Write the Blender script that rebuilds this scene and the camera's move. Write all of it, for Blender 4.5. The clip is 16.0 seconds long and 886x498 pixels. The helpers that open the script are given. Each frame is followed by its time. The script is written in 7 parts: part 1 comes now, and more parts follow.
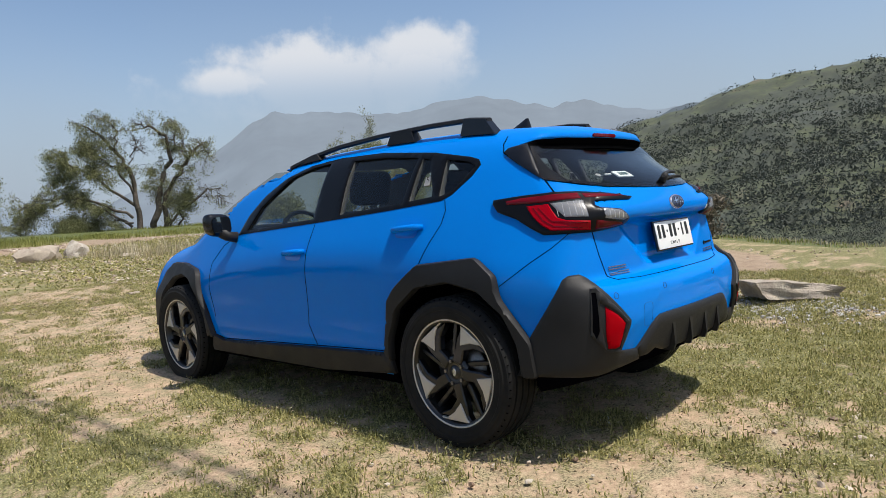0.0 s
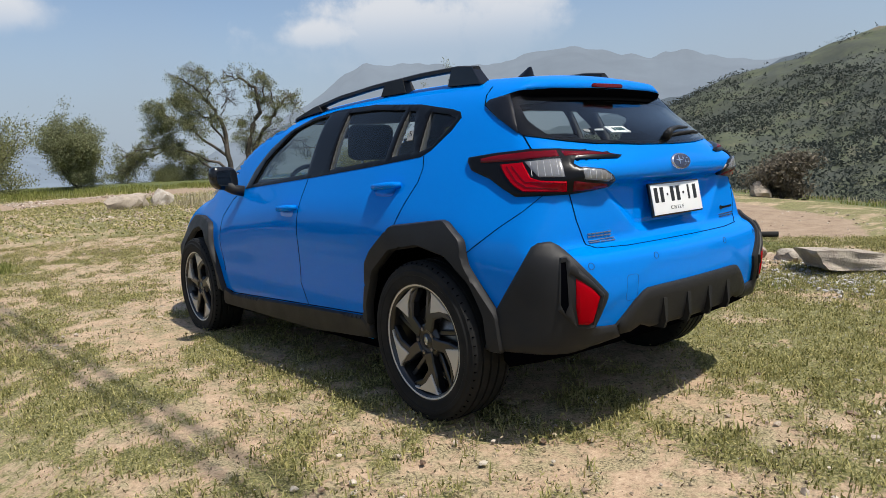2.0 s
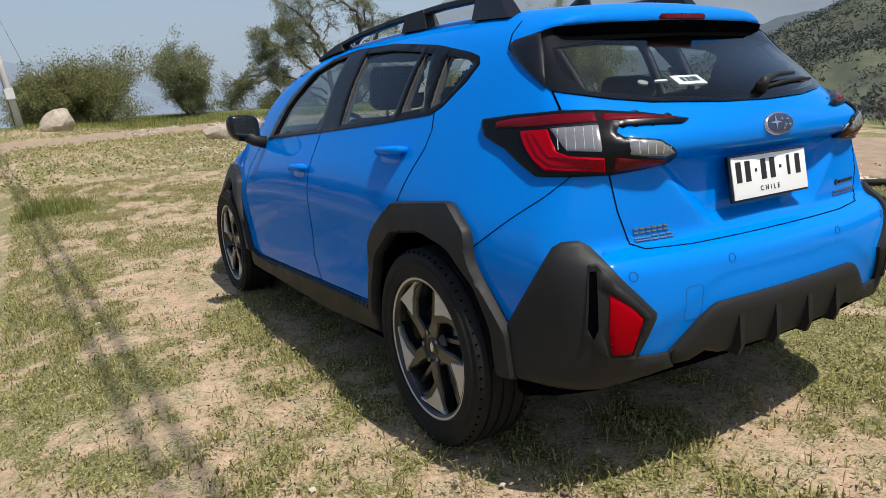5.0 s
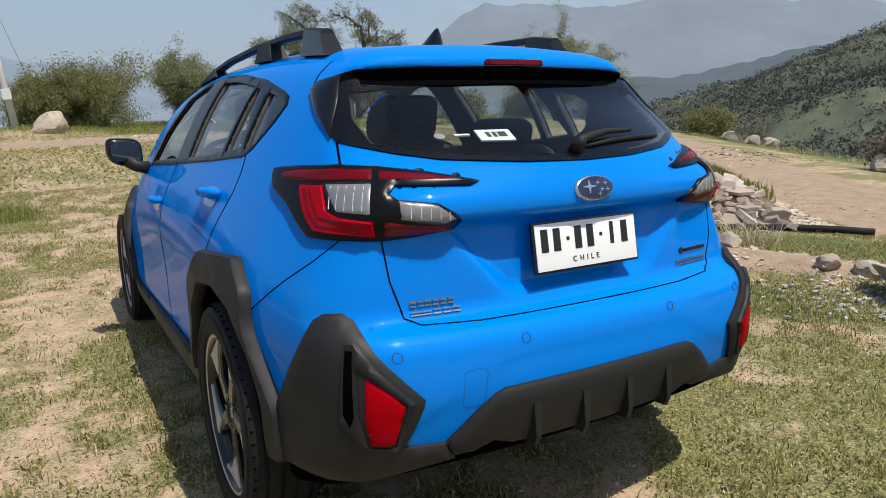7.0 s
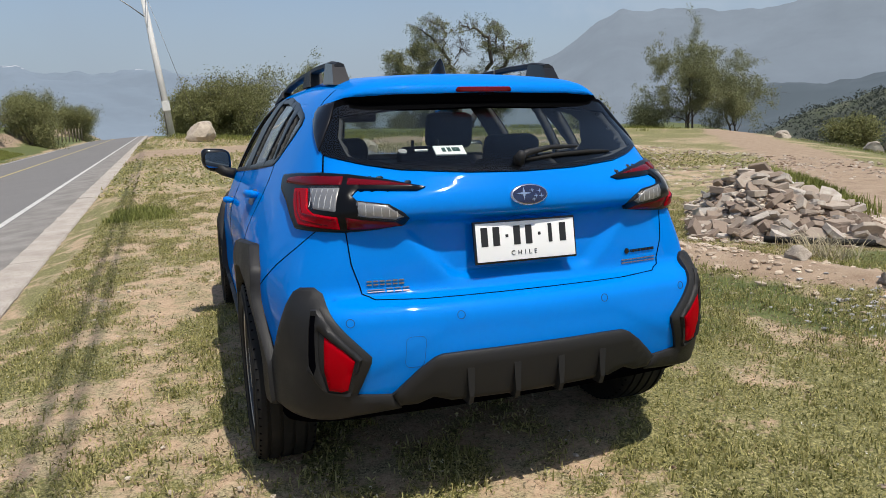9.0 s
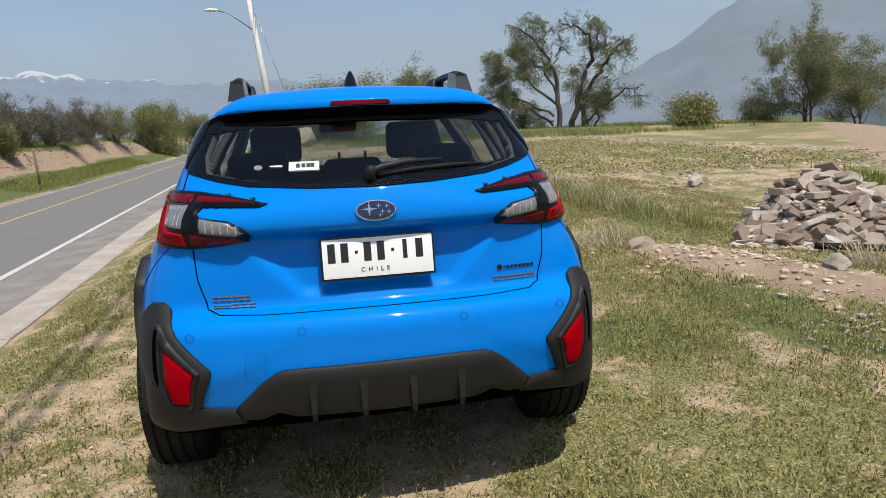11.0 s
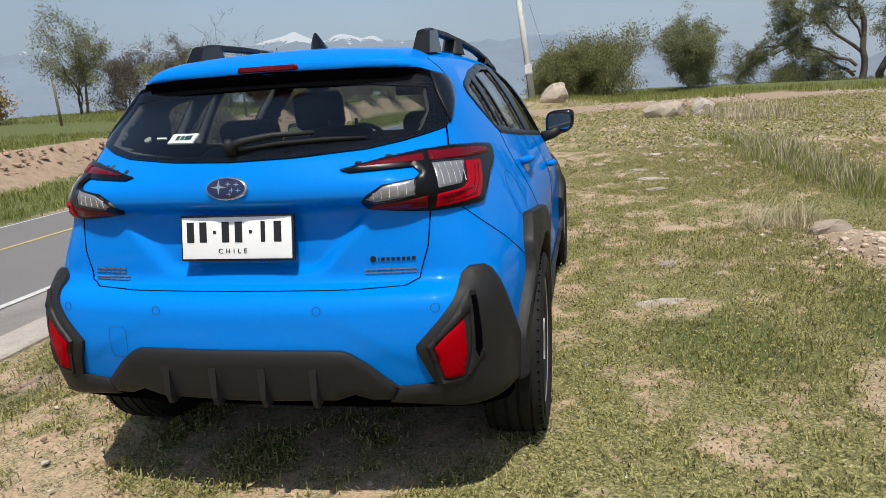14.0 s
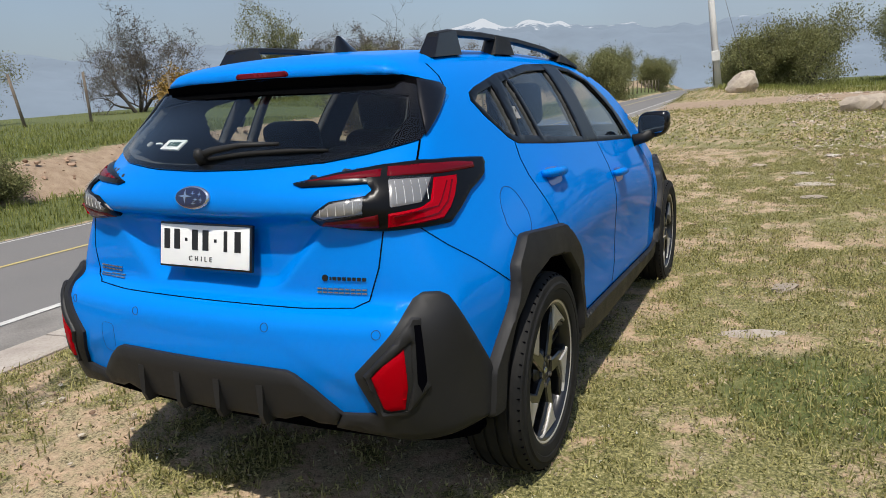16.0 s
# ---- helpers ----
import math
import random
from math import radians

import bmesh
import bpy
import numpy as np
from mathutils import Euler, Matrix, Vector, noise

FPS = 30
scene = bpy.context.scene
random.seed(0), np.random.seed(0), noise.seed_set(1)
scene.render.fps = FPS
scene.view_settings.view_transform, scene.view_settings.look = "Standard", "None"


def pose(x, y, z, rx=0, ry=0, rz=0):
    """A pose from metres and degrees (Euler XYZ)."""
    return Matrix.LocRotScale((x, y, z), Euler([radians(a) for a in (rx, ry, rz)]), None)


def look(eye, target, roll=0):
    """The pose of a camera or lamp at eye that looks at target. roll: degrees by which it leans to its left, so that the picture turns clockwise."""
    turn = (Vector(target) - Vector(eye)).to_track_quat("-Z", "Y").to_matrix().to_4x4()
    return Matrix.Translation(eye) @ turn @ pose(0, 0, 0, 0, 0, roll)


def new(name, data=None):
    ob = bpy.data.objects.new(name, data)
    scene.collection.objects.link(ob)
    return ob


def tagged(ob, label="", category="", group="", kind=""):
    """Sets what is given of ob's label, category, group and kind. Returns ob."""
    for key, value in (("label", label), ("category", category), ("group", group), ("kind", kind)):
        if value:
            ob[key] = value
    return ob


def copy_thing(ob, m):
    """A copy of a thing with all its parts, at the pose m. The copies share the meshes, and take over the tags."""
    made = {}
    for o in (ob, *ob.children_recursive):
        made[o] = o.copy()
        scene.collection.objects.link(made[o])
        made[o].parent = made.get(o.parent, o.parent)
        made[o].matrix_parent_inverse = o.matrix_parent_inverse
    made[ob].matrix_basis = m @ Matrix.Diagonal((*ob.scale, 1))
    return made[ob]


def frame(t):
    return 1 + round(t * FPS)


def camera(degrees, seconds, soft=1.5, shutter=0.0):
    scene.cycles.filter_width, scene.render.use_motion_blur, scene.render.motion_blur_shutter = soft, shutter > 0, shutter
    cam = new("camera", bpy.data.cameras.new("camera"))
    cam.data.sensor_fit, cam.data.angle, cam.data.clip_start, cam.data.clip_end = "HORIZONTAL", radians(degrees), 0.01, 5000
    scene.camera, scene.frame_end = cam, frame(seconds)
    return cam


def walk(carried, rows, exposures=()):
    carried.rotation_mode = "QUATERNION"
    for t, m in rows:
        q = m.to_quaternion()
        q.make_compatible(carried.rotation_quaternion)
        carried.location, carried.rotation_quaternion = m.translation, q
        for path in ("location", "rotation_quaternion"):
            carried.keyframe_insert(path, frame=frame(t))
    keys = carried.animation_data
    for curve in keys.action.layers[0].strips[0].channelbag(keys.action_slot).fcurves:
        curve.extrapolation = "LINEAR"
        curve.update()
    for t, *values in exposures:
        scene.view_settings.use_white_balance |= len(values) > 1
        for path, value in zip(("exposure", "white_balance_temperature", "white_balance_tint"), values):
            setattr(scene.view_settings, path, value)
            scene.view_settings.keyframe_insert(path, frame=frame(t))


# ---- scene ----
cam = camera(64.9, 16.0, 0.65)
PATH = [
    (0, (-3.148, -2.186, 1.104), (-1.703, -0.807, 0.988), -4.5),
    (0.5, (-2.977, -2.289, 1.104), (-1.58, -0.862, 0.984), -4.2),
    (1, (-2.831, -2.444, 1.106), (-1.477, -0.978, 0.968), -3.8),
    (1.5, (-2.751, -2.459, 1.092), (-1.446, -0.954, 0.917), -3.6),
    (2, (-2.627, -2.36, 1.085), (-1.378, -0.815, 0.855), -3.7),
    (2.5, (-2.529, -2.321, 1.089), (-1.356, -0.728, 0.795), -3.9),
    (3, (-2.404, -2.269, 1.079), (-1.323, -0.625, 0.717), -4.0),
    (3.2, (-2.362, -2.252, 1.079), (-1.318, -0.59, 0.695), -3.9),
    (5.3, (-1.84, -2.027, 1.21), (-0.864, -0.333, 0.79), -4.0),
    (5.5, (-1.762, -2.066, 1.22), (-0.77, -0.38, 0.803), -3.9),
    (6, (-1.604, -2.16, 1.237), (-0.585, -0.486, 0.835), -3.3),
    (6.5, (-1.474, -2.157, 1.236), (-0.457, -0.478, 0.848), -2.3),
    (7, (-1.289, -2.143, 1.249), (-0.31, -0.439, 0.877), -1.5),
    (7.5, (-1.186, -2.208, 1.268), (-0.286, -0.458, 0.909), -1.1),
    (8, (-1.067, -2.409, 1.27), (-0.264, -0.611, 0.92), -1.1),
    (8.5, (-1.065, -2.594, 1.271), (-0.351, -0.757, 0.929), -1.3),
    (9, (-1.015, -2.756, 1.267), (-0.361, -0.896, 0.928), -1.5),
    (9.5, (-0.812, -2.887, 1.265), (-0.2, -1.012, 0.933), -1.6),
    (9.7, (-0.74, -2.917, 1.264), (-0.148, -1.036, 0.933), -1.7),
    (11.8, (0.155, -2.933, 1.288), (0.311, -0.965, 0.964), -2.8),
    (12, (0.236, -2.915, 1.28), (0.342, -0.944, 0.954), -2.6),
    (12.5, (0.448, -2.827, 1.265), (0.434, -0.858, 0.918), -2.3),
    (13, (0.616, -2.779, 1.273), (0.479, -0.817, 0.909), -2.3),
    (13.5, (0.867, -2.744, 1.28), (0.599, -0.8, 0.892), -2.6),
    (14, (1.033, -2.6, 1.263), (0.63, -0.684, 0.854), -3.2),
    (14.5, (1.2, -2.446, 1.271), (0.675, -0.564, 0.841), -3.6),
    (15, (1.389, -2.399, 1.296), (0.744, -0.557, 0.859), -3.8),
    (15.5, (1.494, -2.343, 1.289), (0.732, -0.545, 0.858), -3.6),
    (16, (1.573, -2.239, 1.305), (0.703, -0.488, 0.884), -2.6),
]
walk(cam, [(t, look(eye, target, roll)) for t, eye, target, roll in PATH], ((0, -0.02), (2.5, -0.06), (6.5, -0.07), (9.0, -0.17), (13.0, -0.16), (14.0, -0.12), (16.0, -0.15)))

# ---- light ----
SUN_WAY = Vector((0.13, -0.45, 1.0)).normalized()
world = bpy.data.worlds.new("hazy_sky")
scene.world = world
world.use_nodes = True
wn = world.node_tree
wn.nodes.clear()
sky = wn.nodes.new("ShaderNodeTexSky")
sky.sky_type = "NISHITA"
sky.sun_disc = False
sky.sun_elevation = math.asin(SUN_WAY.z)
sky.sun_rotation = math.atan2(SUN_WAY.x, SUN_WAY.y)
sky.air_density, sky.dust_density, sky.ozone_density = 1.0, 1.2, 1.5


def wnode(kind, **sockets):
    n = wn.nodes.new(kind)
    for key, value in sockets.items():
        if isinstance(value, bpy.types.NodeSocket):
            wn.links.new(value, n.inputs[key])
        else:
            n.inputs[key].default_value = value
    return n


def wmath(op, a, b=0.0):
    n = wn.nodes.new("ShaderNodeMath")
    n.operation = op
    for i, v in ((0, a), (1, b)):
        if isinstance(v, bpy.types.NodeSocket):
            wn.links.new(v, n.inputs[i])
        else:
            n.inputs[i].default_value = v
    return n.outputs[0]


def wstep(v, a, b):
    n = wn.nodes.new("ShaderNodeMapRange")
    n.interpolation_type = "SMOOTHSTEP"
    wn.links.new(v, n.inputs["Value"])
    n.inputs["From Min"].default_value, n.inputs["From Max"].default_value = a, b
    return n.outputs[0]


# haze low over the horizon and heaped clouds, by direction on the sky
dome = wn.nodes.new("ShaderNodeTexCoord").outputs["Generated"]
split = wnode("ShaderNodeSeparateXYZ", Vector=dome)
az = wmath("MULTIPLY", wmath("ARCTAN2", split.outputs["X"], split.outputs["Y"]), 57.2958)
el = wmath("MULTIPLY", wmath("ARCSINE", split.outputs["Z"]), 57.2958)
puff = wnode("ShaderNodeTexNoise", Vector=dome, Scale=11.0, Detail=9.0, Roughness=0.60).outputs["Fac"]
soft = wnode("ShaderNodeTexNoise", Vector=dome, Scale=3.0, Detail=4.0, Roughness=0.5).outputs["Fac"]


def heap(az0, el0, wide, tall, ragged, lo, hi):
    """A cloud about a place in the sky."""
    ex = wmath("DIVIDE", wmath("SUBTRACT", az, az0), wide)
    ey = wmath("DIVIDE", wmath("SUBTRACT", el, el0), tall)
    d = wmath("SQRT", wmath("ADD", wmath("MULTIPLY", ex, ex), wmath("MULTIPLY", ey, ey)))
    d = wmath("ADD", d, wmath("MULTIPLY", wmath("SUBTRACT", puff, 0.5), ragged))
    cover = wmath("SUBTRACT", 1.0, wstep(d, 0.45, 1.08))
    return wmath("MULTIPLY", cover, wmath("ADD", wmath("MULTIPLY", wstep(el, lo, hi), 0.78), 0.12))


clouds = heap(39.0, 10.6, 13.0, 3.9, 2.4, 8.8, 13.2)
for spec in ((45.0, 12.6, 5.5, 2.5, 2.0, 9.0, 13.5), (30.5, 11.0, 4.0, 1.6, 2.0, 8.5, 12.0), (6.5, 12.6, 6.5, 2.2, 1.3, 10.0, 13.5), (-75.0, 14.0, 14.0, 4.0, 1.6, 10.0, 16.0), (120.0, 20.0, 22.0, 6.0, 1.6, 13.0, 24.0), (-150.0, 25.0, 25.0, 7.0, 1.6, 16.0, 30.0)):
    clouds = wmath("MAXIMUM", clouds, heap(*spec))
veil = wmath("SUBTRACT", 1.0, wstep(wmath("ADD", el, wmath("MULTIPLY", wmath("SUBTRACT", soft, 0.5), 8.0)), 1.0, 18.0))
back = wnode("ShaderNodeBackground", Color=sky.outputs[0], Strength=0.142)
valley = wmath("ADD", wmath("MULTIPLY", split.outputs["X"], 0.57), wmath("MULTIPLY", split.outputs["Y"], 0.82))
hazy = wnode("ShaderNodeBackground", Color=(0.40, 0.475, 0.575, 1), Strength=wmath("ADD", 0.84, wmath("MULTIPLY", valley, 0.15)))
white = wnode("ShaderNodeBackground", Color=(0.84, 0.86, 0.90, 1), Strength=0.92)
mixed = wn.nodes.new("ShaderNodeMixShader")
wn.links.new(wmath("MULTIPLY", veil, 0.92), mixed.inputs[0])
wn.links.new(back.outputs[0], mixed.inputs[1])
wn.links.new(hazy.outputs[0], mixed.inputs[2])
cloudy = wn.nodes.new("ShaderNodeMixShader")
wn.links.new(clouds, cloudy.inputs[0])
wn.links.new(mixed.outputs[0], cloudy.inputs[1])
wn.links.new(white.outputs[0], cloudy.inputs[2])
wout = wn.nodes.new("ShaderNodeOutputWorld")
wn.links.new(cloudy.outputs[0], wout.inputs["Surface"])

sun_data = bpy.data.lights.new("sun", "SUN")
sun_data.energy, sun_data.angle, sun_data.color = 5.2, radians(0.53), (1.0, 0.95, 0.87)
sun = new("sun", sun_data)
sun.matrix_world = look(SUN_WAY * 50, (0, 0, 0))

# ---- materials ----
def material(name, color=(0.5, 0.5, 0.5), rough=0.5, metal=0.0, coat=0.0):
    m = bpy.data.materials.new(name)
    m.use_nodes = True
    b = m.node_tree.nodes["Principled BSDF"]
    b.inputs["Base Color"].default_value = (*color, 1)
    b.inputs["Roughness"].default_value = rough
    b.inputs["Metallic"].default_value = metal
    b.inputs["Coat Weight"].default_value = coat
    b.inputs["Coat Roughness"].default_value = 0.03
    return m


class Nodes:
    """Short ways to lay nodes in a material."""

    def __init__(self, m):
        self.t = m.node_tree
        self.b = self.t.nodes["Principled BSDF"]
        self.geo = self.t.nodes.new("ShaderNodeNewGeometry")
        self.where = self.geo.outputs["Position"]

    def put(self, kind, **sockets):
        n = self.t.nodes.new(kind)
        for key, value in sockets.items():
            s = n.inputs[key]
            if isinstance(value, bpy.types.NodeSocket):
                self.t.links.new(value, s)
            else:
                s.default_value = value
        return n

    def noise(self, scale, detail=4.0, rough=0.55, where=None):
        n = self.put("ShaderNodeTexNoise", Scale=scale, Detail=detail, Roughness=rough)
        self.t.links.new(where or self.where, n.inputs["Vector"])
        return n.outputs["Fac"]

    def ramp(self, fac, *stops):
        n = self.t.nodes.new("ShaderNodeValToRGB")
        e = n.color_ramp.elements
        while len(e) < len(stops):
            e.new(0.5)
        for k, (at, c) in enumerate(stops):
            e[k].position = at
            e[k].color = (c, c, c, 1) if isinstance(c, (int, float)) else (*c, 1)
        self.t.links.new(fac, n.inputs["Fac"])
        return n.outputs["Color"]

    def mix(self, fac, a, b, blend="MIX"):
        n = self.t.nodes.new("ShaderNodeMix")
        n.data_type, n.blend_type = "RGBA", blend
        for i, v in ((0, fac), (6, a), (7, b)):
            if isinstance(v, bpy.types.NodeSocket):
                self.t.links.new(v, n.inputs[i])
            else:
                n.inputs[i].default_value = v if i == 0 else (*v, 1)
        return n.outputs[2]

    def math(self, op, a, b=0.0):
        n = self.t.nodes.new("ShaderNodeMath")
        n.operation = op
        for i, v in ((0, a), (1, b)):
            if isinstance(v, bpy.types.NodeSocket):
                self.t.links.new(v, n.inputs[i])
            else:
                n.inputs[i].default_value = v
        return n.outputs[0]

    def color(self, out):
        self.t.links.new(out, self.b.inputs["Base Color"])

    def rough(self, out):
        self.t.links.new(out, self.b.inputs["Roughness"])

    def bump(self, height, strength=0.3, distance=0.02):
        n = self.put("ShaderNodeBump", Strength=strength, Distance=distance, Height=height)
        self.t.links.new(n.outputs["Normal"], self.b.inputs["Normal"])


def mottled(name, a, b, scale, rough=0.85, fine=0.0, bump=0.0, metal=0.0, spots=None):
    """Two colours mixed by noise at two scales."""
    m = material(name, a, rough, metal)
    n = Nodes(m)
    f = n.mix(0.45, n.noise(scale), n.noise(fine or scale * 7.0, 3.0))
    n.color(n.ramp(f, (0.36, a), (0.64, b)))
    if bump:
        n.bump(n.noise(fine or scale * 7.0, 5.0), bump, 0.5 / (fine or scale * 7.0))
    return m


PAINT = material("blue_paint", (0.0, 0.17, 0.62), 0.5, 0.0, 0.42)
_n = Nodes(PAINT)
_n.color(_n.mix(_n.noise(900.0, 1.0), (0.0, 0.178, 0.63), (0.0, 0.194, 0.69)))
_n.b.inputs["Specular IOR Level"].default_value = 0.0
CLAD = material("grey_plastic", (0.0150, 0.0146, 0.0145), 0.55)
_n = Nodes(CLAD)
_n.bump(_n.noise(1100.0, 2.0), 0.25, 0.001)
_n.rough(_n.ramp(_n.noise(9.0), (0.3, 0.48), (0.7, 0.62)))
GLOSS = material("gloss_black", (0.005, 0.005, 0.006), 0.16, 0.0, 0.0)
RUBBER = material("rubber", (0.012, 0.012, 0.012), 0.75)
_n = Nodes(RUBBER)
_n.color(_n.ramp(_n.noise(14.0), (0.35, (0.008, 0.008, 0.008)), (0.75, (0.018, 0.017, 0.015))))
GAP = material("panel_gap", (0.002, 0.002, 0.003), 0.9)
INSIDE = mottled("cabin_trim", (0.045, 0.045, 0.045), (0.065, 0.065, 0.064), 30.0, 0.85)
FRIT = material("black_frit", (0.003, 0.003, 0.0035), 0.6)
FRIT.node_tree.nodes["Principled BSDF"].inputs["Specular IOR Level"].default_value = 0.0
GAP.node_tree.nodes["Principled BSDF"].inputs["Specular IOR Level"].default_value = 0.0
RUBBER.node_tree.nodes["Principled BSDF"].inputs["Specular IOR Level"].default_value = 0.25
CLAD.node_tree.nodes["Principled BSDF"].inputs["Specular IOR Level"].default_value = 0.3
SEAT = mottled("seat_cloth", (0.012, 0.012, 0.013), (0.024, 0.024, 0.026), 40.0, 0.9)
SEATGREY = mottled("pale_trim", (0.25, 0.25, 0.24), (0.30, 0.30, 0.29), 30.0, 0.8)
CHROME = material("chrome", (0.55, 0.58, 0.62), 0.18, 0.9)
NAMEPLATE = material("nameplate_chrome", (0.30, 0.33, 0.34), 0.25, 0.85)
SEAM = material("fine_seam", (0.0, 0.03, 0.12), 0.7)
ALLOY = material("machined_alloy", (0.58, 0.55, 0.50), 0.45, 0.5)
RIMBLACK = material("rim_black", (0.012, 0.012, 0.013), 0.3, 0.2, 0.4)
STEEL = mottled("steel", (0.32, 0.31, 0.30), (0.18, 0.16, 0.14), 20.0, 0.45, metal=1.0)


def glass(name, tint, rough=0.0, edge=0.9):
    m = bpy.data.materials.new(name)
    m.use_nodes = True
    t = m.node_tree
    t.nodes.clear()
    o = t.nodes.new("ShaderNodeOutputMaterial")
    mixed = t.nodes.new("ShaderNodeMixShader")
    clear = t.nodes.new("ShaderNodeBsdfTransparent")
    gloss = t.nodes.new("ShaderNodeBsdfGlossy")
    facing = t.nodes.new("ShaderNodeLayerWeight")
    facing.inputs["Blend"].default_value = 0.5
    steep = t.nodes.new("ShaderNodeMath")
    steep.operation = "POWER"
    steep.inputs[1].default_value = 4.5
    t.links.new(facing.outputs["Facing"], steep.inputs[0])
    amount = t.nodes.new("ShaderNodeMath")
    amount.operation = "MULTIPLY_ADD"
    amount.inputs[1].default_value, amount.inputs[2].default_value = edge, 0.05
    t.links.new(steep.outputs[0], amount.inputs[0])
    clear.inputs["Color"].default_value = (*tint, 1)
    gloss.inputs["Roughness"].default_value = rough
    t.links.new(amount.outputs[0], mixed.inputs[0])
    t.links.new(clear.outputs[0], mixed.inputs[1])
    t.links.new(gloss.outputs[0], mixed.inputs[2])
    t.links.new(mixed.outputs[0], o.inputs["Surface"])
    return m


GLASS_SIDE = glass("side_glass", (0.66, 0.71, 0.68))
GLASS_DARK = glass("privacy_glass", (0.82, 0.86, 0.84))
LENS = glass("clear_lens", (0.96, 0.96, 0.96), 0.02, 0.5)
RED = material("red_lens", (0.32, 0.0, 0.006), 0.25, 0.0, 0.3)
DARKRED = material("dark_red_lens", (0.12, 0.001, 0.005), 0.14, 0.0, 0.6)
REFLECT = material("red_reflector", (0.33, 0.0, 0.004), 0.3, 0.0, 0.15)
LAMPSILVER = material("lamp_silver", (0.27, 0.265, 0.26), 0.3, 0.3)
WHITE = material("plate_white", (0.80, 0.80, 0.78), 0.45)
for _m in (RED, DARKRED, REFLECT):
    _m.node_tree.nodes["Principled BSDF"].inputs["Specular IOR Level"].default_value = 0.0
PILLAR = material("black_pillar", (0.004, 0.004, 0.0045), 0.3)
PILLAR.node_tree.nodes["Principled BSDF"].inputs["Specular IOR Level"].default_value = 0.2
INK = material("plate_ink", (0.01, 0.01, 0.011), 0.5)

# ---- the car's form: a solid described by curves, y ahead from the rear axle, x to the right ----
def curve(*points):
    """A smooth curve through (u, v) points."""
    u, v = np.array(points, float).T
    m = np.gradient(v, u)
    d = np.diff(v) / np.diff(u)
    for i in range(1, len(u) - 1):
        m[i] = 0 if d[i - 1] * d[i] <= 0 else 2 / (1 / d[i - 1] + 1 / d[i])
    m[0], m[-1] = d[0], d[-1]
    uu = np.linspace(u[0], u[-1], 600)
    i = np.clip(np.searchsorted(u, uu) - 1, 0, len(u) - 2)
    h = u[i + 1] - u[i]
    s = (uu - u[i]) / h
    vv = ((1 + 2 * s) * (1 - s) ** 2 * v[i] + s * (1 - s) ** 2 * h * m[i]
          + s * s * (3 - 2 * s) * v[i + 1] + s * s * (s - 1) * h * m[i + 1])
    return lambda q: np.interp(q, uu, vv)


def smax(a, b, k):
    h = np.maximum(k - np.abs(a - b), 0) / k
    return np.maximum(a, b) + h * h * k * 0.25


def step(q, a, b):
    s = np.clip((q - a) / (b - a), 0, 1)
    return s * s * (3 - 2 * s)


SIDE_LOW = curve((0.18, 0.79), (0.30, 0.835), (0.42, 0.848), (0.55, 0.846), (0.70, 0.852), (0.82, 0.862), (0.90, 0.863), (0.955, 0.853), (1.02, 0.82), (1.1, 0.78), (1.6, 0.50))
SIDE_TOP = curve((0.6, 0.965), (1.00, 0.80), (1.15, 0.728), (1.30, 0.645), (1.42, 0.555), (1.60, 0.40))
PLAN_LOW = curve((-0.85, 0.66), (-0.72, 0.725), (-0.6, 0.765), (-0.42, 0.815), (-0.25, 0.845), (0.0, 0.858), (0.6, 0.858), (1.2, 0.858), (2.0, 0.858), (2.67, 0.862), (3.05, 0.845), (3.35, 0.79), (3.62, 0.66))
PLAN_TOP = curve((-0.7, -0.20), (-0.48, -0.112), (-0.2, -0.045), (0.1, -0.018), (0.6, 0.0), (1.2, 0.003), (1.9, -0.025), (2.4, -0.07), (2.9, -0.15), (3.6, -0.3))
REAR = curve((0.15, -0.50), (0.24, -0.64), (0.33, -0.715), (0.41, -0.752), (0.50, -0.775), (0.58, -0.786), (0.69, -0.776), (0.728, -0.752), (0.752, -0.705), (0.78, -0.690), (0.84, -0.688), (0.95, -0.682), (0.985, -0.690), (1.00, -0.718), (1.03, -0.724), (1.06, -0.718), (1.10, -0.700), (1.13, -0.680), (1.355, -0.345), (1.372, -0.335), (1.388, -0.362), (1.42, -0.362), (1.45, -0.31), (1.6, 0.0))
REAR_BOW = curve((0.2, 0.26), (0.4, 0.17), (0.75, 0.16), (0.95, 0.20), (1.05, 0.24), (1.14, 0.56), (1.25, 0.42), (1.36, 0.22), (1.5, 0.2))
ROOF = curve((-0.8, 1.35), (-0.54, 1.425), (-0.3, 1.462), (0.0, 1.490), (0.3, 1.506), (0.8, 1.518), (1.2, 1.515), (1.6, 1.49), (1.85, 1.452), (2.3, 1.27), (2.72, 1.06), (2.82, 1.03), (3.05, 0.995), (3.3, 0.94), (3.5, 0.86), (3.62, 0.76))
FRONT = curve((0.15, 3.40), (0.3, 3.56), (0.5, 3.63), (0.7, 3.63), (0.85, 3.56), (1.0, 3.4), (1.6, 3.2))


def recess(x, z):
    """How far the panel round the number plate lies in the tailgate."""
    half = 0.42 - 0.9 * np.clip(0.985 - z, 0, 0.3)
    return 0.026 * (1 - step(np.abs(x), half - 0.035, half + 0.035)) * step(z, 0.775, 0.81) * (1 - step(z, 0.975, 0.992))


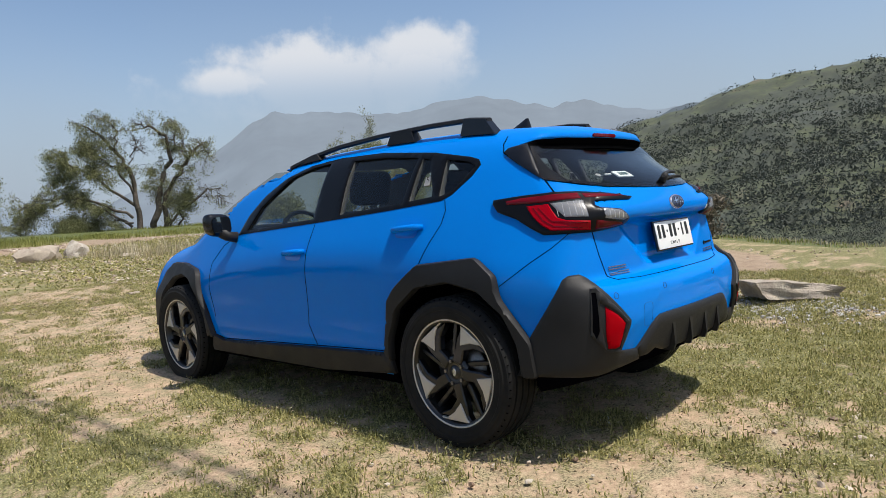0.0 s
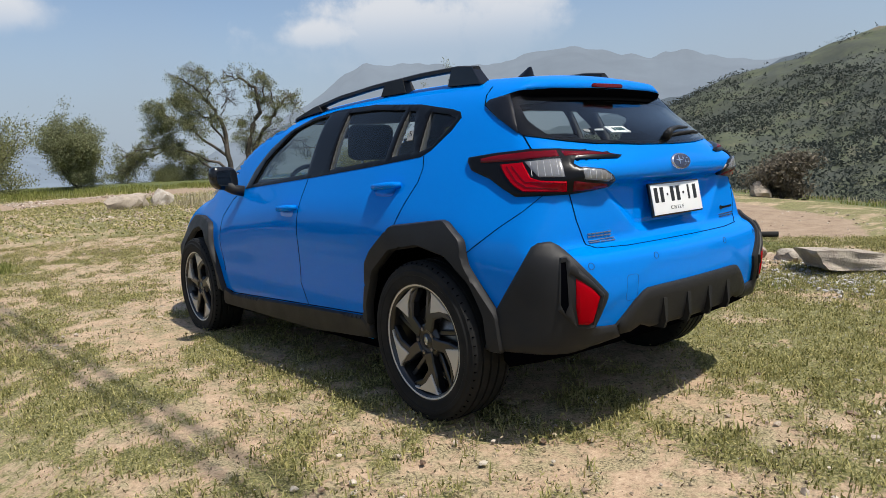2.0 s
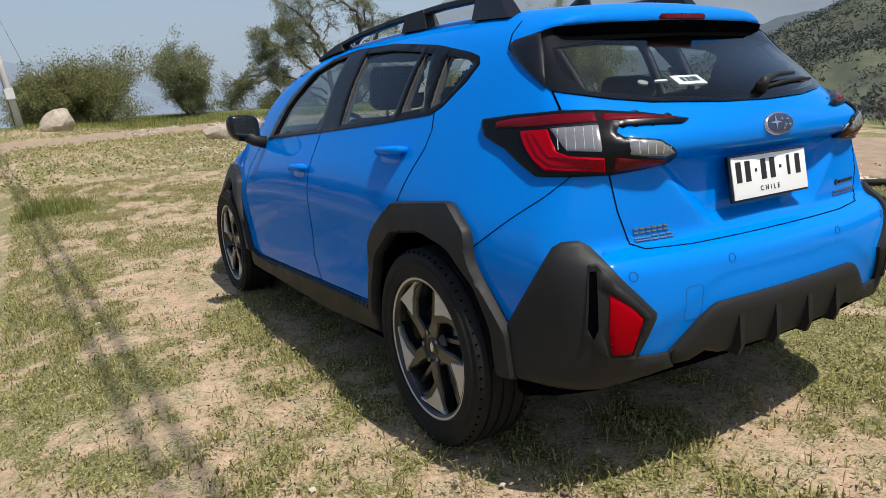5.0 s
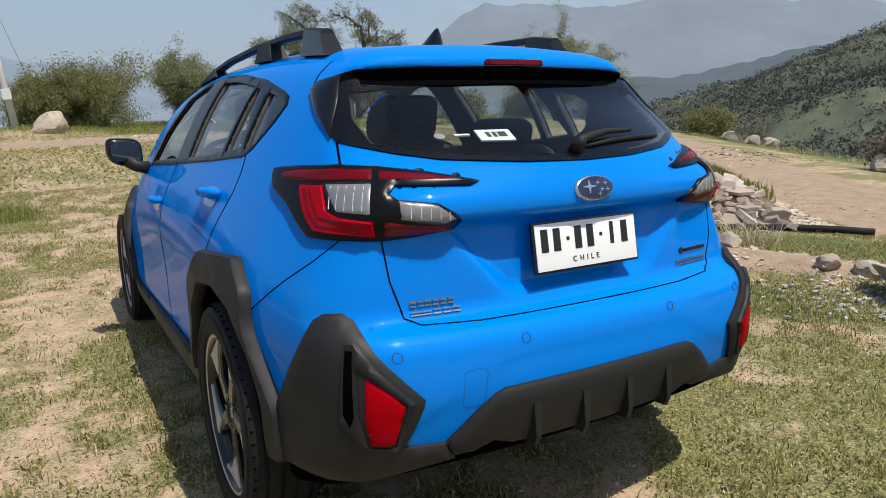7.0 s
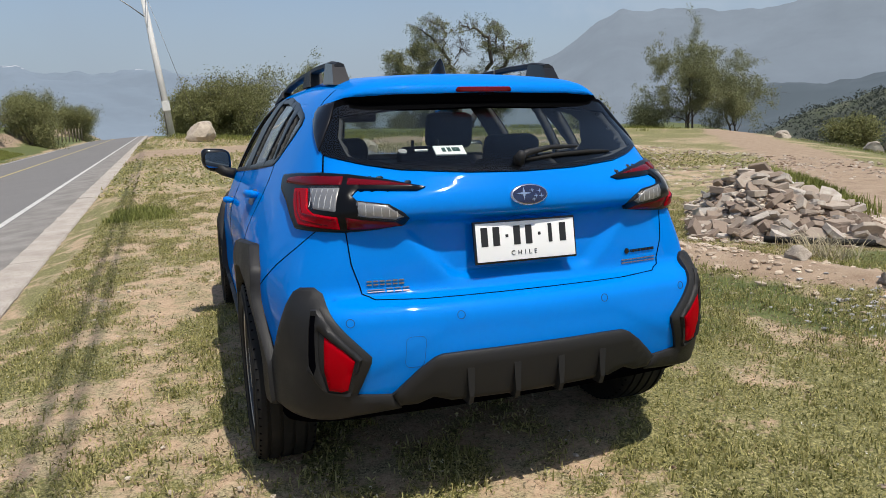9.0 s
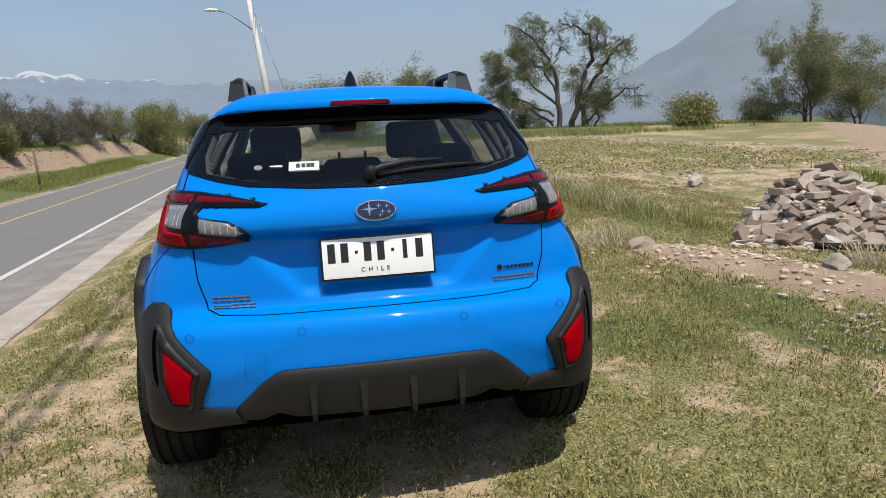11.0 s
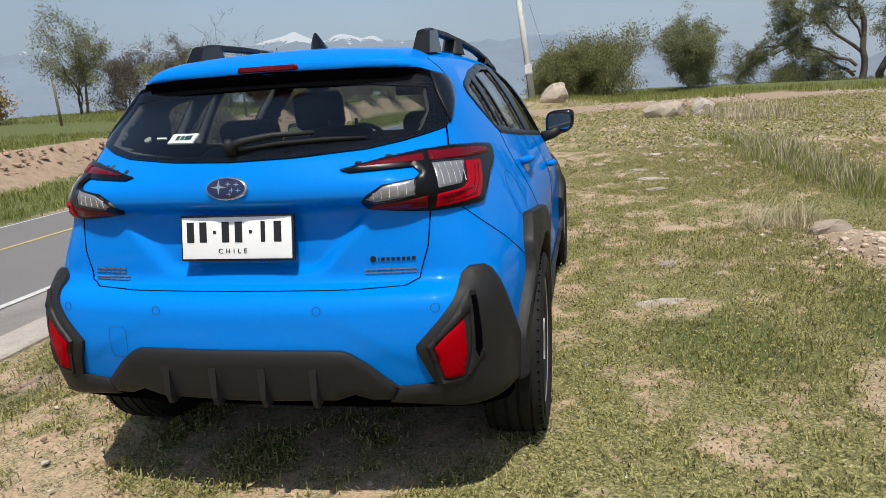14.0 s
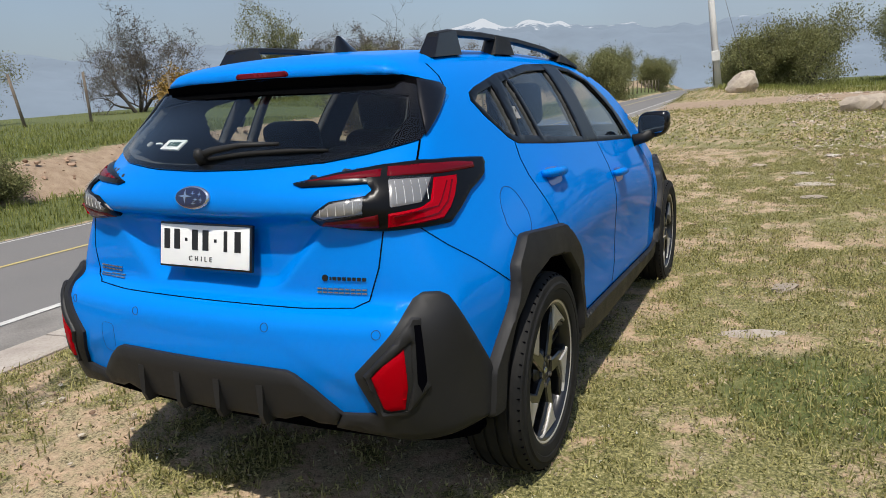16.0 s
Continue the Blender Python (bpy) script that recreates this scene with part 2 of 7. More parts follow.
def tuck(x, z):
    """The shallow panel in the middle of the rear bumper."""
    line = 0.662 - 0.55 * np.maximum(np.abs(x) - 0.30, 0)
    return 0.0035 * step(line - z, -0.004, 0.030)


def field(x, y, z):
    """Below 0 inside the car's skin."""
    ax = np.abs(x)
    low = SIDE_LOW(z) + PLAN_LOW(y) - 0.858
    top = SIDE_TOP(z) + PLAN_TOP(y)
    side = ax - np.minimum(low, 9)
    glass = (ax - top) * 0.87
    skin = smax(side, glass, 0.05)
    roof = z - ROOF(y) + 0.12 * x * x
    slope = np.where(y > 1.9, 0.9, 1.0)
    tail = (REAR(z) + REAR_BOW(z) * np.abs(x) ** 2.2 + recess(x, z) + tuck(x, z) - y) * np.where(z > 1.12, 0.78, 0.97)
    nose = y - FRONT(z) + 0.28 * x * x
    f = smax(skin, roof * slope, 0.09)
    f = smax(f, tail, np.where(z > 1.12, 0.045, 0.11))
    f = smax(f, nose, 0.16)
    return smax(f, 0.23 + 0.26 * np.clip(-y - 0.2, 0, 1) - z, 0.04)


def meet(o, d, off=0.0, far=2.6):
    """First places where rays from outside, towards -d, meet the skin lifted by off; o inside."""
    o, d = np.asarray(o, float), np.asarray(d, float)
    s = np.linspace(far, 0, 200)
    p = o[:, None] + s[None, :, None] * d[:, None]
    v = field(p[..., 0], p[..., 1], p[..., 2]) - off
    k = np.argmax(v <= 0, axis=1)
    k = np.where(v[np.arange(len(o)), k] <= 0, np.maximum(k, 1), 199)
    a, b = s[k - 1], s[k]
    for _ in range(22):
        m = (a + b) / 2
        q = o + m[:, None] * d
        inside = field(q[:, 0], q[:, 1], q[:, 2]) - off <= 0
        b, a = np.where(inside, m, b), np.where(inside, a, m)
    return o + b[:, None] * d


def normals(p, f=None, e=0.004):
    f = f or field
    g = np.stack([f(*(p + e * np.eye(3)[k]).T) - f(*(p - e * np.eye(3)[k]).T) for k in range(3)], 1)
    return g / np.maximum(np.linalg.norm(g, axis=1, keepdims=True), 1e-9)


# ---- mesh helpers ----
def mesh_object(name, verts, faces, mat, parent=None, label="", smooth=True):
    me = bpy.data.meshes.new(name)
    if isinstance(faces, np.ndarray):
        n, k = faces.shape
        me.vertices.add(len(verts))
        me.vertices.foreach_set("co", np.asarray(verts, np.float32).ravel())
        me.loops.add(n * k)
        me.loops.foreach_set("vertex_index", faces.astype(np.int32).ravel())
        me.polygons.add(n)
        me.polygons.foreach_set("loop_start", np.arange(0, n * k, k, dtype=np.int32))
    else:
        me.from_pydata([tuple(v) for v in verts], [], [tuple(int(i) for i in f) for f in faces])
    me.materials.append(mat)
    me.polygons.foreach_set("use_smooth", [smooth] * len(me.polygons))
    me.update(calc_edges=True)
    ob = new(name, me)
    if parent:
        ob.parent = parent
    return tagged(ob, label)


def part(name, bm, mat, parent, label="", smooth=False):
    me = bpy.data.meshes.new(name)
    bm.to_mesh(me)
    bm.free()
    me.materials.append(mat)
    if smooth:
        me.polygons.foreach_set("use_smooth", [True] * len(me.polygons))
        me.set_sharp_from_angle(angle=radians(38))
    ob = new(name, me)
    if parent:
        ob.parent = parent
    return tagged(ob, label)


def block(size, at=(0, 0, 0), turn=None, bevel=0.0, segments=2, bm=None):
    """A box, bevelled, added to bm."""
    own = bmesh.new()
    m = pose(*at, *(turn or (0, 0, 0))) @ Matrix.Diagonal((*size, 1))
    bmesh.ops.create_cube(own, size=1.0, matrix=m)
    if bevel:
        bmesh.ops.bevel(own, geom=own.edges[:], offset=bevel, segments=segments, affect="EDGES", profile=0.6)
    if bm is None:
        return own
    me = bpy.data.meshes.new("scrap")
    own.to_mesh(me)
    own.free()
    bm.from_mesh(me)
    bpy.data.meshes.remove(me)
    return bm


def tube(points, radii, sides=8, cap=True):
    """Vertices and faces of a tapered tube along points."""
    pts = [Vector(p) for p in points]
    verts, faces = [], []
    up = Vector((0.31, 0.17, 0.93))
    for i, p in enumerate(pts):
        ahead = (pts[min(i + 1, len(pts) - 1)] - pts[max(i - 1, 0)]).normalized()
        a = ahead.cross(up)
        a = (a if a.length > 1e-3 else ahead.cross(Vector((1, 0, 0)))).normalized()
        b = ahead.cross(a)
        for k in range(sides):
            w = 2 * math.pi * k / sides
            verts.append(p + radii[i] * (math.cos(w) * a + math.sin(w) * b))
    for i in range(len(pts) - 1):
        for k in range(sides):
            q = (k + 1) % sides
            faces.append((i * sides + k, i * sides + q, (i + 1) * sides + q, (i + 1) * sides + k))
    if cap:
        faces.append(tuple(range(sides))[::-1])
        faces.append(tuple(range((len(pts) - 1) * sides, len(pts) * sides)))
    return verts, faces


def inside_poly(px, pz, poly):
    """Which of the points lie in the polygon."""
    hit = np.zeros(np.shape(px), bool)
    for (x0, z0), (x1, z1) in zip(poly, poly[1:] + poly[:1]):
        if z0 == z1:
            continue
        cross = ((z0 > pz) != (z1 > pz)) & (px < (x1 - x0) * (pz - z0) / (z1 - z0) + x0)
        hit ^= cross
    return hit


def poly_distance(px, pz, poly):
    """Signed distance to a polygon, below 0 inside."""
    best = np.full(np.shape(px), 9.0)
    for (x0, z0), (x1, z1) in zip(poly, poly[1:] + poly[:1]):
        ex, ez = x1 - x0, z1 - z0
        h = np.clip(((px - x0) * ex + (pz - z0) * ez) / (ex * ex + ez * ez + 1e-12), 0, 1)
        best = np.minimum(best, np.hypot(px - x0 - h * ex, pz - z0 - h * ez))
    return np.where(inside_poly(px, pz, poly), -best, best)


def soften(poly, r):
    """A polygon whose corners are rounded by about r metres."""
    out = []
    for i, p in enumerate(poly):
        a, b = Vector(poly[i - 1]), Vector(poly[(i + 1) % len(poly)])
        p = Vector(p)
        da, db = (a - p).length, (b - p).length
        u, v = p + (a - p) * min(0.4, r / da), p + (b - p) * min(0.4, r / db)
        for s in (0.0, 0.33, 0.67, 1.0):
            out.append(tuple(u * (1 - s) ** 2 + p * 2 * s * (1 - s) + v * s * s))
    return out


WRAP_Y = 0.35


def cast(points, how, side=1, off=0.0):
    """Places on the skin for plan points: how is side (y, z), wrap (degrees round the tail, z), rear (x, z) or roof (x, y)."""
    p = np.asarray(points, float)
    zero, one = np.zeros(len(p)), np.ones(len(p))
    if how == "side":
        o, d = np.stack([zero, p[:, 0], p[:, 1]], 1), np.stack([side * one, zero, zero], 1)
    elif how == "wrap":
        a = np.radians(p[:, 0]) * side
        o, d = np.stack([zero, WRAP_Y * one, p[:, 1]], 1), np.stack([np.sin(a), -np.cos(a), zero], 1)
    elif how == "rear":
        o, d = np.stack([side * p[:, 0], 0.2 * one, p[:, 1]], 1), np.stack([zero, -one, zero], 1)
    else:
        o, d = np.stack([side * p[:, 0], p[:, 1], 0.9 * one], 1), np.stack([zero, zero, one], 1)
    return meet(o, d, off)


def patch(name, poly, how, mat, parent, side=1, low=0.0, high=0.012, grid=0.03, holes=(), label="", edge=0.006, smooth=True, ease=0.0):
    """A plate with thickness that lies on the skin inside the outline poly, with holes."""
    from mathutils.geometry import delaunay_2d_cdt
    k = math.radians(1) * 1.05 if how == "wrap" else 1.0
    loops = [[(a * k, b) for a, b in poly]] + [[(a * k, b) for a, b in h] for h in holes]
    fine = []
    for loop in loops:
        out = []
        for (x0, z0), (x1, z1) in zip(loop, loop[1:] + loop[:1]):
            n = max(1, int(math.hypot(x1 - x0, z1 - z0) / grid))
            out += [(x0 + (x1 - x0) * i / n, z0 + (z1 - z0) * i / n) for i in range(n)]
        fine.append(out)
    verts, edges = [], []
    for loop in fine:
        s = len(verts)
        verts += loop
        edges += [(s + i, s + (i + 1) % len(loop)) for i in range(len(loop))]
    rim = len(verts)
    lo, hi = np.min(verts, 0), np.max(verts, 0)
    gx, gz = np.meshgrid(np.arange(lo[0], hi[0], grid), np.arange(lo[1], hi[1], grid))
    gx, gz = gx.ravel(), gz.ravel()
    d = poly_distance(gx, gz, loops[0])
    for h in loops[1:]:
        d = np.maximum(d, -poly_distance(gx, gz, h))
    keep = d < -max(edge * 1.6, grid * 0.35)
    verts += list(zip(gx[keep], gz[keep]))
    if edge > 0:
        px, pz = np.array(verts[:rim]).T
        for loop, s in zip(fine, np.cumsum([0] + [len(q) for q in fine])):
            q = np.array(loop)
            t = np.roll(q, -1, 0) - np.roll(q, 1, 0)
            t /= np.maximum(np.linalg.norm(t, axis=1, keepdims=True), 1e-9)
            for sign in (1, -1):
                c = q + sign * edge * np.stack([-t[:, 1], t[:, 0]], 1)
                dd = poly_distance(c[:, 0], c[:, 1], loops[0])
                for h in loops[1:]:
                    dd = np.maximum(dd, -poly_distance(c[:, 0], c[:, 1], h))
                verts += [tuple(v) for v in c[dd < -edge * 0.7]]
    v2, _, f2, *_ = delaunay_2d_cdt([Vector((float(a), float(b))) for a, b in verts], edges, [], 0, 1e-6)
    v2 = np.array([tuple(v) for v in v2])
    f2 = [f for f in f2 if len(f) == 3]
    mid = np.array([v2[list(f)].mean(0) for f in f2])
    ok = inside_poly(mid[:, 0], mid[:, 1], loops[0])
    for h in loops[1:]:
        ok &= ~inside_poly(mid[:, 0], mid[:, 1], h)
    f2 = [f for f, o in zip(f2, ok) if o]
    dist = poly_distance(v2[:, 0], v2[:, 1], loops[0])
    for h in loops[1:]:
        dist = np.maximum(dist, -poly_distance(v2[:, 0], v2[:, 1], h))
    p2 = v2.copy()
    p2[:, 0] /= k
    base = cast(p2, how, side, 0.0)
    nrm = normals(base, None, 0.02)
    if ease:
        # lie smoothly over the creases of the skin
        far, lean = np.zeros(len(p2)), np.zeros((len(p2), 3))
        for q in range(13):
            w, r = q * 2.4, ease * math.sqrt(q / 12)
            b = cast(p2 + np.array((r * math.cos(w) / k, r * math.sin(w))), how, side, 0.0)
            far += np.hypot(b[:, 0], b[:, 1] - WRAP_Y) / 13
            lean += normals(b, None, 0.02)
        nrm = lean / np.linalg.norm(lean, axis=1, keepdims=True)
        w = np.radians(p2[:, 0]) * side
        base = np.stack([np.sin(w) * far, WRAP_Y - np.cos(w) * far, p2[:, 1]], 1)
    lift = np.where(dist > -edge * 0.5, low + (high - low) * 0.55, high) if edge > 0 else np.full(len(v2), high)
    top = base + nrm * lift[:, None]
    bottom = base + nrm * (low - 0.004)
    n = len(v2)
    count = {}
    for f in f2:
        for a, b in zip(f, f[1:] + f[:1]):
            count[(a, b)] = 1
    walls = [(a, b) for a, b in count if (b, a) not in count]
    faces = list(f2) + [(b, a, a + n, b + n) for a, b in walls]
    # faces look outwards
    a, b, c = (top[list(f2[len(f2) // 2])[i]] for i in range(3))
    if np.dot(np.cross(b - a, c - a), nrm[f2[len(f2) // 2][0]]) < 0:
        faces = [tuple(f)[::-1] for f in faces]
    allv = np.concatenate([top, bottom])
    used = sorted({i for f in faces for i in f})
    at = {v: i for i, v in enumerate(used)}
    ob = mesh_object(name, allv[used], [[at[i] for i in f] for f in faces], mat, parent, label, smooth)
    if smooth:
        ob.data.set_sharp_from_angle(angle=radians(50))
    return ob


def strip(name, line, how, mat, parent, side=1, width=0.0042, high=0.0012, step_by=0.02, label=""):
    """A thin line along the skin."""
    k = math.radians(1) * 1.05 if how == "wrap" else 1.0
    pts = []
    line = [(a * k, b) for a, b in line]
    for (x0, z0), (x1, z1) in zip(line, line[1:]):
        n = max(1, int(math.hypot(x1 - x0, z1 - z0) / step_by))
        pts += [(x0 + (x1 - x0) * i / n, z0 + (z1 - z0) * i / n) for i in range(n)]
    pts.append(line[-1])
    p2 = np.array(pts)
    p2[:, 0] /= k
    base = cast(p2, how, side, 0.0)
    nrm = normals(base, None, 0.008)
    t = np.gradient(base, axis=0)
    across = np.cross(nrm, t)
    across /= np.maximum(np.linalg.norm(across, axis=1, keepdims=True), 1e-9)
    rows = [base + across * width / 2 - nrm * 0.002, base + across * width / 2 + nrm * high, base - across * width / 2 + nrm * high, base - across * width / 2 - nrm * 0.002]
    verts = np.concatenate(rows)
    n = len(base)
    faces = [(r * n + i, r * n + i + 1, (r + 1) * n + i + 1, (r + 1) * n + i) for r in range(3) for i in range(n - 1)]
    return mesh_object(name, verts, faces, mat, parent, label, False)


def surface_net(f, lo, hi, size):
    """The surface of f = 0 as quads: a vertex in each cell that it crosses."""
    ax = [np.arange(a, b + size, size) for a, b in zip(lo, hi)]
    v = f(ax[0][:, None, None], ax[1][None, :, None], ax[2][None, None, :]).astype(np.float32)
    neg = v < 0
    total = np.zeros((*(np.array(v.shape) - 1), 3), np.float32)
    count = np.zeros(np.array(v.shape) - 1, np.float32)
    full = [slice(None)] * 3
    cuts = []
    for a in range(3):
        s0, s1 = full.copy(), full.copy()
        s0[a], s1[a] = slice(0, -1), slice(1, None)
        v0, v1 = v[tuple(s0)], v[tuple(s1)]
        c = neg[tuple(s0)] != neg[tuple(s1)]
        with np.errstate(all="ignore"):
            t = np.where(c, v0 / (v0 - v1), 0)
        cuts.append((c, neg[tuple(s0)]))
        o1, o2 = [b for b in range(3) if b != a]
        for d1 in (0, 1):
            for d2 in (0, 1):
                s = full.copy()
                for o, d in ((o1, d1), (o2, d2)):
                    s[o] = slice(0, -1) if d == 0 else slice(1, None)
                cc, tt = c[tuple(s)], t[tuple(s)]
                count += cc
                total[..., a] += np.where(cc, tt, 0)
                total[..., o1] += cc * d1
                total[..., o2] += cc * d2
    on = count > 0
    index = np.full(count.shape, -1)
    index[on] = np.arange(on.sum())
    cells = np.argwhere(on)
    verts = (cells + total[on] / count[on][:, None]) * size + np.array([a[0] for a in ax])
    quads = []
    for a in range(3):
        c, inside = cuts[a]
        o1, o2 = [b for b in range(3) if b != a]
        at = np.argwhere(c)
        at = at[(at[:, o1] > 0) & (at[:, o2] > 0) & (at[:, o1] < count.shape[o1]) & (at[:, o2] < count.shape[o2])]
        q = []
        for d1, d2 in ((0, 0), (1, 0), (1, 1), (0, 1)):
            w = at.copy()
            w[:, o1] -= d1
            w[:, o2] -= d2
            q.append(index[tuple(w.T)])
        q = np.stack(q, 1)
        flip = ~inside[tuple(at.T)] ^ (a == 1)
        q = np.where(flip[:, None], q[:, ::-1], q)
        quads.append(q[(q >= 0).all(1)])
    return verts.astype(float), np.concatenate(quads)


# ---- ground and distance ----
def rnd(x, y, s=1.0, o=0.0):
    return noise.noise(Vector((x * s + o, y * s - o, 0.7 * o)))


def road_z(x, y):
    return -0.095 + 0.019 * np.minimum(y, 96) - 0.002 * np.maximum(y - 96, 0) ** 1.6 + 0.077 * (x + 2.4)


def heap_axes(x, y):
    """Along and across the heap of broken concrete, from its near corner."""
    return (x - 3.9) * 0.79 - (y - 3.3) * 0.61, (x - 3.9) * 0.61 + (y - 3.3) * 0.79


def on_heap(s, t):
    return 3.9 + 0.79 * s + 0.61 * t, 3.3 - 0.61 * s + 0.79 * t


def height(x, y):
    """The lie of the land."""
    x, y = np.asarray(x, float), np.asarray(y, float)
    u = x + 0.041 * y
    z = 0.024 * np.maximum(y - 1.5, 0)
    z = z - 0.03 * np.maximum(y - 58, 0) ** 1.25
    # edge of the flat ground, where it falls to the valley
    edge = (x - (13.0 + 0.66 * np.maximum(y - 1, 0) + 0.25 * np.maximum(1 - y, 0))) / 1.2
    z = z - 0.32 * np.maximum(edge, 0) - 0.35 * step(edge, -4, 0)
    z = np.maximum(z, -60)
    # mound with the lamp post, rubble heaps
    z = z + 0.28 * np.exp(-((x + 1.6) / 3.0) ** 2 - ((y - 39) / 4.5) ** 2)
    s, t = heap_axes(x, y)
    z = z + 0.52 * step(t, -0.1, 1.6) * (1 - step(t, 2.3, 3.2)) * step(s, -0.1, 0.8) * (1 - step(s, 0.6, 2.4))
    s, t = (x - 3.45) * 0.954 + (y - 2.0) * 0.30, -(x - 3.45) * 0.30 + (y - 2.0) * 0.954
    z = z + 0.11 * np.exp(-(s / 0.52) ** 2 - (t / 1.5) ** 4)
    # road and bank on the left
    zr = road_z(x, y)
    rise = 1 + 0.025 * np.clip(y, 0, 30)
    bank = road_z(-9.2 + 0 * x, y) + rise * (0.2 * step(-u, 9.3, 11.2) + 0.62 * step(-u, 11.1, 12.3) + 0.22 * step(-u, 12.0, 20.0)) - 0.02 * np.maximum(-u - 24, 0)
    side = np.where(u > -2.4, z, np.where(u > -9.3, zr - 0.03, bank))
    blend = step(u, -2.55, -1.6)
    return np.where(u > -2.55, z * blend + (zr - 0.03) * (1 - blend), side)


def graded(fine, near, far, growth=1.09):
    """Coordinates from -far to far, fine up to near and then ever wider."""
    out, q, d = [], 0.0, fine
    while q < far:
        out.append(q)
        if q > near:
            d *= growth
        q += d
    out.append(far)
    return np.array([-v for v in out[:0:-1]] + out)


def track(x, y):
    """How bare and trodden the ground is."""
    edge_way = np.abs(x - (7.5 + 0.76 * (y - 2.5))) / (1.25 + 0.03 * np.maximum(y, 0))
    edge_way = np.where(y < 1.6, edge_way + (1.6 - y), edge_way)
    cross = np.abs(y - 27 - 0.55 * (x + 2)) / (3.2 + 0.12 * np.maximum(x, 0))
    cross = np.where(x > 14, 9, cross)
    hs, ht = heap_axes(x, y)
    heap = np.hypot((hs - 1.15) / 1.25, (ht - 1.4) / 1.7)
    small = np.hypot(((x - 3.45) * 0.954 + (y - 2.0) * 0.30) / 0.5, (-(x - 3.45) * 0.30 + (y - 2.0) * 0.954) / 1.8)
    cut = np.abs(-(x + 0.041 * y) - 11.75) / 0.75
    return np.exp(-np.minimum(np.minimum(np.minimum(edge_way, cross), np.minimum(heap, small)), cut) ** 4)


def lush(x, y):
    """How much fresh grass grows."""
    u = x + 0.041 * y
    strip_a = np.exp(-((x - 4.05) / 0.62) ** 2 - ((y - 8.6) / 5.2) ** 4)
    strip_b = np.exp(-((x - 2.75) / 0.45) ** 2 - ((y - 1.1) / 1.2) ** 2)
    strip_d = 0.9 * np.exp(-((x - 1.75) / 0.5) ** 2 - ((y - 0.95) / 0.65) ** 2)
    strip_c = np.exp(-((x - 4.7) / 0.7) ** 2 - ((y - 1.5) / 0.8) ** 2)
    rim = np.exp(-((x - 12.0 - 0.70 * np.maximum(y, 0)) / 2.1) ** 2)
    verge = step(-u, 9.0, 9.4) * (1 - 0.2 * step(-u, 20, 40)) * (1 - 0.95 * np.exp(-(np.abs(-u - 11.75) / 0.75) ** 4))
    tuft = np.exp(-((x + 1.75) / 0.5) ** 2 - ((y - 8.1) / 0.9) ** 2)
    far = step(y, 34, 44) * step(u, -2.2, -1.0)
    return np.clip(np.maximum.reduce([strip_a, strip_b, strip_c, strip_d, 0.8 * rim, verge, tuft, 0.8 * far]), 0, 1)


def cover(x, y):
    """Weeds on the lawn, in patches, from 0 to about 1."""
    q = 0.56 + 0.10 * rnd(x, y, 0.45, 2) + 0.17 * rnd(x, y, 1.6, 5) + 0.30 * rnd(x, y, 5.2, 8) + 0.26 * rnd(x, y, 13.0, 3)
    u = x + 0.041 * y
    return q - 0.04 + 0.09 * min(max(x / 0.8 - 0.4, 0.0), 1.0) + 0.08 * math.exp(-((u + 2.15) / 0.3) ** 2) + 0.07 * math.exp(-((x - 1.4) / 1.7) ** 4 - ((y + 1.5) / 1.1) ** 4) + 0.14 * math.exp(-((x - 1.5) / 0.4) ** 2 - ((y - 0.15) / 0.45) ** 2)


GROUND = material("dry_lawn", (0.2, 0.16, 0.1), 0.95)
_n = Nodes(GROUND)


def painted(n, name):
    a = n.t.nodes.new("ShaderNodeAttribute")
    a.attribute_name = name
    return a.outputs["Fac"]


_fine = _n.noise(38.0, 4.0, 0.7)
_grit = _n.noise(130.0, 3.0, 0.7)
_soil = _n.ramp(_n.mix(0.4, _fine, _grit), (0.34, (0.15, 0.10, 0.06)), (0.47, (0.42, 0.295, 0.190)), (0.68, (0.60, 0.455, 0.310)))
_straw = _n.ramp(_n.noise(90.0, 3.0, 0.75), (0.36, (0.085, 0.068, 0.032)), (0.60, (0.44, 0.365, 0.215)))
_green = _n.ramp(_n.noise(75.0, 4.0, 0.75), (0.36, (0.045, 0.044, 0.014)), (0.52, (0.180, 0.170, 0.056)), (0.68, (0.46, 0.40, 0.21)))
_fresh = _n.ramp(_n.noise(14.0, 5.0, 0.75), (0.3, (0.045, 0.058, 0.013)), (0.55, (0.105, 0.122, 0.032)), (0.8, (0.20, 0.195, 0.08)))
_dirt = _n.ramp(_n.mix(0.5, _n.noise(5.0, 5.0), _grit), (0.35, (0.221, 0.148, 0.094)), (0.62, (0.377, 0.283, 0.193)))
_w = _n.math("ADD", painted(_n, "cover"), _n.math("MULTIPLY", _n.math("SUBTRACT", _n.mix(0.5, _fine, _n.noise(17.0, 4.0, 0.7)), 0.5), 1.1))
_base = _n.mix(_n.ramp(_n.noise(7.5, 5.0, 0.65), (0.45, 0.0), (0.58, 1.0)), _soil, _straw)
_c = _n.mix(_n.ramp(_w, (0.50, 0.0), (0.62, 1.0)), _base, _green)
_d = _n.math("ADD", painted(_n, "track"), _n.math("MULTIPLY", _n.math("SUBTRACT", _n.noise(1.8, 5.0, 0.7), 0.5), 0.9))
_c = _n.mix(_n.ramp(_d, (0.42, 0.0), (0.62, 1.0)), _c, _dirt)
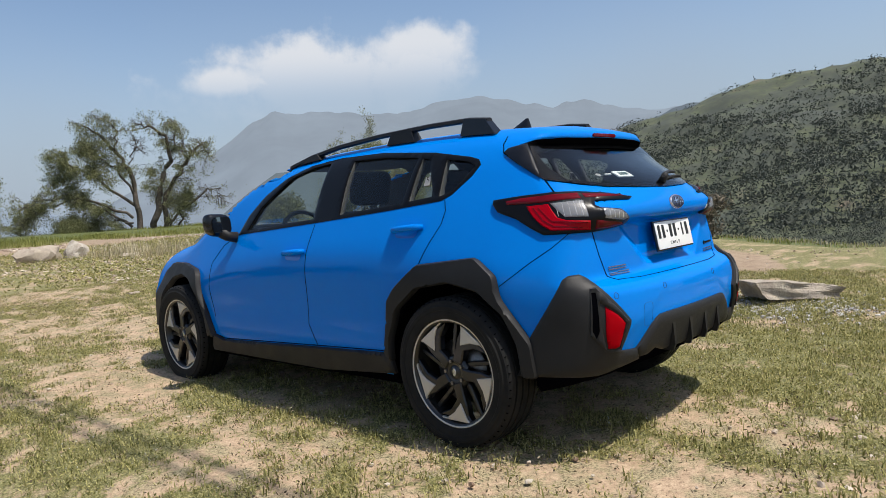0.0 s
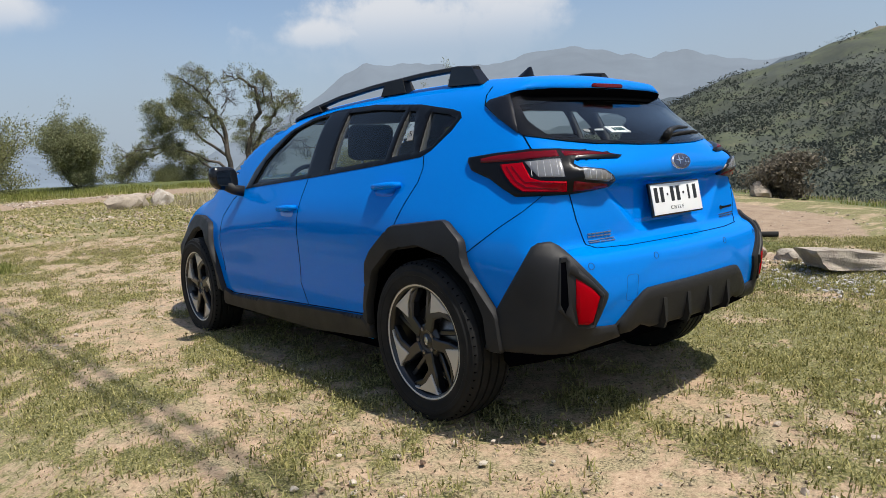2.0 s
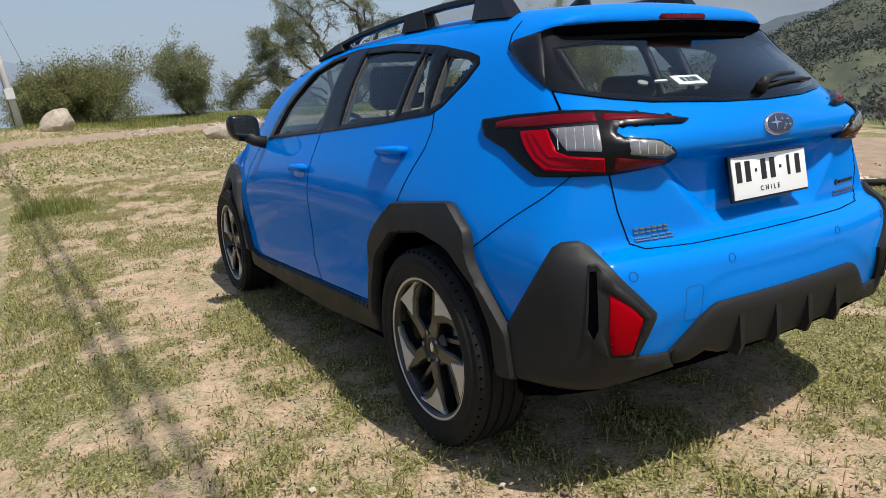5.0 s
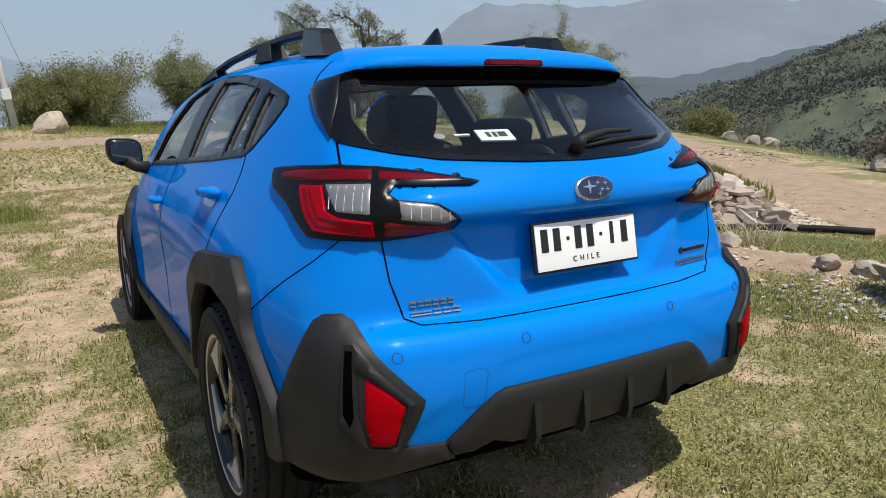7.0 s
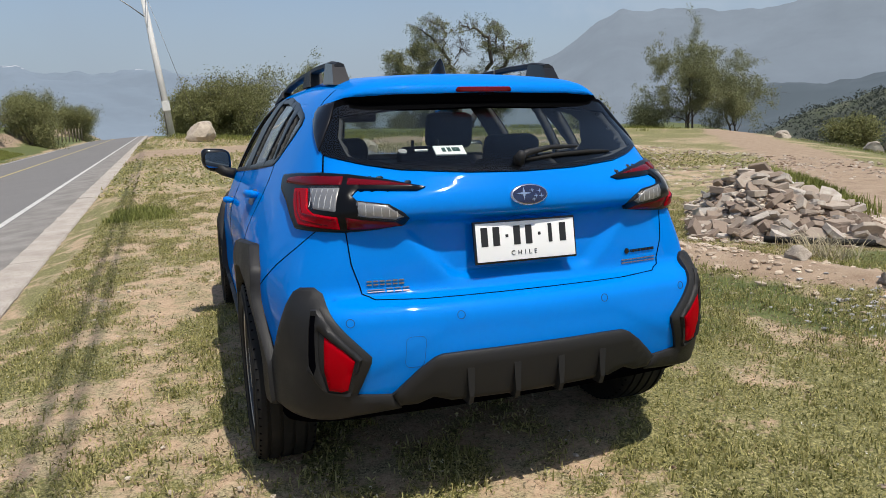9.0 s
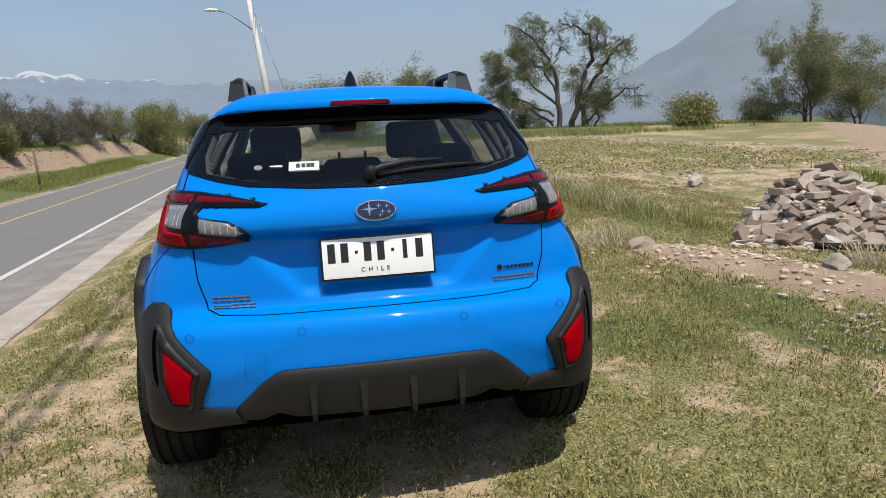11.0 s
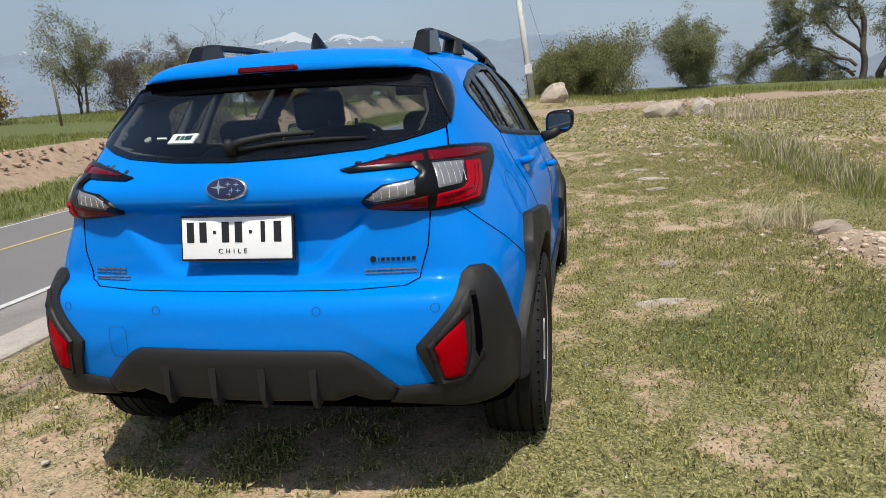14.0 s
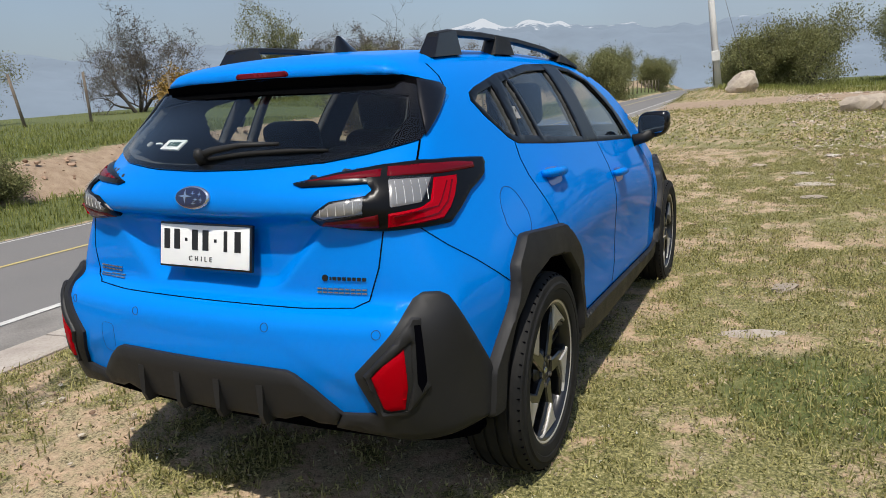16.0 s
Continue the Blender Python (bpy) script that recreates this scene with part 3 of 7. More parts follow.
_l = _n.math("ADD", painted(_n, "lush"), _n.math("MULTIPLY", _n.math("SUBTRACT", _n.noise(2.6, 5.0, 0.7), 0.5), 0.8))
_n.color(_n.mix(_n.ramp(_l, (0.42, 0.0), (0.60, 1.0)), _c, _fresh))
_n.bump(_n.mix(0.5, _fine, _grit), 0.7, 0.014)

gx, gy = graded(0.085, 5.5, 3000.0, 1.085), graded(0.085, 6.5, 3000.0, 1.085)
X, Y = np.meshgrid(gx, gy, indexing="ij")
Z = height(X, Y)
near = np.exp(-(X ** 2 + (Y - 3) ** 2) / 900)
flat = [(a, b) for a, b in zip(X.ravel(), Y.ravel())]
rough_z = np.array([0.03 * rnd(a, b, 0.5) + 0.012 * rnd(a, b, 2.3, 4) + 0.007 * rnd(a, b, 7.0, 9) if abs(a) + abs(b) < 120 else 0.0 for a, b in flat]).reshape(X.shape)
far_z = np.array([0.0 if abs(a) + abs(b) < 60 else 0.5 * rnd(a, b, 0.03) for a, b in flat]).reshape(X.shape)
under_car = np.exp(-((X / 1.2) ** 4 + ((Y - 1.3) / 2.0) ** 4))
Z = Z + rough_z * near * (X + 0.041 * Y > -2.2) * (1 - 0.85 * under_car) + far_z * (np.abs(X + 6 + 0.041 * Y) > 6)
nx, ny = X.shape
gi = (np.arange(nx - 1)[:, None] * ny + np.arange(ny - 1)[None]).ravel()
ground_faces = np.stack([gi, gi + ny, gi + ny + 1, gi + 1], 1)
ground = tagged(mesh_object("ground", np.stack([X, Y, Z], -1).reshape(-1, 3), ground_faces, GROUND), "dry sparse lawn of sandy soil and low weeds", "ground", "", "structure")
for name, values in (("cover", [cover(a, b) if abs(a) + abs(b) < 90 else 0.5 for a, b in flat]), ("track", track(X, Y).ravel()), ("lush", lush(X, Y).ravel())):
    ground.data.attributes.new(name, "FLOAT", "POINT").data.foreach_set("value", np.asarray(values, np.float32))

ASPHALT = material("asphalt", (0.1, 0.1, 0.1), 0.9)
_n = Nodes(ASPHALT)
_n.color(_n.mix(_n.ramp(_n.noise(0.8, 4.0), (0.3, 0.2), (0.7, 0.8)), _n.ramp(_n.noise(160.0, 2.0), (0.3, (0.10, 0.096, 0.092)), (0.7, (0.20, 0.19, 0.18))), (0.175, 0.165, 0.155)))
_n.bump(_n.noise(220.0, 2.0), 0.4, 0.004)
SHOULDER = mottled("gritty_gutter", (0.27, 0.25, 0.225), (0.155, 0.142, 0.128), 2.2, 0.95, 70.0, 0.7)
LINEWHITE = mottled("road_white", (0.62, 0.60, 0.56), (0.40, 0.39, 0.37), 3.0, 0.8, 25.0)
LINEYELLOW = mottled("road_yellow", (0.55, 0.43, 0.13), (0.42, 0.34, 0.16), 3.0, 0.8, 25.0)


def ribbon(name, u0, u1, y0, y1, mat, lift, wobble=0.0, n=140, thick=0.0):
    """A strip along the road between two distances from its line."""
    ys = y0 + (y1 - y0) * np.linspace(0, 1, n)
    us = [u0, u0 + (u1 - u0) * 0.5, u1]
    verts = []
    for y in ys:
        for k, u in enumerate(us):
            w = wobble * (rnd(y, k, 0.9, 3) + 0.6 * rnd(y, k, 3.1, 5)) if k in (0, 2) else 0
            x = u + w - 0.041 * y
            verts.append((x, y, float(road_z(x, y)) + lift))
    faces = [(3 * i + k, 3 * i + k + 1, 3 * i + k + 4, 3 * i + k + 3) for i in range(n - 1) for k in range(2)]
    return mesh_object(name, verts, faces, mat)


road = tagged(ribbon("road", -9.0, -2.95, -40, 140, ASPHALT, 0.0), "worn grey asphalt country road", "road", "", "structure")
shoulder = tagged(ribbon("road_shoulder", -3.42, -2.70, -30, 120, SHOULDER, 0.004, 0.035, 1200), "gritty pale asphalt gutter along the kerb", "shoulder", "", "structure")
kerb = tagged(new("kerb"), "pale worn concrete kerb of long blocks", "kerb", "", "structure")
for name, u, w, mat in (("edge_line", -3.5, 0.11, LINEWHITE), ("centre_line", -6.35, 0.11, LINEYELLOW), ("edge_line", -8.75, 0.10, LINEWHITE)):
    tagged(ribbon(name, u - w / 2, u + w / 2, -40, 130, mat, 0.006), "painted line on the asphalt", "road line", "", "structure")


# hills and mountains
def ridge(name, profile, r0, r1, low, mat, rough, label, n=240, m=24, seed=0.0):
    """A range seen round the place: profile of (degrees, elevation in degrees) at distance r1, down to height low at r0."""
    az = np.linspace(profile[0][0], profile[-1][0], n)
    el = np.interp(az, [p[0] for p in profile], [p[1] for p in profile])
    verts = []
    for i in range(n):
        top = 1.2 + r1 * math.tan(radians(el[i]))
        for j in range(m + 6):
            t = j / (m - 1)
            r = r0 + (r1 - r0) * t
            z = low + (top - low) * (t ** 1.15 if t <= 1 else 1 - (t - 1) * 2.5)
            a = radians(az[i])
            x, y = r * math.sin(a), r * math.cos(a)
            s = rough * (0.25 + 0.75 * min(t, 1))
            z += s * (rnd(x, y, 9.0 / r1, 3 + seed) + 0.5 * rnd(x, y, 24.0 / r1, 7 + seed) + 0.25 * rnd(x, y, 60.0 / r1, 11 + seed))
            verts.append((x, y, z))
    k = m + 6
    faces = [(i * k + j, i * k + j + 1, (i + 1) * k + j + 1, (i + 1) * k + j) for i in range(n - 1) for j in range(k - 1)]
    return tagged(mesh_object(name, verts, faces, mat), label, "hill", "", "structure")


HILL = material("scrub_hill", (0.08, 0.085, 0.04), 0.95)
_n = Nodes(HILL)
_a = _n.noise(0.014, 6.0, 0.62)
_b = _n.noise(0.09, 4.0, 0.7)
_bush = _n.ramp(_n.math("ADD", _n.math("MULTIPLY", _a, 0.5), _n.math("MULTIPLY", _b, 0.5)), (0.40, (0.050, 0.058, 0.046)), (0.47, (0.068, 0.076, 0.052)), (0.54, (0.082, 0.096, 0.050)), (0.59, (0.108, 0.108, 0.064)), (0.66, (0.19, 0.145, 0.11)))
_n.color(_n.mix(_n.ramp(_n.noise(0.45, 4.0, 0.75), (0.46, 0.0), (0.62, 0.6)), _bush, (0.052, 0.062, 0.044)))


# far range: distance haze is put into its colour, which glows by itself
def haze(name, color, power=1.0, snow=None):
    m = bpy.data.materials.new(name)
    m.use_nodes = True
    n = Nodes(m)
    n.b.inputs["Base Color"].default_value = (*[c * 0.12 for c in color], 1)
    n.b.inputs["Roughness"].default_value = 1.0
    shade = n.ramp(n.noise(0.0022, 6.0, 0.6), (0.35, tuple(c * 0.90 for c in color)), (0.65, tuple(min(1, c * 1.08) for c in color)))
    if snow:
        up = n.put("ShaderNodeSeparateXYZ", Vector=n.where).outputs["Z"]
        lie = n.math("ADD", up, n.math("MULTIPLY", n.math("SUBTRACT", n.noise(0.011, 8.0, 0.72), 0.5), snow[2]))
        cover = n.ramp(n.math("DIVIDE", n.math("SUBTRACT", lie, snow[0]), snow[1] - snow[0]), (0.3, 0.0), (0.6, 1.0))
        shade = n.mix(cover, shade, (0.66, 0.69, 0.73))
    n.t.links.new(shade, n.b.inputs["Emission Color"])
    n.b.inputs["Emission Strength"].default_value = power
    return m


ridge("hill_right", [(38, -4.5), (44, -0.8), (48, 0.6), (52, 1.8), (56, 3.4), (61, 5.0), (66, 6.2), (70, 6.9), (75, 7.6), (80, 8.0), (90, 8.8), (104, 9.2), (118, 7)], 90, 430, -42, HILL, 6, "scrub covered hillside of dark bushes and bare soil", 260, 60)
ridge("hill_middle", [(30, -1.2), (38, 0.6), (42, 1.7), (45, 2.5), (48, 2.8), (54, 3.7), (60, 4.9), (66, 6.0), (74, 7.1), (84, 7.6), (95, 8.0)], 500, 1000, -60, haze("painted_haze_hill", (0.12, 0.155, 0.185), 0.8), 14, "wooded ridge with haze painted into its colour", 160, 20, 5.0)
ridge("mountain_hazy", [(14, 0.5), (20, 1.8), (24, 3.2), (27, 4.6), (29.5, 6.2), (32, 8.2), (33.5, 8.8), (36, 8.3), (40, 7.8), (43.5, 7.9), (47, 8.5), (50, 8.8), (54, 7.9), (60, 6.6), (68, 6.0), (80, 5.6), (100, 5)], 2400, 4200, -100, haze("painted_haze_blue", (0.25, 0.30, 0.36), 0.87), 60, "mountain with pale blue haze painted into its colour", 240, 16, 9.0)
ridge("mountain_snowy", [(-80, 3.2), (-60, 4.2), (-44, 4.6), (-36, 4.9), (-29, 4.6), (-26.6, 5.2), (-25, 5.6), (-23.7, 5.8), (-22.4, 6.2), (-21.2, 5.9), (-20.0, 5.6), (-18.9, 5.8), (-17.6, 5.3), (-14, 5.1), (-11, 5.2), (-9, 4.9), (-4, 4.7), (2, 4.4), (9, 3.6), (16, 2.2), (24, 0.4)], 2600, 4400, -100, haze("painted_haze_grey", (0.25, 0.31, 0.385), 1.0, (376, 410, 210)), 62, "mountain range with painted haze and snow on its tops", 520, 26, 13.0)


# trees
BARK = mottled("bark", (0.050, 0.040, 0.032), (0.13, 0.11, 0.09), 3.0, 0.95, 22.0, 0.6)


def leaf_material(name, dark, light, through_it=0.0):
    """A colour for each leaf; through_it is the share of light that passes through."""
    m = material(name, dark, 0.7)
    n = Nodes(m)
    tone = n.ramp(n.geo.outputs["Random Per Island"], (0.0, dark), (1.0, light))
    n.color(tone)
    n.b.inputs["Specular IOR Level"].default_value = 0.25
    if through_it:
        thin = n.put("ShaderNodeBsdfTranslucent", Color=tone)
        both = n.put("ShaderNodeMixShader", Fac=through_it)
        n.t.links.new(n.b.outputs[0], both.inputs[1])
        n.t.links.new(thin.outputs[0], both.inputs[2])
        n.t.links.new(both.outputs[0], n.t.nodes["Material Output"].inputs["Surface"])
    return m


LEAF = leaf_material("olive_leaf", (0.145, 0.155, 0.078), (0.32, 0.33, 0.17), 0.4)
LEAF_DARK = leaf_material("dark_leaf", (0.135, 0.138, 0.056), (0.31, 0.31, 0.13), 0.4)
LEAF_BROWN = leaf_material("dry_twig", (0.095, 0.082, 0.060), (0.22, 0.190, 0.14), 0.3)
GRASS = leaf_material("grass_blade", (0.125, 0.145, 0.028), (0.34, 0.345, 0.105), 0.4)
STRAW = leaf_material("straw_blade", (0.30, 0.25, 0.14), (0.58, 0.51, 0.36), 0.3)


def leaf_cloud(centres, per, spread, size, rng, droop=0.0):
    """Small leaf faces about the given places."""
    c = np.repeat(np.asarray(centres), per, 0)
    n = len(c)
    p = c + rng.normal(0, 1, (n, 3)) * np.array((spread, spread, spread * 0.8))
    p[:, 2] -= droop * np.abs(rng.normal(0, 1, n))
    a = rng.normal(0, 1, (n, 3))
    a[:, 2] -= 0.9 * (droop > 0)
    a /= np.linalg.norm(a, axis=1, keepdims=True)
    b = np.cross(a, rng.normal(0, 1, (n, 3)))
    b /= np.maximum(np.linalg.norm(b, axis=1, keepdims=True), 1e-6)
    s = size * rng.uniform(0.6, 1.5, (n, 1))
    v = np.stack([p - a * s, p + b * s * 0.38, p + a * s, p - b * s * 0.38], 1).reshape(-1, 3)
    return v, np.arange(4 * n).reshape(-1, 4)


def tree(name, x, y, tall, seed, label, trunks=1, lean=0.1, bare=0.2, spread=0.5, leaf=LEAF, leaf_size=0.11, per=26, first=0.25, droop=0.0, thick=0.03, depth=4, sink=0.1, category="tree", cloud=0.28, hang=0.0):
    """A tree of tapered limbs that fork, with leaves about the twigs."""
    rng = np.random.default_rng(seed)
    z0 = float(height(x, y)) - sink
    root = tagged(new(name), label, category)
    root.matrix_basis = pose(x, y, z0)
    wood_v, wood_f, tips = [], [], []

    def limb(p, d, length, r, level):
        pts, rad = [p], [r]
        n = 5 if level < 2 else 4
        for i in range(n):
            d = (d + Vector(rng.normal(0, 0.16 + 0.05 * level, 3)) + Vector((0, 0, 0.05 - hang * level * 0.06))).normalized()
            p = p + d * (length / n)
            pts.append(p)
            rad.append(r * (1 - 0.55 * (i + 1) / n))
        v, f = tube(pts, rad, 6 if level < 2 else 4, False)
        s = len(wood_v)
        wood_v.extend(v)
        wood_f.extend([tuple(q + s for q in face) for face in f])
        if level >= depth - 1:
            tips.append((pts[-1], rng.random()))
            tips.append((pts[len(pts) // 2], rng.random()))
            return
        kids = rng.integers(3, 5) if level else rng.integers(3, 6)
        for k in range(kids):
            t = rng.uniform(first if level == 0 else 0.3, 1.0) if k else 1.0
            i = min(int(t * n), n)
            around = Vector(rng.normal(0, 1, 3))
            out = (d * (1 - spread) + around.normalized() * spread * (1.1 if k else 0.6) + Vector((0, 0, 0.12 - 0.1 * hang * level))).normalized()
            limb(pts[i], out, length * rng.uniform(0.5, 0.8), max(rad[i] * rng.uniform(0.5, 0.75), 0.008), level + 1)

    for k in range(trunks):
        a = 2 * math.pi * k / trunks + rng.uniform(0, 1)
        off = Vector((math.cos(a), math.sin(a), 0)) * (0.03 * tall if trunks > 1 else 0)
        limb(off, Vector((math.cos(a) * lean, math.sin(a) * lean, 1)).normalized(), tall * rng.uniform(0.42, 0.52), tall * thick * rng.uniform(0.7, 1), 0)
    top = max(v[2] for v in wood_v)
    k = tall / max(top, 0.1) * 0.97
    wood_v = [v * k for v in wood_v]
    tips = [(p * k, q) for p, q in tips]
    mesh_object("trunk", wood_v, wood_f, BARK, root)
    leafy = [tuple(p) for p, q in tips if q > bare]
    if leafy:
        v, f = leaf_cloud(leafy, per, cloud * k, leaf_size, rng, droop)
        mesh_object("crown", v, f, leaf, root, "", False)
    return root


def at_angle(az, r, cx=0.0, cy=-2.5):
    return cx + r * math.sin(radians(az)), cy + r * math.cos(radians(az))


# ---- trees and bushes round the place ----
TREE_LIMBS = (
    # lateral and height of each limb, thickness at its foot, share of leafy twigs
    ([(-1.1, 0), (-1.2, 2.8), (-1.45, 5.1), (-2.3, 6.4), (-3.1, 7.6), (-4.3, 8.6)], 0.24, 0.3),
    ([(-2.3, 6.4), (-2.0, 8.2), (-2.8, 8.8)], 0.08, 0.45),
    ([(-1.4, 5.4), (-0.8, 6.6), (-0.9, 7.2)], 0.06, 0.0),
    ([(0, 0), (0.5, 2.1), (0.9, 4.1), (1.7, 5.8), (1.5, 7.4), (0.5, 8.2), (-0.6, 8.4)], 0.28, 0.12),
    ([(1.7, 5.8), (2.2, 7.4), (2.35, 8.5)], 0.10, 0.35),
    ([(0.9, 0), (1.0, 2.5), (1.7, 3.8), (2.7, 5.1), (3.5, 6.3), (4.2, 6.8), (4.4, 5.9)], 0.22, 0.3),
    ([(2.7, 5.1), (2.9, 6.4), (2.6, 7.2)], 0.08, 0.2),
    ([(1.0, 0.5), (2.7, 2.0), (4.0, 3.0), (5.0, 3.1), (5.5, 2.1)], 0.11, 0.04),
    ([(1.8, 0), (2.2, 1.8), (2.8, 2.9)], 0.09, 0.8),
    ([(1.3, 0), (0.9, 2.5), (0.5, 4.4)], 0.10, 0.55),
    ([(-1.2, 2.1), (-3.4, 4.1), (-5.2, 5.4), (-6.4, 5.8)], 0.13, 0.9),
    ([(-1.3, 3.1), (-2.4, 5.1), (-3.8, 6.4), (-4.6, 6.9)], 0.10, 0.9),
    ([(-1.5, 1.2), (-3.8, 2.5), (-6.1, 3.1), (-8.0, 2.8), (-8.6, 2.2)], 0.12, 0.55),
    ([(-1.6, 0.5), (-3.4, 1.8), (-5.0, 2.8), (-6.4, 4.4)], 0.12, 0.9),
    ([(-6.0, 2.8), (-8.3, 1.8), (-9.2, 0.8)], 0.05, 0.5),
    ([(-1.5, 0.8), (-3.1, 1.2), (-4.7, 1.5)], 0.07, 0.7),
)


def old_tree(x, y, face, label, seed):
    """A wide old tree with crooked dark limbs, part bare and part leafy."""
    rng = np.random.default_rng(seed)
    root = tagged(new("old_tree"), label, "tree")
    root.matrix_basis = pose(x, y, float(height(x, y)) - 0.15, 0, 0, -face)
    wood_v, wood_f, leafy = [], [], []

    def add(pts, rad, sides):
        v, f = tube(pts, rad, sides, False)
        s = len(wood_v)
        wood_v.extend(v)
        wood_f.extend([tuple(q + s for q in face_) for face_ in f])

    def twig(p, d, length, r, level, share):
        pts, rad = [p], [r]
        for i in range(4):
            d = (d + Vector(rng.normal(0, 0.24, 3)) - Vector((0, 0, 0.10 * level))).normalized()
            p = p + d * length / 4
            pts.append(p)
            rad.append(r * (1 - 0.2 * (i + 1)))
        add(pts, rad, 4)
        if level < 2:
            for k in range(4):
                out = (d + Vector(rng.normal(0, 0.75, 3))).normalized()
                twig(pts[int(rng.integers(1, 5))], out, length * rng.uniform(0.45, 0.75), r * 0.55, level + 1, share)
        elif rng.random() < share:
            leafy.append(tuple(pts[-1]))
            leafy.append(tuple(pts[2]))

    for line, r, share in TREE_LIMBS:
        off = rng.normal(0, 0.5)
        pts = []
        n = len(line) * 3
        for i in range(n + 1):
            t = i / n * (len(line) - 1)
            a = np.interp(t, range(len(line)), [q[0] for q in line]) + 0.10 * rng.normal() * (i > 0)
            h = np.interp(t, range(len(line)), [q[1] for q in line]) + 0.08 * rng.normal() * (i > 0)
            pts.append(Vector((a, off * i / n + 0.15 * rng.normal(), h)))
        add(pts, [r * (1 - 0.8 * i / n) for i in range(n + 1)], 7)
        for i in range(n // 3, n + 1):
            for k in range(2 if share < 0.5 else 3):
                d = (pts[i] - pts[i - 1]).normalized() * 0.6 + Vector(rng.normal(0, 0.65, 3))
                twig(pts[i], d.normalized(), rng.uniform(0.5, 1.15), 0.03, 0, share)
    mesh_object("trunk", wood_v, wood_f, BARK, root)
    v, f = leaf_cloud(leafy, 12, 0.17, 0.062, rng, 0.14)
    mesh_object("crown", v, f, LEAF, root, "", False)


old_tree(21.3, 52.5, 22, "old half-bare tree with crooked dark limbs", 6)
tree("bush", 16.0, 55.0, 1.6, 20, "low olive green bush on the far lawn", 4, 0.7, 0.05, 0.6, LEAF, 0.050, 60, 0.1, 0.1, 0.02, 4, 0.1, "bush", 0.35)
tree("young_tree", 8.6, 51.0, 6.2, 23, "round leafy green tree at the edge of the slope", 5, 0.5, 0.45, 0.5, LEAF, 0.060, 55, 0.12, 0.05, 0.016, 5, 0.1, "tree", 0.27)
tree("tall_tree", 33.0, 39.5, 8.9, 31, "tall feathery grey-green tree on the slope", 4, 0.22, 0.35, 0.40, LEAF, 0.055, 42, 0.15, 0.05, 0.014, 5, 0.3, "tree", 0.25)
tree("tall_tree", 37.5, 40.0, 7.2, 37, "tall feathery grey-green tree on the slope", 3, 0.22, 0.35, 0.40, LEAF, 0.055, 42, 0.15, 0.05, 0.014, 5, 0.3, "tree", 0.25)
tree("bush", 31.0, 42.0, 2.2, 38, "low yellow-green bush on the slope", 5, 0.8, 0.0, 0.6, LEAF, 0.055, 90, 0.1, 0.0, 0.02, 3, 0.1, "bush", 0.45)
tree("bush", 27.0, 45.0, 2.0, 39, "low yellow-green bush on the slope", 5, 0.8, 0.0, 0.6, LEAF, 0.055, 90, 0.1, 0.0, 0.02, 3, 0.1, "bush", 0.45)
for x, y, t, s in ((-1.0, 46, 4.2, 41), (1.0, 47, 3.9, 42), (2.6, 47, 4.7, 43)):
    tree("bushy_tree", x, y, t, s, "dense dark green bushy tree beyond the boulder", 5, 0.5, 0.5, 0.6, LEAF_DARK, 0.062, 46, 0.1, 0.1, 0.02, 5, 0.1, "tree", 0.27)
# across the road
for x, y, t, s, n in ((-13.2, 62, 4.6, 51, 5), (-14.5, 70, 4.6, 52, 5), (-13.8, 92, 4.4, 53, 5), (-15, 101, 4.8, 54, 5)):
    tree("roadside_bush", x, y, t, s, "dark green bush on the bank beside the road", n, 0.5, 0.12, 0.6, LEAF_DARK, 0.075, 17, 0.1, 0.1, 0.02, 5, 0.1, "bush", 0.32)
for x, y, t, s, b in ((-18.0, 31, 3.9, 61, 0.55), (-20.3, 33, 4.2, 62, 0.7), (-15.6, 33, 3.3, 63, 0.6), (-21.8, 30, 3.6, 64, 0.55), (-17.0, 38, 3.4, 65, 0.5), (-14.8, 41, 3.2, 66, 0.4)):
    tree("scrub_tree", x, y, t, s, "brown leafless scrub tree beyond the bank", 4, 0.5, b, 0.55, LEAF_BROWN, 0.040, 7, 0.15, 0.0, 0.018, 6, 0.1, "tree", 0.16)
tree("scrub_bush", -11.8, 19.2, 2.3, 67, "brown-green thorny bush on the road bank", 6, 0.6, 0.1, 0.55, LEAF_BROWN, 0.04, 24, 0.1, 0.0, 0.02, 4, 0.1, "bush", 0.18)
tree("scrub_bush", -12.9, 20.6, 2.6, 72, "olive green shrub on the road bank", 6, 0.6, 0.05, 0.55, LEAF_DARK, 0.035, 40, 0.1, 0.0, 0.02, 4, 0.1, "bush", 0.16)
tree("scrub_bush", -11.7, 5.6, 1.0, 73, "small dark green shrub on the road bank", 6, 0.7, 0.05, 0.6, LEAF_DARK, 0.025, 40, 0.1, 0.0, 0.02, 4, 0.1, "bush", 0.12)
tree("bare_tree", -17.6, 32.4, 5.4, 74, "tall grey leafless tree above the thicket", 2, 0.25, 0.95, 0.55, LEAF_BROWN, 0.04, 5, 0.35, 0.0, 0.022, 5, 0.1, "tree", 0.16)
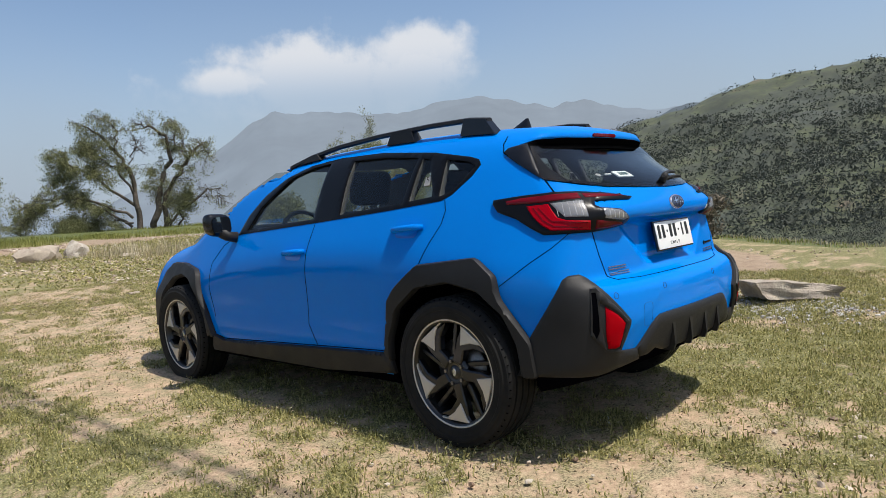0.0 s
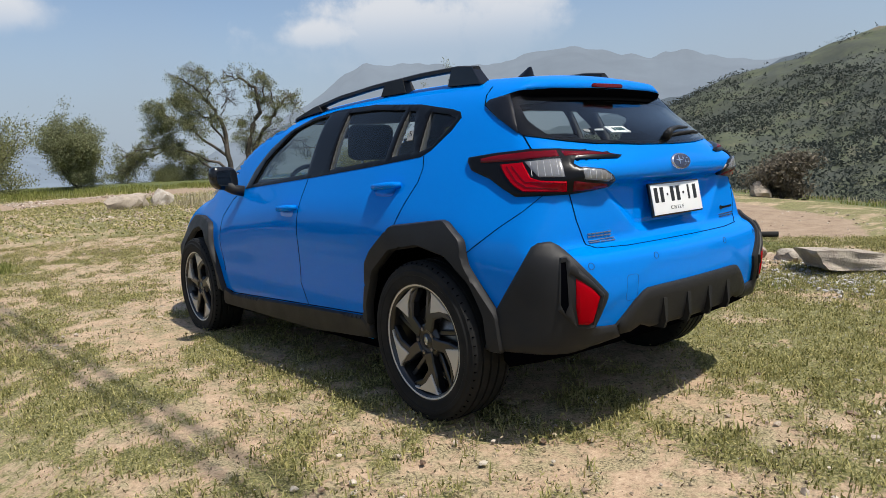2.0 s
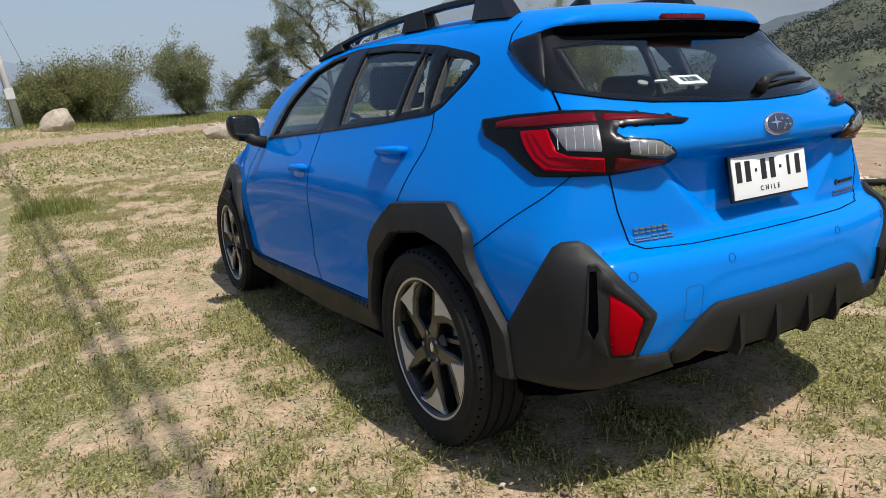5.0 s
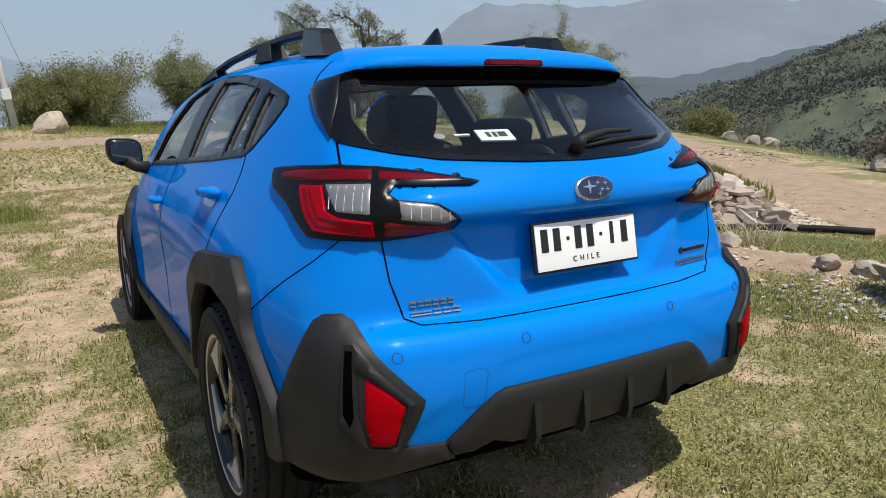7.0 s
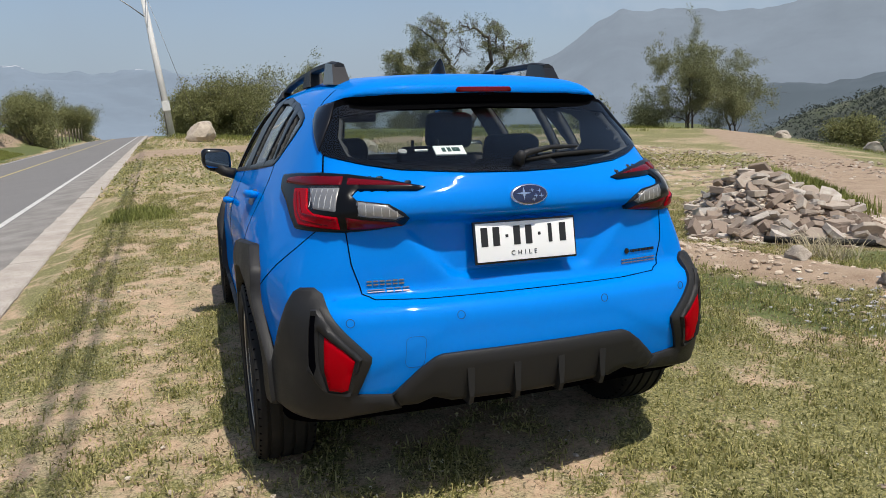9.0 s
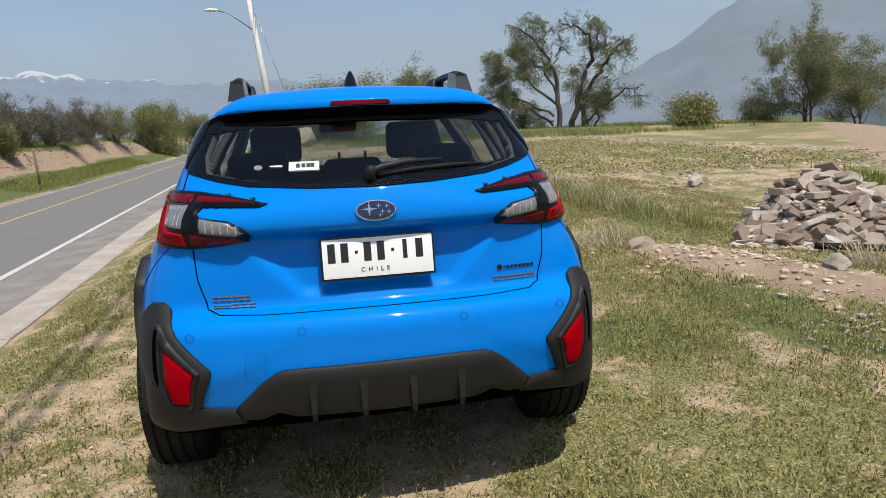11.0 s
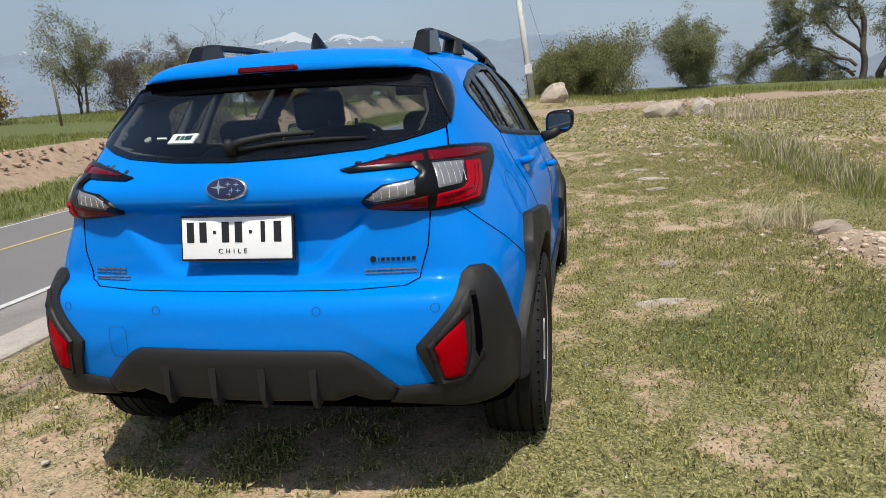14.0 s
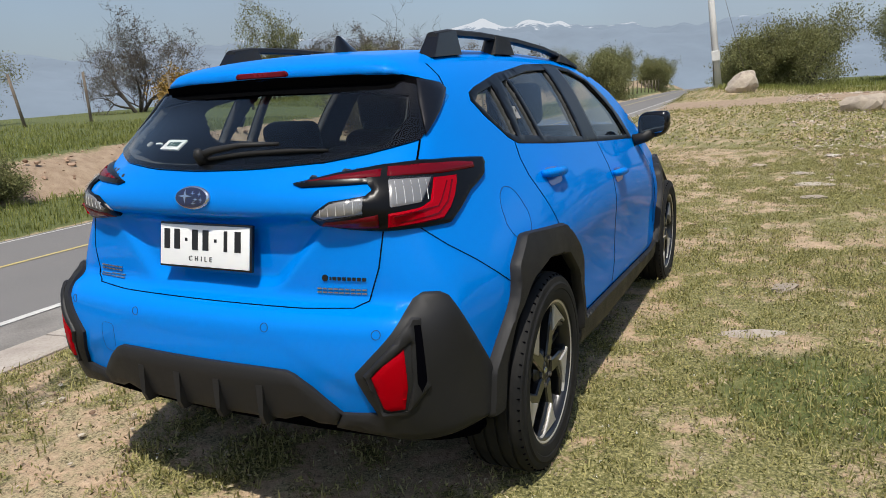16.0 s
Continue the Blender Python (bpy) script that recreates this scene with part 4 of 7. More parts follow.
for x, y, t, s, m in ((-16.6, 35.5, 3.1, 75, LEAF_BROWN), (-19.2, 34.5, 3.4, 76, LEAF_DARK), (-15.2, 37.5, 2.7, 77, LEAF_BROWN), (-14.4, 47, 3.2, 78, LEAF_BROWN), (-14.2, 53, 3.4, 79, LEAF_DARK), (-13.4, 31, 1.5, 80, LEAF_DARK)):
    tree("thicket_bush", x, y, t, s, "brown and olive thicket beyond the road bank", 5, 0.55, 0.4, 0.55, m, 0.045, 13, 0.12, 0.0, 0.018, 5, 0.1, "bush", 0.2)
tree("bare_tree", -24.0, 20.0, 4.6, 68, "grey leafless thorn tree in the field", 4, 0.55, 0.72, 0.58, LEAF_BROWN, 0.034, 7, 0.15, 0.0, 0.024, 6, 0.1, "tree", 0.16)
tree("bare_tree", -25.5, 13.5, 3.9, 69, "grey leafless thorn tree in the field", 3, 0.6, 0.35, 0.6, LEAF_DARK, 0.038, 34, 0.15, 0.25, 0.026, 5, 0.1, "tree", 0.22)
tree("thorn_bush", -22.0, 20.5, 1.9, 70, "orange-brown thorn bush in the field", 5, 0.7, 0.0, 0.6, leaf_material("orange_leaf", (0.20, 0.12, 0.03), (0.42, 0.27, 0.07)), 0.06, 24, 0.1, 0.0, 0.02, 4, 0.1, "bush", 0.25)
tree("field_tree", -22.5, 27.5, 5.4, 71, "tall slim tree with dangling twigs in the field", 2, 0.12, 0.35, 0.42, LEAF_DARK, 0.045, 26, 0.3, 0.35, 0.02, 5, 0.1, "tree", 0.2)
# along the edge of the flat ground
tree("edge_bush", 13.6, 5.2, 1.1, 81, "small dark shrub at the edge of the slope", 5, 0.4, 0.1, 0.5, LEAF_BROWN, 0.05, 24, 0.1, 0.0, 0.02, 4, 0.1, "bush", 0.12)
tree("edge_bush", 28.5, 22.0, 1.8, 82, "low dark shrub at the edge of the slope", 5, 0.7, 0.1, 0.6, LEAF_DARK, 0.06, 30, 0.1, 0.0, 0.02, 4, 0.1, "bush", 0.2)
tree("edge_bush", 30.0, 20.5, 2.4, 83, "bare black twiggy shrub at the edge of the slope", 4, 0.6, 0.95, 0.55, LEAF_BROWN, 0.05, 8, 0.1, 0.0, 0.02, 5, 0.1, "bush", 0.2)
tree("edge_bush", 24.0, 38.0, 2.0, 84, "low dark shrub at the edge of the slope", 6, 0.9, 0.0, 0.6, LEAF_DARK, 0.10, 40, 0.1, 0.0, 0.02, 3, 0.1, "bush", 0.4)

# scrub on the near hillside
rng = np.random.default_rng(5)
hill = bpy.data.objects["hill_right"].data
hp = np.array([tuple(v.co) for v in hill.vertices])
hp = hp[np.hypot(hp[:, 0], hp[:, 1]) < 446]
pick = hp[rng.integers(0, len(hp), 40000)] + rng.normal(0, 2.6, (40000, 3)) * (1, 1, 0)
dens = np.array([rnd(p[0], p[1], 0.012, 6) + 0.6 * rnd(p[0], p[1], 0.05, 2) for p in pick])
pick = pick[dens + rng.normal(0, 0.25, len(dens)) > -0.18] + np.array((0, 0, 0.5))
# leaf colours cooled slightly towards blue, distance haze put into the tone
SCRUB = leaf_material("hill_scrub", (0.046, 0.056, 0.050), (0.092, 0.102, 0.080), 0.3)
away = np.hypot(pick[:, 0], pick[:, 1])
far_v, far_f = leaf_cloud(pick[away > 210], 9, 1.0, 0.62, rng)
v, f = leaf_cloud(pick[away <= 210], 24, 0.85, 0.28, rng)
v, f = np.concatenate([far_v, v]), np.concatenate([far_f, f + len(far_v)])
tagged(mesh_object("hill_scrub", v, f, SCRUB, None, "", False), "dark bushes scattered over the hillside", "scrub", "", "stuff")


# ---- the car ----
car = tagged(new("car"), "bright blue compact crossover car parked on dry grass", "car")

GLASS_FRONT = [(1.82, 1.06), (1.735, 1.20), (1.50, 1.365), (1.30, 1.41), (1.145, 1.421), (1.105, 1.10)]
GLASS_REAR = [(0.875, 1.112), (0.925, 1.413), (0.65, 1.403), (0.375, 1.372), (0.385, 1.145)]
GLASS_FIXED = [(0.345, 1.366), (0.285, 1.358), (0.18, 1.165), (0.345, 1.150)]
GLASS_QUARTER = [(0.17, 1.344), (0.02, 1.318), (-0.035, 1.292), (0.06, 1.186), (0.145, 1.160)]
SIDE_FRAME = [(1.93, 1.035), (1.50, 1.056), (1.066, 1.078), (0.464, 1.114), (0.12, 1.14), (0.063, 1.165), (-0.03, 1.245), (-0.062, 1.296), (-0.04, 1.322), (0.02, 1.340), (0.274, 1.388), (0.693, 1.433), (1.087, 1.445), (1.35, 1.425), (1.56, 1.37), (1.74, 1.27), (1.86, 1.16)]
BACK_BLACK = [(0, 1.124), (10.8, 1.128), (17.1, 1.135), (22.7, 1.141), (29.3, 1.158), (38.5, 1.190), (43.5, 1.262), (48.0, 1.334), (46.5, 1.352), (37.5, 1.384), (26, 1.392), (0, 1.396)]
BACK_CLEAR = [(0, 1.140), (12, 1.143), (22, 1.154), (33.0, 1.184), (36.8, 1.25), (38.2, 1.318), (27, 1.336), (0, 1.342)]
HATCH = [(0, 0.740), (18.9, 0.740), (26.5, 0.745), (28.7, 0.762), (30.3, 0.855), (31.2, 0.955), (37.6, 1.139), (38.5, 1.19), (48, 1.335), (47, 1.45), (0, 1.47)]
ARCH_R = 0.425
AXLES = (0.0, 2.67)


def mirrored(poly):
    return poly + [(-a, b) for a, b in poly[::-1] if a > 0]


def wrap_angle(x, y):
    return np.degrees(np.arctan2(np.abs(x), WRAP_Y - y))


def body_field(x, y, z):
    f = field(x, y, z)
    ax = np.abs(x)
    wells = 9.0
    for y0 in AXLES:
        wells = np.minimum(wells, np.hypot(y - y0, z - 0.345))
    cabin = np.maximum(f + 0.035, np.maximum(0.38 - z, np.maximum(y - np.where(z > 1.02, 2.74, 2.3), -0.64 - y)))
    cabin = np.maximum(cabin, -np.maximum(wells - ARCH_R - 0.04, 0.46 - ax))
    f = np.maximum(f, -cabin)
    f = np.maximum(f, -np.maximum(wells - ARCH_R, 0.5 - ax))
    for poly in (GLASS_FRONT, GLASS_REAR, GLASS_FIXED, GLASS_QUARTER):
        f = np.maximum(f, -np.maximum(poly_distance(y + 0 * z, z + 0 * y, poly), 0.35 - ax))
    shield = np.maximum(np.maximum(ax - (0.70 - 0.5 * (z - 1.08)), 1.09 - z), np.maximum(z - 1.43, 1.6 - y))
    f = np.maximum(f, -shield)
    a = wrap_angle(x, y) * math.radians(1) * 1.05
    back = poly_distance(a + 0 * z, z + 0 * a, mirrored([(q * math.radians(1) * 1.05, w) for q, w in BACK_CLEAR]))
    return np.maximum(f, -np.maximum(back, y + 0.05))


SHELL = 0.016
bv, bq = surface_net(body_field, (-0.96, -0.9, 0.16), (0.96, 3.75, 1.56), SHELL)
for _ in range(3):
    g = np.stack([(body_field(*(bv + 0.004 * np.eye(3)[k]).T) - body_field(*(bv - 0.004 * np.eye(3)[k]).T)) / 0.008 for k in range(3)], 1)
    away = -body_field(*bv.T)[:, None] * g / np.maximum((g * g).sum(1, keepdims=True), 0.2)
    bv = bv + np.clip(away, -0.008, 0.008)

mid = bv[bq].mean(1)
depth = np.abs(field(*mid.T))
outer = (depth < 0.0055) | ((depth < 0.014) & ((mid[:, 2] < 1.10) | (mid[:, 2] > 1.335)))
for poly in (GLASS_FRONT, GLASS_REAR, GLASS_FIXED, GLASS_QUARTER):
    outer &= (poly_distance(mid[:, 1], mid[:, 2], poly) > 0.009) | (np.abs(mid[:, 0]) < 0.4)
unit = math.radians(1) * 1.05
outer &= (poly_distance(wrap_angle(mid[:, 0], mid[:, 1]) * unit, mid[:, 2], mirrored([(q * unit, w) for q, w in BACK_CLEAR])) > 0.010) | (mid[:, 1] > 0)
well = np.minimum(*[np.hypot(mid[:, 1] - y0, mid[:, 2] - 0.345) for y0 in AXLES]) < ARCH_R + 0.012
well &= (np.abs(mid[:, 0]) > 0.45) & ~outer
under = outer & (mid[:, 2] < np.where((mid[:, 1] < -0.25) & (np.abs(mid[:, 0]) > 0.45), 0.40, 0.29 + 0.26 * np.clip(-mid[:, 1] - 0.2, 0, 1)))
angle = wrap_angle(mid[:, 0], mid[:, 1])
gate = outer & (mid[:, 1] < 0.1) & inside_poly(angle, mid[:, 2], HATCH) & ~((mid[:, 2] > 1.40) & (mid[:, 1] > -0.2))
bump = outer & ~gate & (mid[:, 1] < -0.2) & (mid[:, 2] < np.minimum(0.96, 0.96 - 0.0135 * (angle - 36.6)))
DOOR_FRONT = [(1.93, 1.04), (2.24, 0.86), (2.20, 0.65), (2.15, 0.40), (1.04, 0.40), (1.11, 0.553), (1.088, 0.782), (1.085, 0.908), (1.075, 1.08), (1.10, 1.43), (1.5, 1.39), (1.80, 1.22)]
DOOR_REAR = [(1.075, 1.08), (1.085, 0.908), (1.088, 0.782), (1.11, 0.553), (1.04, 0.40), (0.46, 0.41), (0.38, 0.62), (0.20, 0.83), (0.134, 0.947), (0.085, 1.049), (0.10, 1.15), (0.2, 1.36), (0.6, 1.42), (1.08, 1.43)]
sided = outer & (np.abs(mid[:, 0]) > 0.5)
kinds = np.zeros(len(bq), int)
kinds[outer] = 1
kinds[gate] = 2
kinds[bump] = 3
for k, (poly, sgn) in enumerate(((DOOR_FRONT, -1), (DOOR_FRONT, 1), (DOOR_REAR, -1), (DOOR_REAR, 1))):
    kinds[sided & (np.sign(mid[:, 0]) == sgn) & inside_poly(mid[:, 1], mid[:, 2], poly)] = 4 + k
kinds[outer & (mid[:, 1] > 2.75) & (mid[:, 2] > 0.86) & (np.abs(mid[:, 0]) < 0.68)] = 8
rim_near = outer & (np.abs(mid[:, 0]) > 0.5) & (np.minimum(*[np.hypot(mid[:, 1] - y0, mid[:, 2] - 0.345) for y0 in AXLES]) < ARCH_R + 0.012)
kinds[well | under | rim_near] = 9


def body_part(name, kind, mat, label=""):
    q = bq[kinds == kind]
    used, inv = np.unique(q, return_inverse=True)
    v = bv[used]
    ob = mesh_object(name, v, inv.reshape(-1, 4), mat, car, label)
    if kind not in (0, 9):
        near = np.abs(field(*v.T)) < 0.006
        n = normals(v, None, 0.014)
        own = np.array([tuple(w.normal) for w in ob.data.vertices])
        ob.data.normals_split_custom_set_from_vertices(np.where(near[:, None], n, own).tolist())
    return ob


body_part("body", 1, PAINT, "glossy blue painted body shell")
tailgate = body_part("tailgate", 2, PAINT, "blue painted tailgate with a recess for the plate")
bumper = body_part("rear_bumper", 3, PAINT)
doors = {}
for k, (name, sgn) in enumerate((("front_door", -1), ("front_door", 1), ("rear_door", -1), ("rear_door", 1))):
    doors[name, sgn] = body_part(name, 4 + k, PAINT)
body_part("bonnet", 8, PAINT)
body_part("cabin_lining", 0, INSIDE, "dark cabin lining")
body_part("underbody", 9, GAP, "black underbody and wheel housings")

# side glass, frames, cladding and gaps on both sides
ARCH_REAR = [(0.452, 0.40), (0.415, 0.60), (0.40, 0.675), (0.345, 0.735), (0.18, 0.845), (-0.165, 0.872), (-0.272, 0.795), (-0.295, 0.70), (-0.432, 0.505), (-0.448, 0.36), (-0.375, 0.36), (-0.36, 0.50), (-0.30, 0.63), (-0.185, 0.725), (-0.02, 0.762), (0.18, 0.735), (0.33, 0.63), (0.395, 0.476), (0.40, 0.36)]
ARCH_FRONT = [(2.17, 0.36), (2.26, 0.53), (2.335, 0.67), (2.37, 0.78), (2.42, 0.815), (2.66, 0.852), (2.92, 0.85), (3.06, 0.79), (3.20, 0.62), (3.26, 0.36), (3.10, 0.36), (3.07, 0.50), (2.97, 0.65), (2.84, 0.735), (2.66, 0.762), (2.50, 0.735), (2.36, 0.63), (2.28, 0.476), (2.26, 0.36)]
SILL = [(2.25, 0.27), (2.19, 0.385), (2.07, 0.352), (1.05, 0.385), (0.45, 0.402), (0.41, 0.38), (0.40, 0.30), (1.0, 0.262)]
for s in (-1, 1):
    frame_ob = patch("window_frame", SIDE_FRAME, "side", PILLAR, car, s, 0.0, 0.004, 0.03, (GLASS_FRONT, GLASS_REAR, GLASS_FIXED, GLASS_QUARTER), "black window surround and pillars", 0.004)
    for poly, mat, host in ((GLASS_FRONT, GLASS_SIDE, doors["front_door", s]), (GLASS_REAR, GLASS_DARK, doors["rear_door", s]), (GLASS_FIXED, GLASS_DARK, doors["rear_door", s]), (GLASS_QUARTER, GLASS_DARK, car)):
        c = np.mean(poly, 0)
        wide = [tuple(c + (np.array(p) - c) * 1.03) for p in poly]
        g = patch("window_glass", wide, "side", mat, host, s, -0.012, -0.008, 0.06, (), "tinted side glass", 0.0)
        g.visible_shadow = False
    patch("wheel_arch", soften(ARCH_REAR, 0.02), "side", CLAD, car, s, 0.0, 0.034, 0.025, (), "matt dark grey wheel arch cladding", 0.009)
    patch("wheel_arch", soften(ARCH_FRONT, 0.02), "side", CLAD, car, s, 0.0, 0.034, 0.025, (), "matt dark grey wheel arch cladding", 0.009)
    patch("sill_cladding", SILL, "side", CLAD, car, s, 0.0, 0.022, 0.04, (), "matt dark grey sill", 0.006)
    strip("panel_gap", [(1.075, 1.075), (1.09, 0.908), (1.088, 0.782), (1.10, 0.60), (1.108, 0.51), (1.04, 0.396)], "side", GAP, doors["rear_door", s], s)
    strip("panel_gap", [(0.10, 1.145), (0.078, 1.09), (0.085, 1.03), (0.134, 0.947), (0.19, 0.835)], "side", GAP, doors["rear_door", s], s)
    strip("panel_gap", [(2.16, 0.375), (2.07, 0.358), (1.05, 0.392), (0.45, 0.41)], "side", GAP, doors["front_door", s], s, 0.005)
    strip("panel_gap", [(1.95, 1.03), (2.10, 0.97), (2.215, 0.86), (2.22, 0.70), (2.17, 0.50)], "side", GAP, doors["front_door", s], s)
    strip("bumper_seam", [(36.4, 0.958), (40.5, 0.90), (45.5, 0.84), (53.5, 0.735)], "wrap", GAP, bumper, s, 0.0028)

# the fuel lid on the right
lid = [(-0.125 + 0.085 * math.cos(w) * (0.92 if math.sin(w) > 0 else 1), 0.93 + 0.088 * math.sin(w)) for w in np.linspace(0, 2 * math.pi, 33)]
strip("fuel_lid", lid, "side", SEAM, car, 1, 0.002, 0.001, 0.02, "thin round seam of the fuel lid")

# tail lamps
LAMP = [(52.3, 1.119), (45, 1.129), (37.5, 1.134), (32, 1.128), (24.7, 1.111), (18.2, 1.088), (19.5, 1.079), (29.3, 1.084), (30, 1.066), (29, 1.053), (24, 1.042), (21.8, 1.018), (20.9, 1.001), (22, 0.976), (26.6, 0.963), (31.2, 0.955), (36.6, 0.956), (41.5, 0.957), (43.9, 0.988), (46.8, 1.03), (51.4, 1.066), (52.6, 1.10)]
for s in (-1, 1):
    lamp = patch("tail_lamp", LAMP, "wrap", PILLAR, car, s, 0.0, 0.014, 0.013, (), "red and clear tail lamp with a black housing", 0.006, True, 0.022)
    pieces = (
        ("red_bar", [(48.8, 1.106), (45, 1.115), (38, 1.121), (32.4, 1.117), (32.2, 1.092), (41.5, 1.089), (48.6, 1.090)], DARKRED, 0.018),
        ("red_arm", [(31.5, 1.112), (24.8, 1.101), (20.3, 1.089), (31.2, 1.092)], DARKRED, 0.018),
        ("brake_lens", [(43.9, 1.078), (43.4, 1.052), (42.6, 1.024), (41.4, 0.994), (39.8, 0.970), (31.9, 0.967), (31.9, 1.007), (36.4, 1.010), (38.0, 1.021), (39.2, 1.080)], RED, 0.020),
        ("red_strip", [(30.6, 1.008), (23.2, 0.994), (22.4, 0.979), (26.8, 0.972), (30.8, 0.968)], DARKRED, 0.018),
        ("indicator", [(38.9, 1.083), (32.2, 1.084), (32.1, 1.020), (36.6, 1.022)], LAMPSILVER, 0.016),
        ("reversing_lamp", [(28.8, 1.048), (24.2, 1.037), (21.8, 1.010), (23.2, 1.002), (28.6, 1.013)], LAMPSILVER, 0.016),
    )
    for w, inner in ((0.0022, 0.0), (0.0016, 0.018)):
        strip("light_guide", [(42.4 - inner * 60, 1.066), (40.8 - inner * 60, 1.010 + inner * 0.5), (39.0, 0.985 + inner), (32.6, 0.983 + inner)], "wrap", DARKRED, lamp, s, w * 2, 0.0225)
    for name, poly, mat, high in pieces:
        piece = patch(name, soften(poly, 0.01) if mat in (RED,) else poly, "wrap", mat, lamp, s, 0.010, high, 0.012, (), "", 0.003, True, 0.022)
        if mat is LAMPSILVER:
            patch("clear_lens", poly, "wrap", LENS, lamp, s, 0.019, 0.022, 0.03, (), "", 0.0, True, 0.022)
            lo, hi = min(a for a, _ in poly), max(a for a, _ in poly)
            for a in np.arange(lo + 1.0, hi - 0.6, 1.15):
                zz = [b for _, b in poly]
                strip("reflector_rib", [(a, np.interp(a, (lo, hi), (1.006, 1.014)) if name == "reversing_lamp" else 1.026), (a, np.interp(a, (lo, hi), (1.02, 1.044)) if name == "reversing_lamp" else 1.078)], "wrap", WHITE, lamp, s, 0.0012, 0.0165)

# rear glass, black surround, brake lamp
patch("glass_surround", [(-a, b) for a, b in BACK_BLACK[:0:-1]] + BACK_BLACK, "wrap", FRIT, tailgate, 1, 0.0, 0.004, 0.03, (mirrored(BACK_CLEAR),), "black surround of the rear glass", 0.0)
rear_glass = patch("rear_glass", mirrored([(a, b) if b < 1.3 else (a, b - 0.022) for a, b in BACK_BLACK if b < 1.35] + [(37.2, 1.36), (26, 1.362), (0, 1.364)]), "wrap", GLASS_DARK, tailgate, 1, 0.0055, 0.007, 0.03, (), "dark tinted rear glass", 0.0)
rear_glass.visible_shadow = False
for s in (-1, 1):
    patch("aero_fin", soften([(39.6, 1.200), (43.6, 1.264), (47.6, 1.334), (46.2, 1.352), (40.4, 1.366), (39.8, 1.300)], 0.01), "wrap", GLOSS, tailgate, s, 0.006, 0.013, 0.025, (), "gloss black fin beside the rear glass", 0.006)
patch("brake_light", soften([(-0.11, 1.399), (0.11, 1.399), (0.105, 1.414), (-0.105, 1.414)], 0.01), "rear", DARKRED, tailgate, 1, 0.0, 0.008, 0.02, (), "dark red high brake light", 0.003)
strip("panel_gap", [(-a, b) for a, b in HATCH[6:0:-1]] + HATCH[:7], "wrap", GAP, tailgate, 1, 0.0040)
for s in (-1, 1):
    strip("panel_gap", [(37.3, 1.135), (38.5, 1.19)], "wrap", GAP, tailgate, s, 0.006)
    strip("panel_gap", [(48, 1.335), (47.6, 1.38), (45.5, 1.42)], "wrap", GAP, tailgate, s, 0.005)

# lower cladding of the tail
CORNER = [(49.5, 0.365), (47.2, 0.46), (46.6, 0.52), (39.4, 0.768), (38.2, 0.783), (36.0, 0.786), (34.6, 0.768), (33.2, 0.735), (26.6, 0.583), (26.7, 0.566), (29.2, 0.458), (26.5, 0.452), (24.2, 0.449), (23.0, 0.40), (29.6, 0.385), (34.0, 0.372)]
for s in (-1, 1):
    corner = patch("corner_cladding", CORNER, "wrap", CLAD, bumper, s, 0.0, 0.02, 0.022, (), "matt dark grey bumper corner", 0.012)
    patch("corner_bezel", [(33.9, 0.722), (33.0, 0.705), (27.9, 0.585), (30.0, 0.468), (33.0, 0.472), (35.6, 0.545), (35.0, 0.72)], "wrap", CLAD, bumper, s, 0.016, 0.030, 0.02, ([(33.6, 0.672), (32.6, 0.655), (28.7, 0.580), (30.2, 0.478), (32.9, 0.480), (33.6, 0.56)], [(34.9, 0.708), (34.1, 0.708), (34.05, 0.56), (34.6, 0.53), (35.2, 0.56)]), "", 0.006)
    patch("vent_slot", [(34.9, 0.708), (34.1, 0.708), (34.05, 0.56), (34.6, 0.53), (35.2, 0.56)], "wrap", GAP, bumper, s, 0.018, 0.0215, 0.03, (), "", 0.0)
    patch("reflector", soften([(32.75, 0.653), (30.3, 0.618), (28.9, 0.579), (30.2, 0.490), (31.0, 0.483), (32.6, 0.487), (32.95, 0.549)], 0.012), "wrap", REFLECT, bumper, s, 0.018, 0.026, 0.02, (), "red rear reflector", 0.004)
DIFF = [(0, 0.574), (12.6, 0.574), (16.4, 0.572), (17.6, 0.563), (20.0, 0.528), (24.2, 0.449), (23.2, 0.41), (20.5, 0.41), (17.9, 0.43), (15, 0.41), (0, 0.405)]
patch("diffuser", mirrored(DIFF), "wrap", CLAD, bumper, 1, 0.0, 0.022, 0.025, (), "matt dark grey lower bumper trim", 0.012)
for x in (-0.24, -0.08, 0.08, 0.24):
    bm = bmesh.new()
    base = cast([(x, 0.515), (x, 0.42)], "rear", 1, 0.02)
    for dx in (-0.013, 0.013):
        for y, z in ((base[0][1] + 0.02, 0.515), (base[0][1] - 0.004, 0.520), (base[1][1] - 0.030, 0.425), (base[1][1] - 0.018, 0.395), (base[1][1] + 0.03, 0.395)):
            bm.verts.new((x + dx * (1.0 if z > 0.5 else 0.6), y, z))
    bm.verts.ensure_lookup_table()
    v = list(bm.verts)
    bm.faces.new(v[0:5])
    bm.faces.new(v[9:4:-1])
    for i in range(5):
        j = (i + 1) % 5
        bm.faces.new((v[i], v[i + 5], v[j + 5], v[j]))
    bmesh.ops.recalc_face_normals(bm, faces=bm.faces[:])
    part("diffuser_fin", bm, CLAD, bumper)

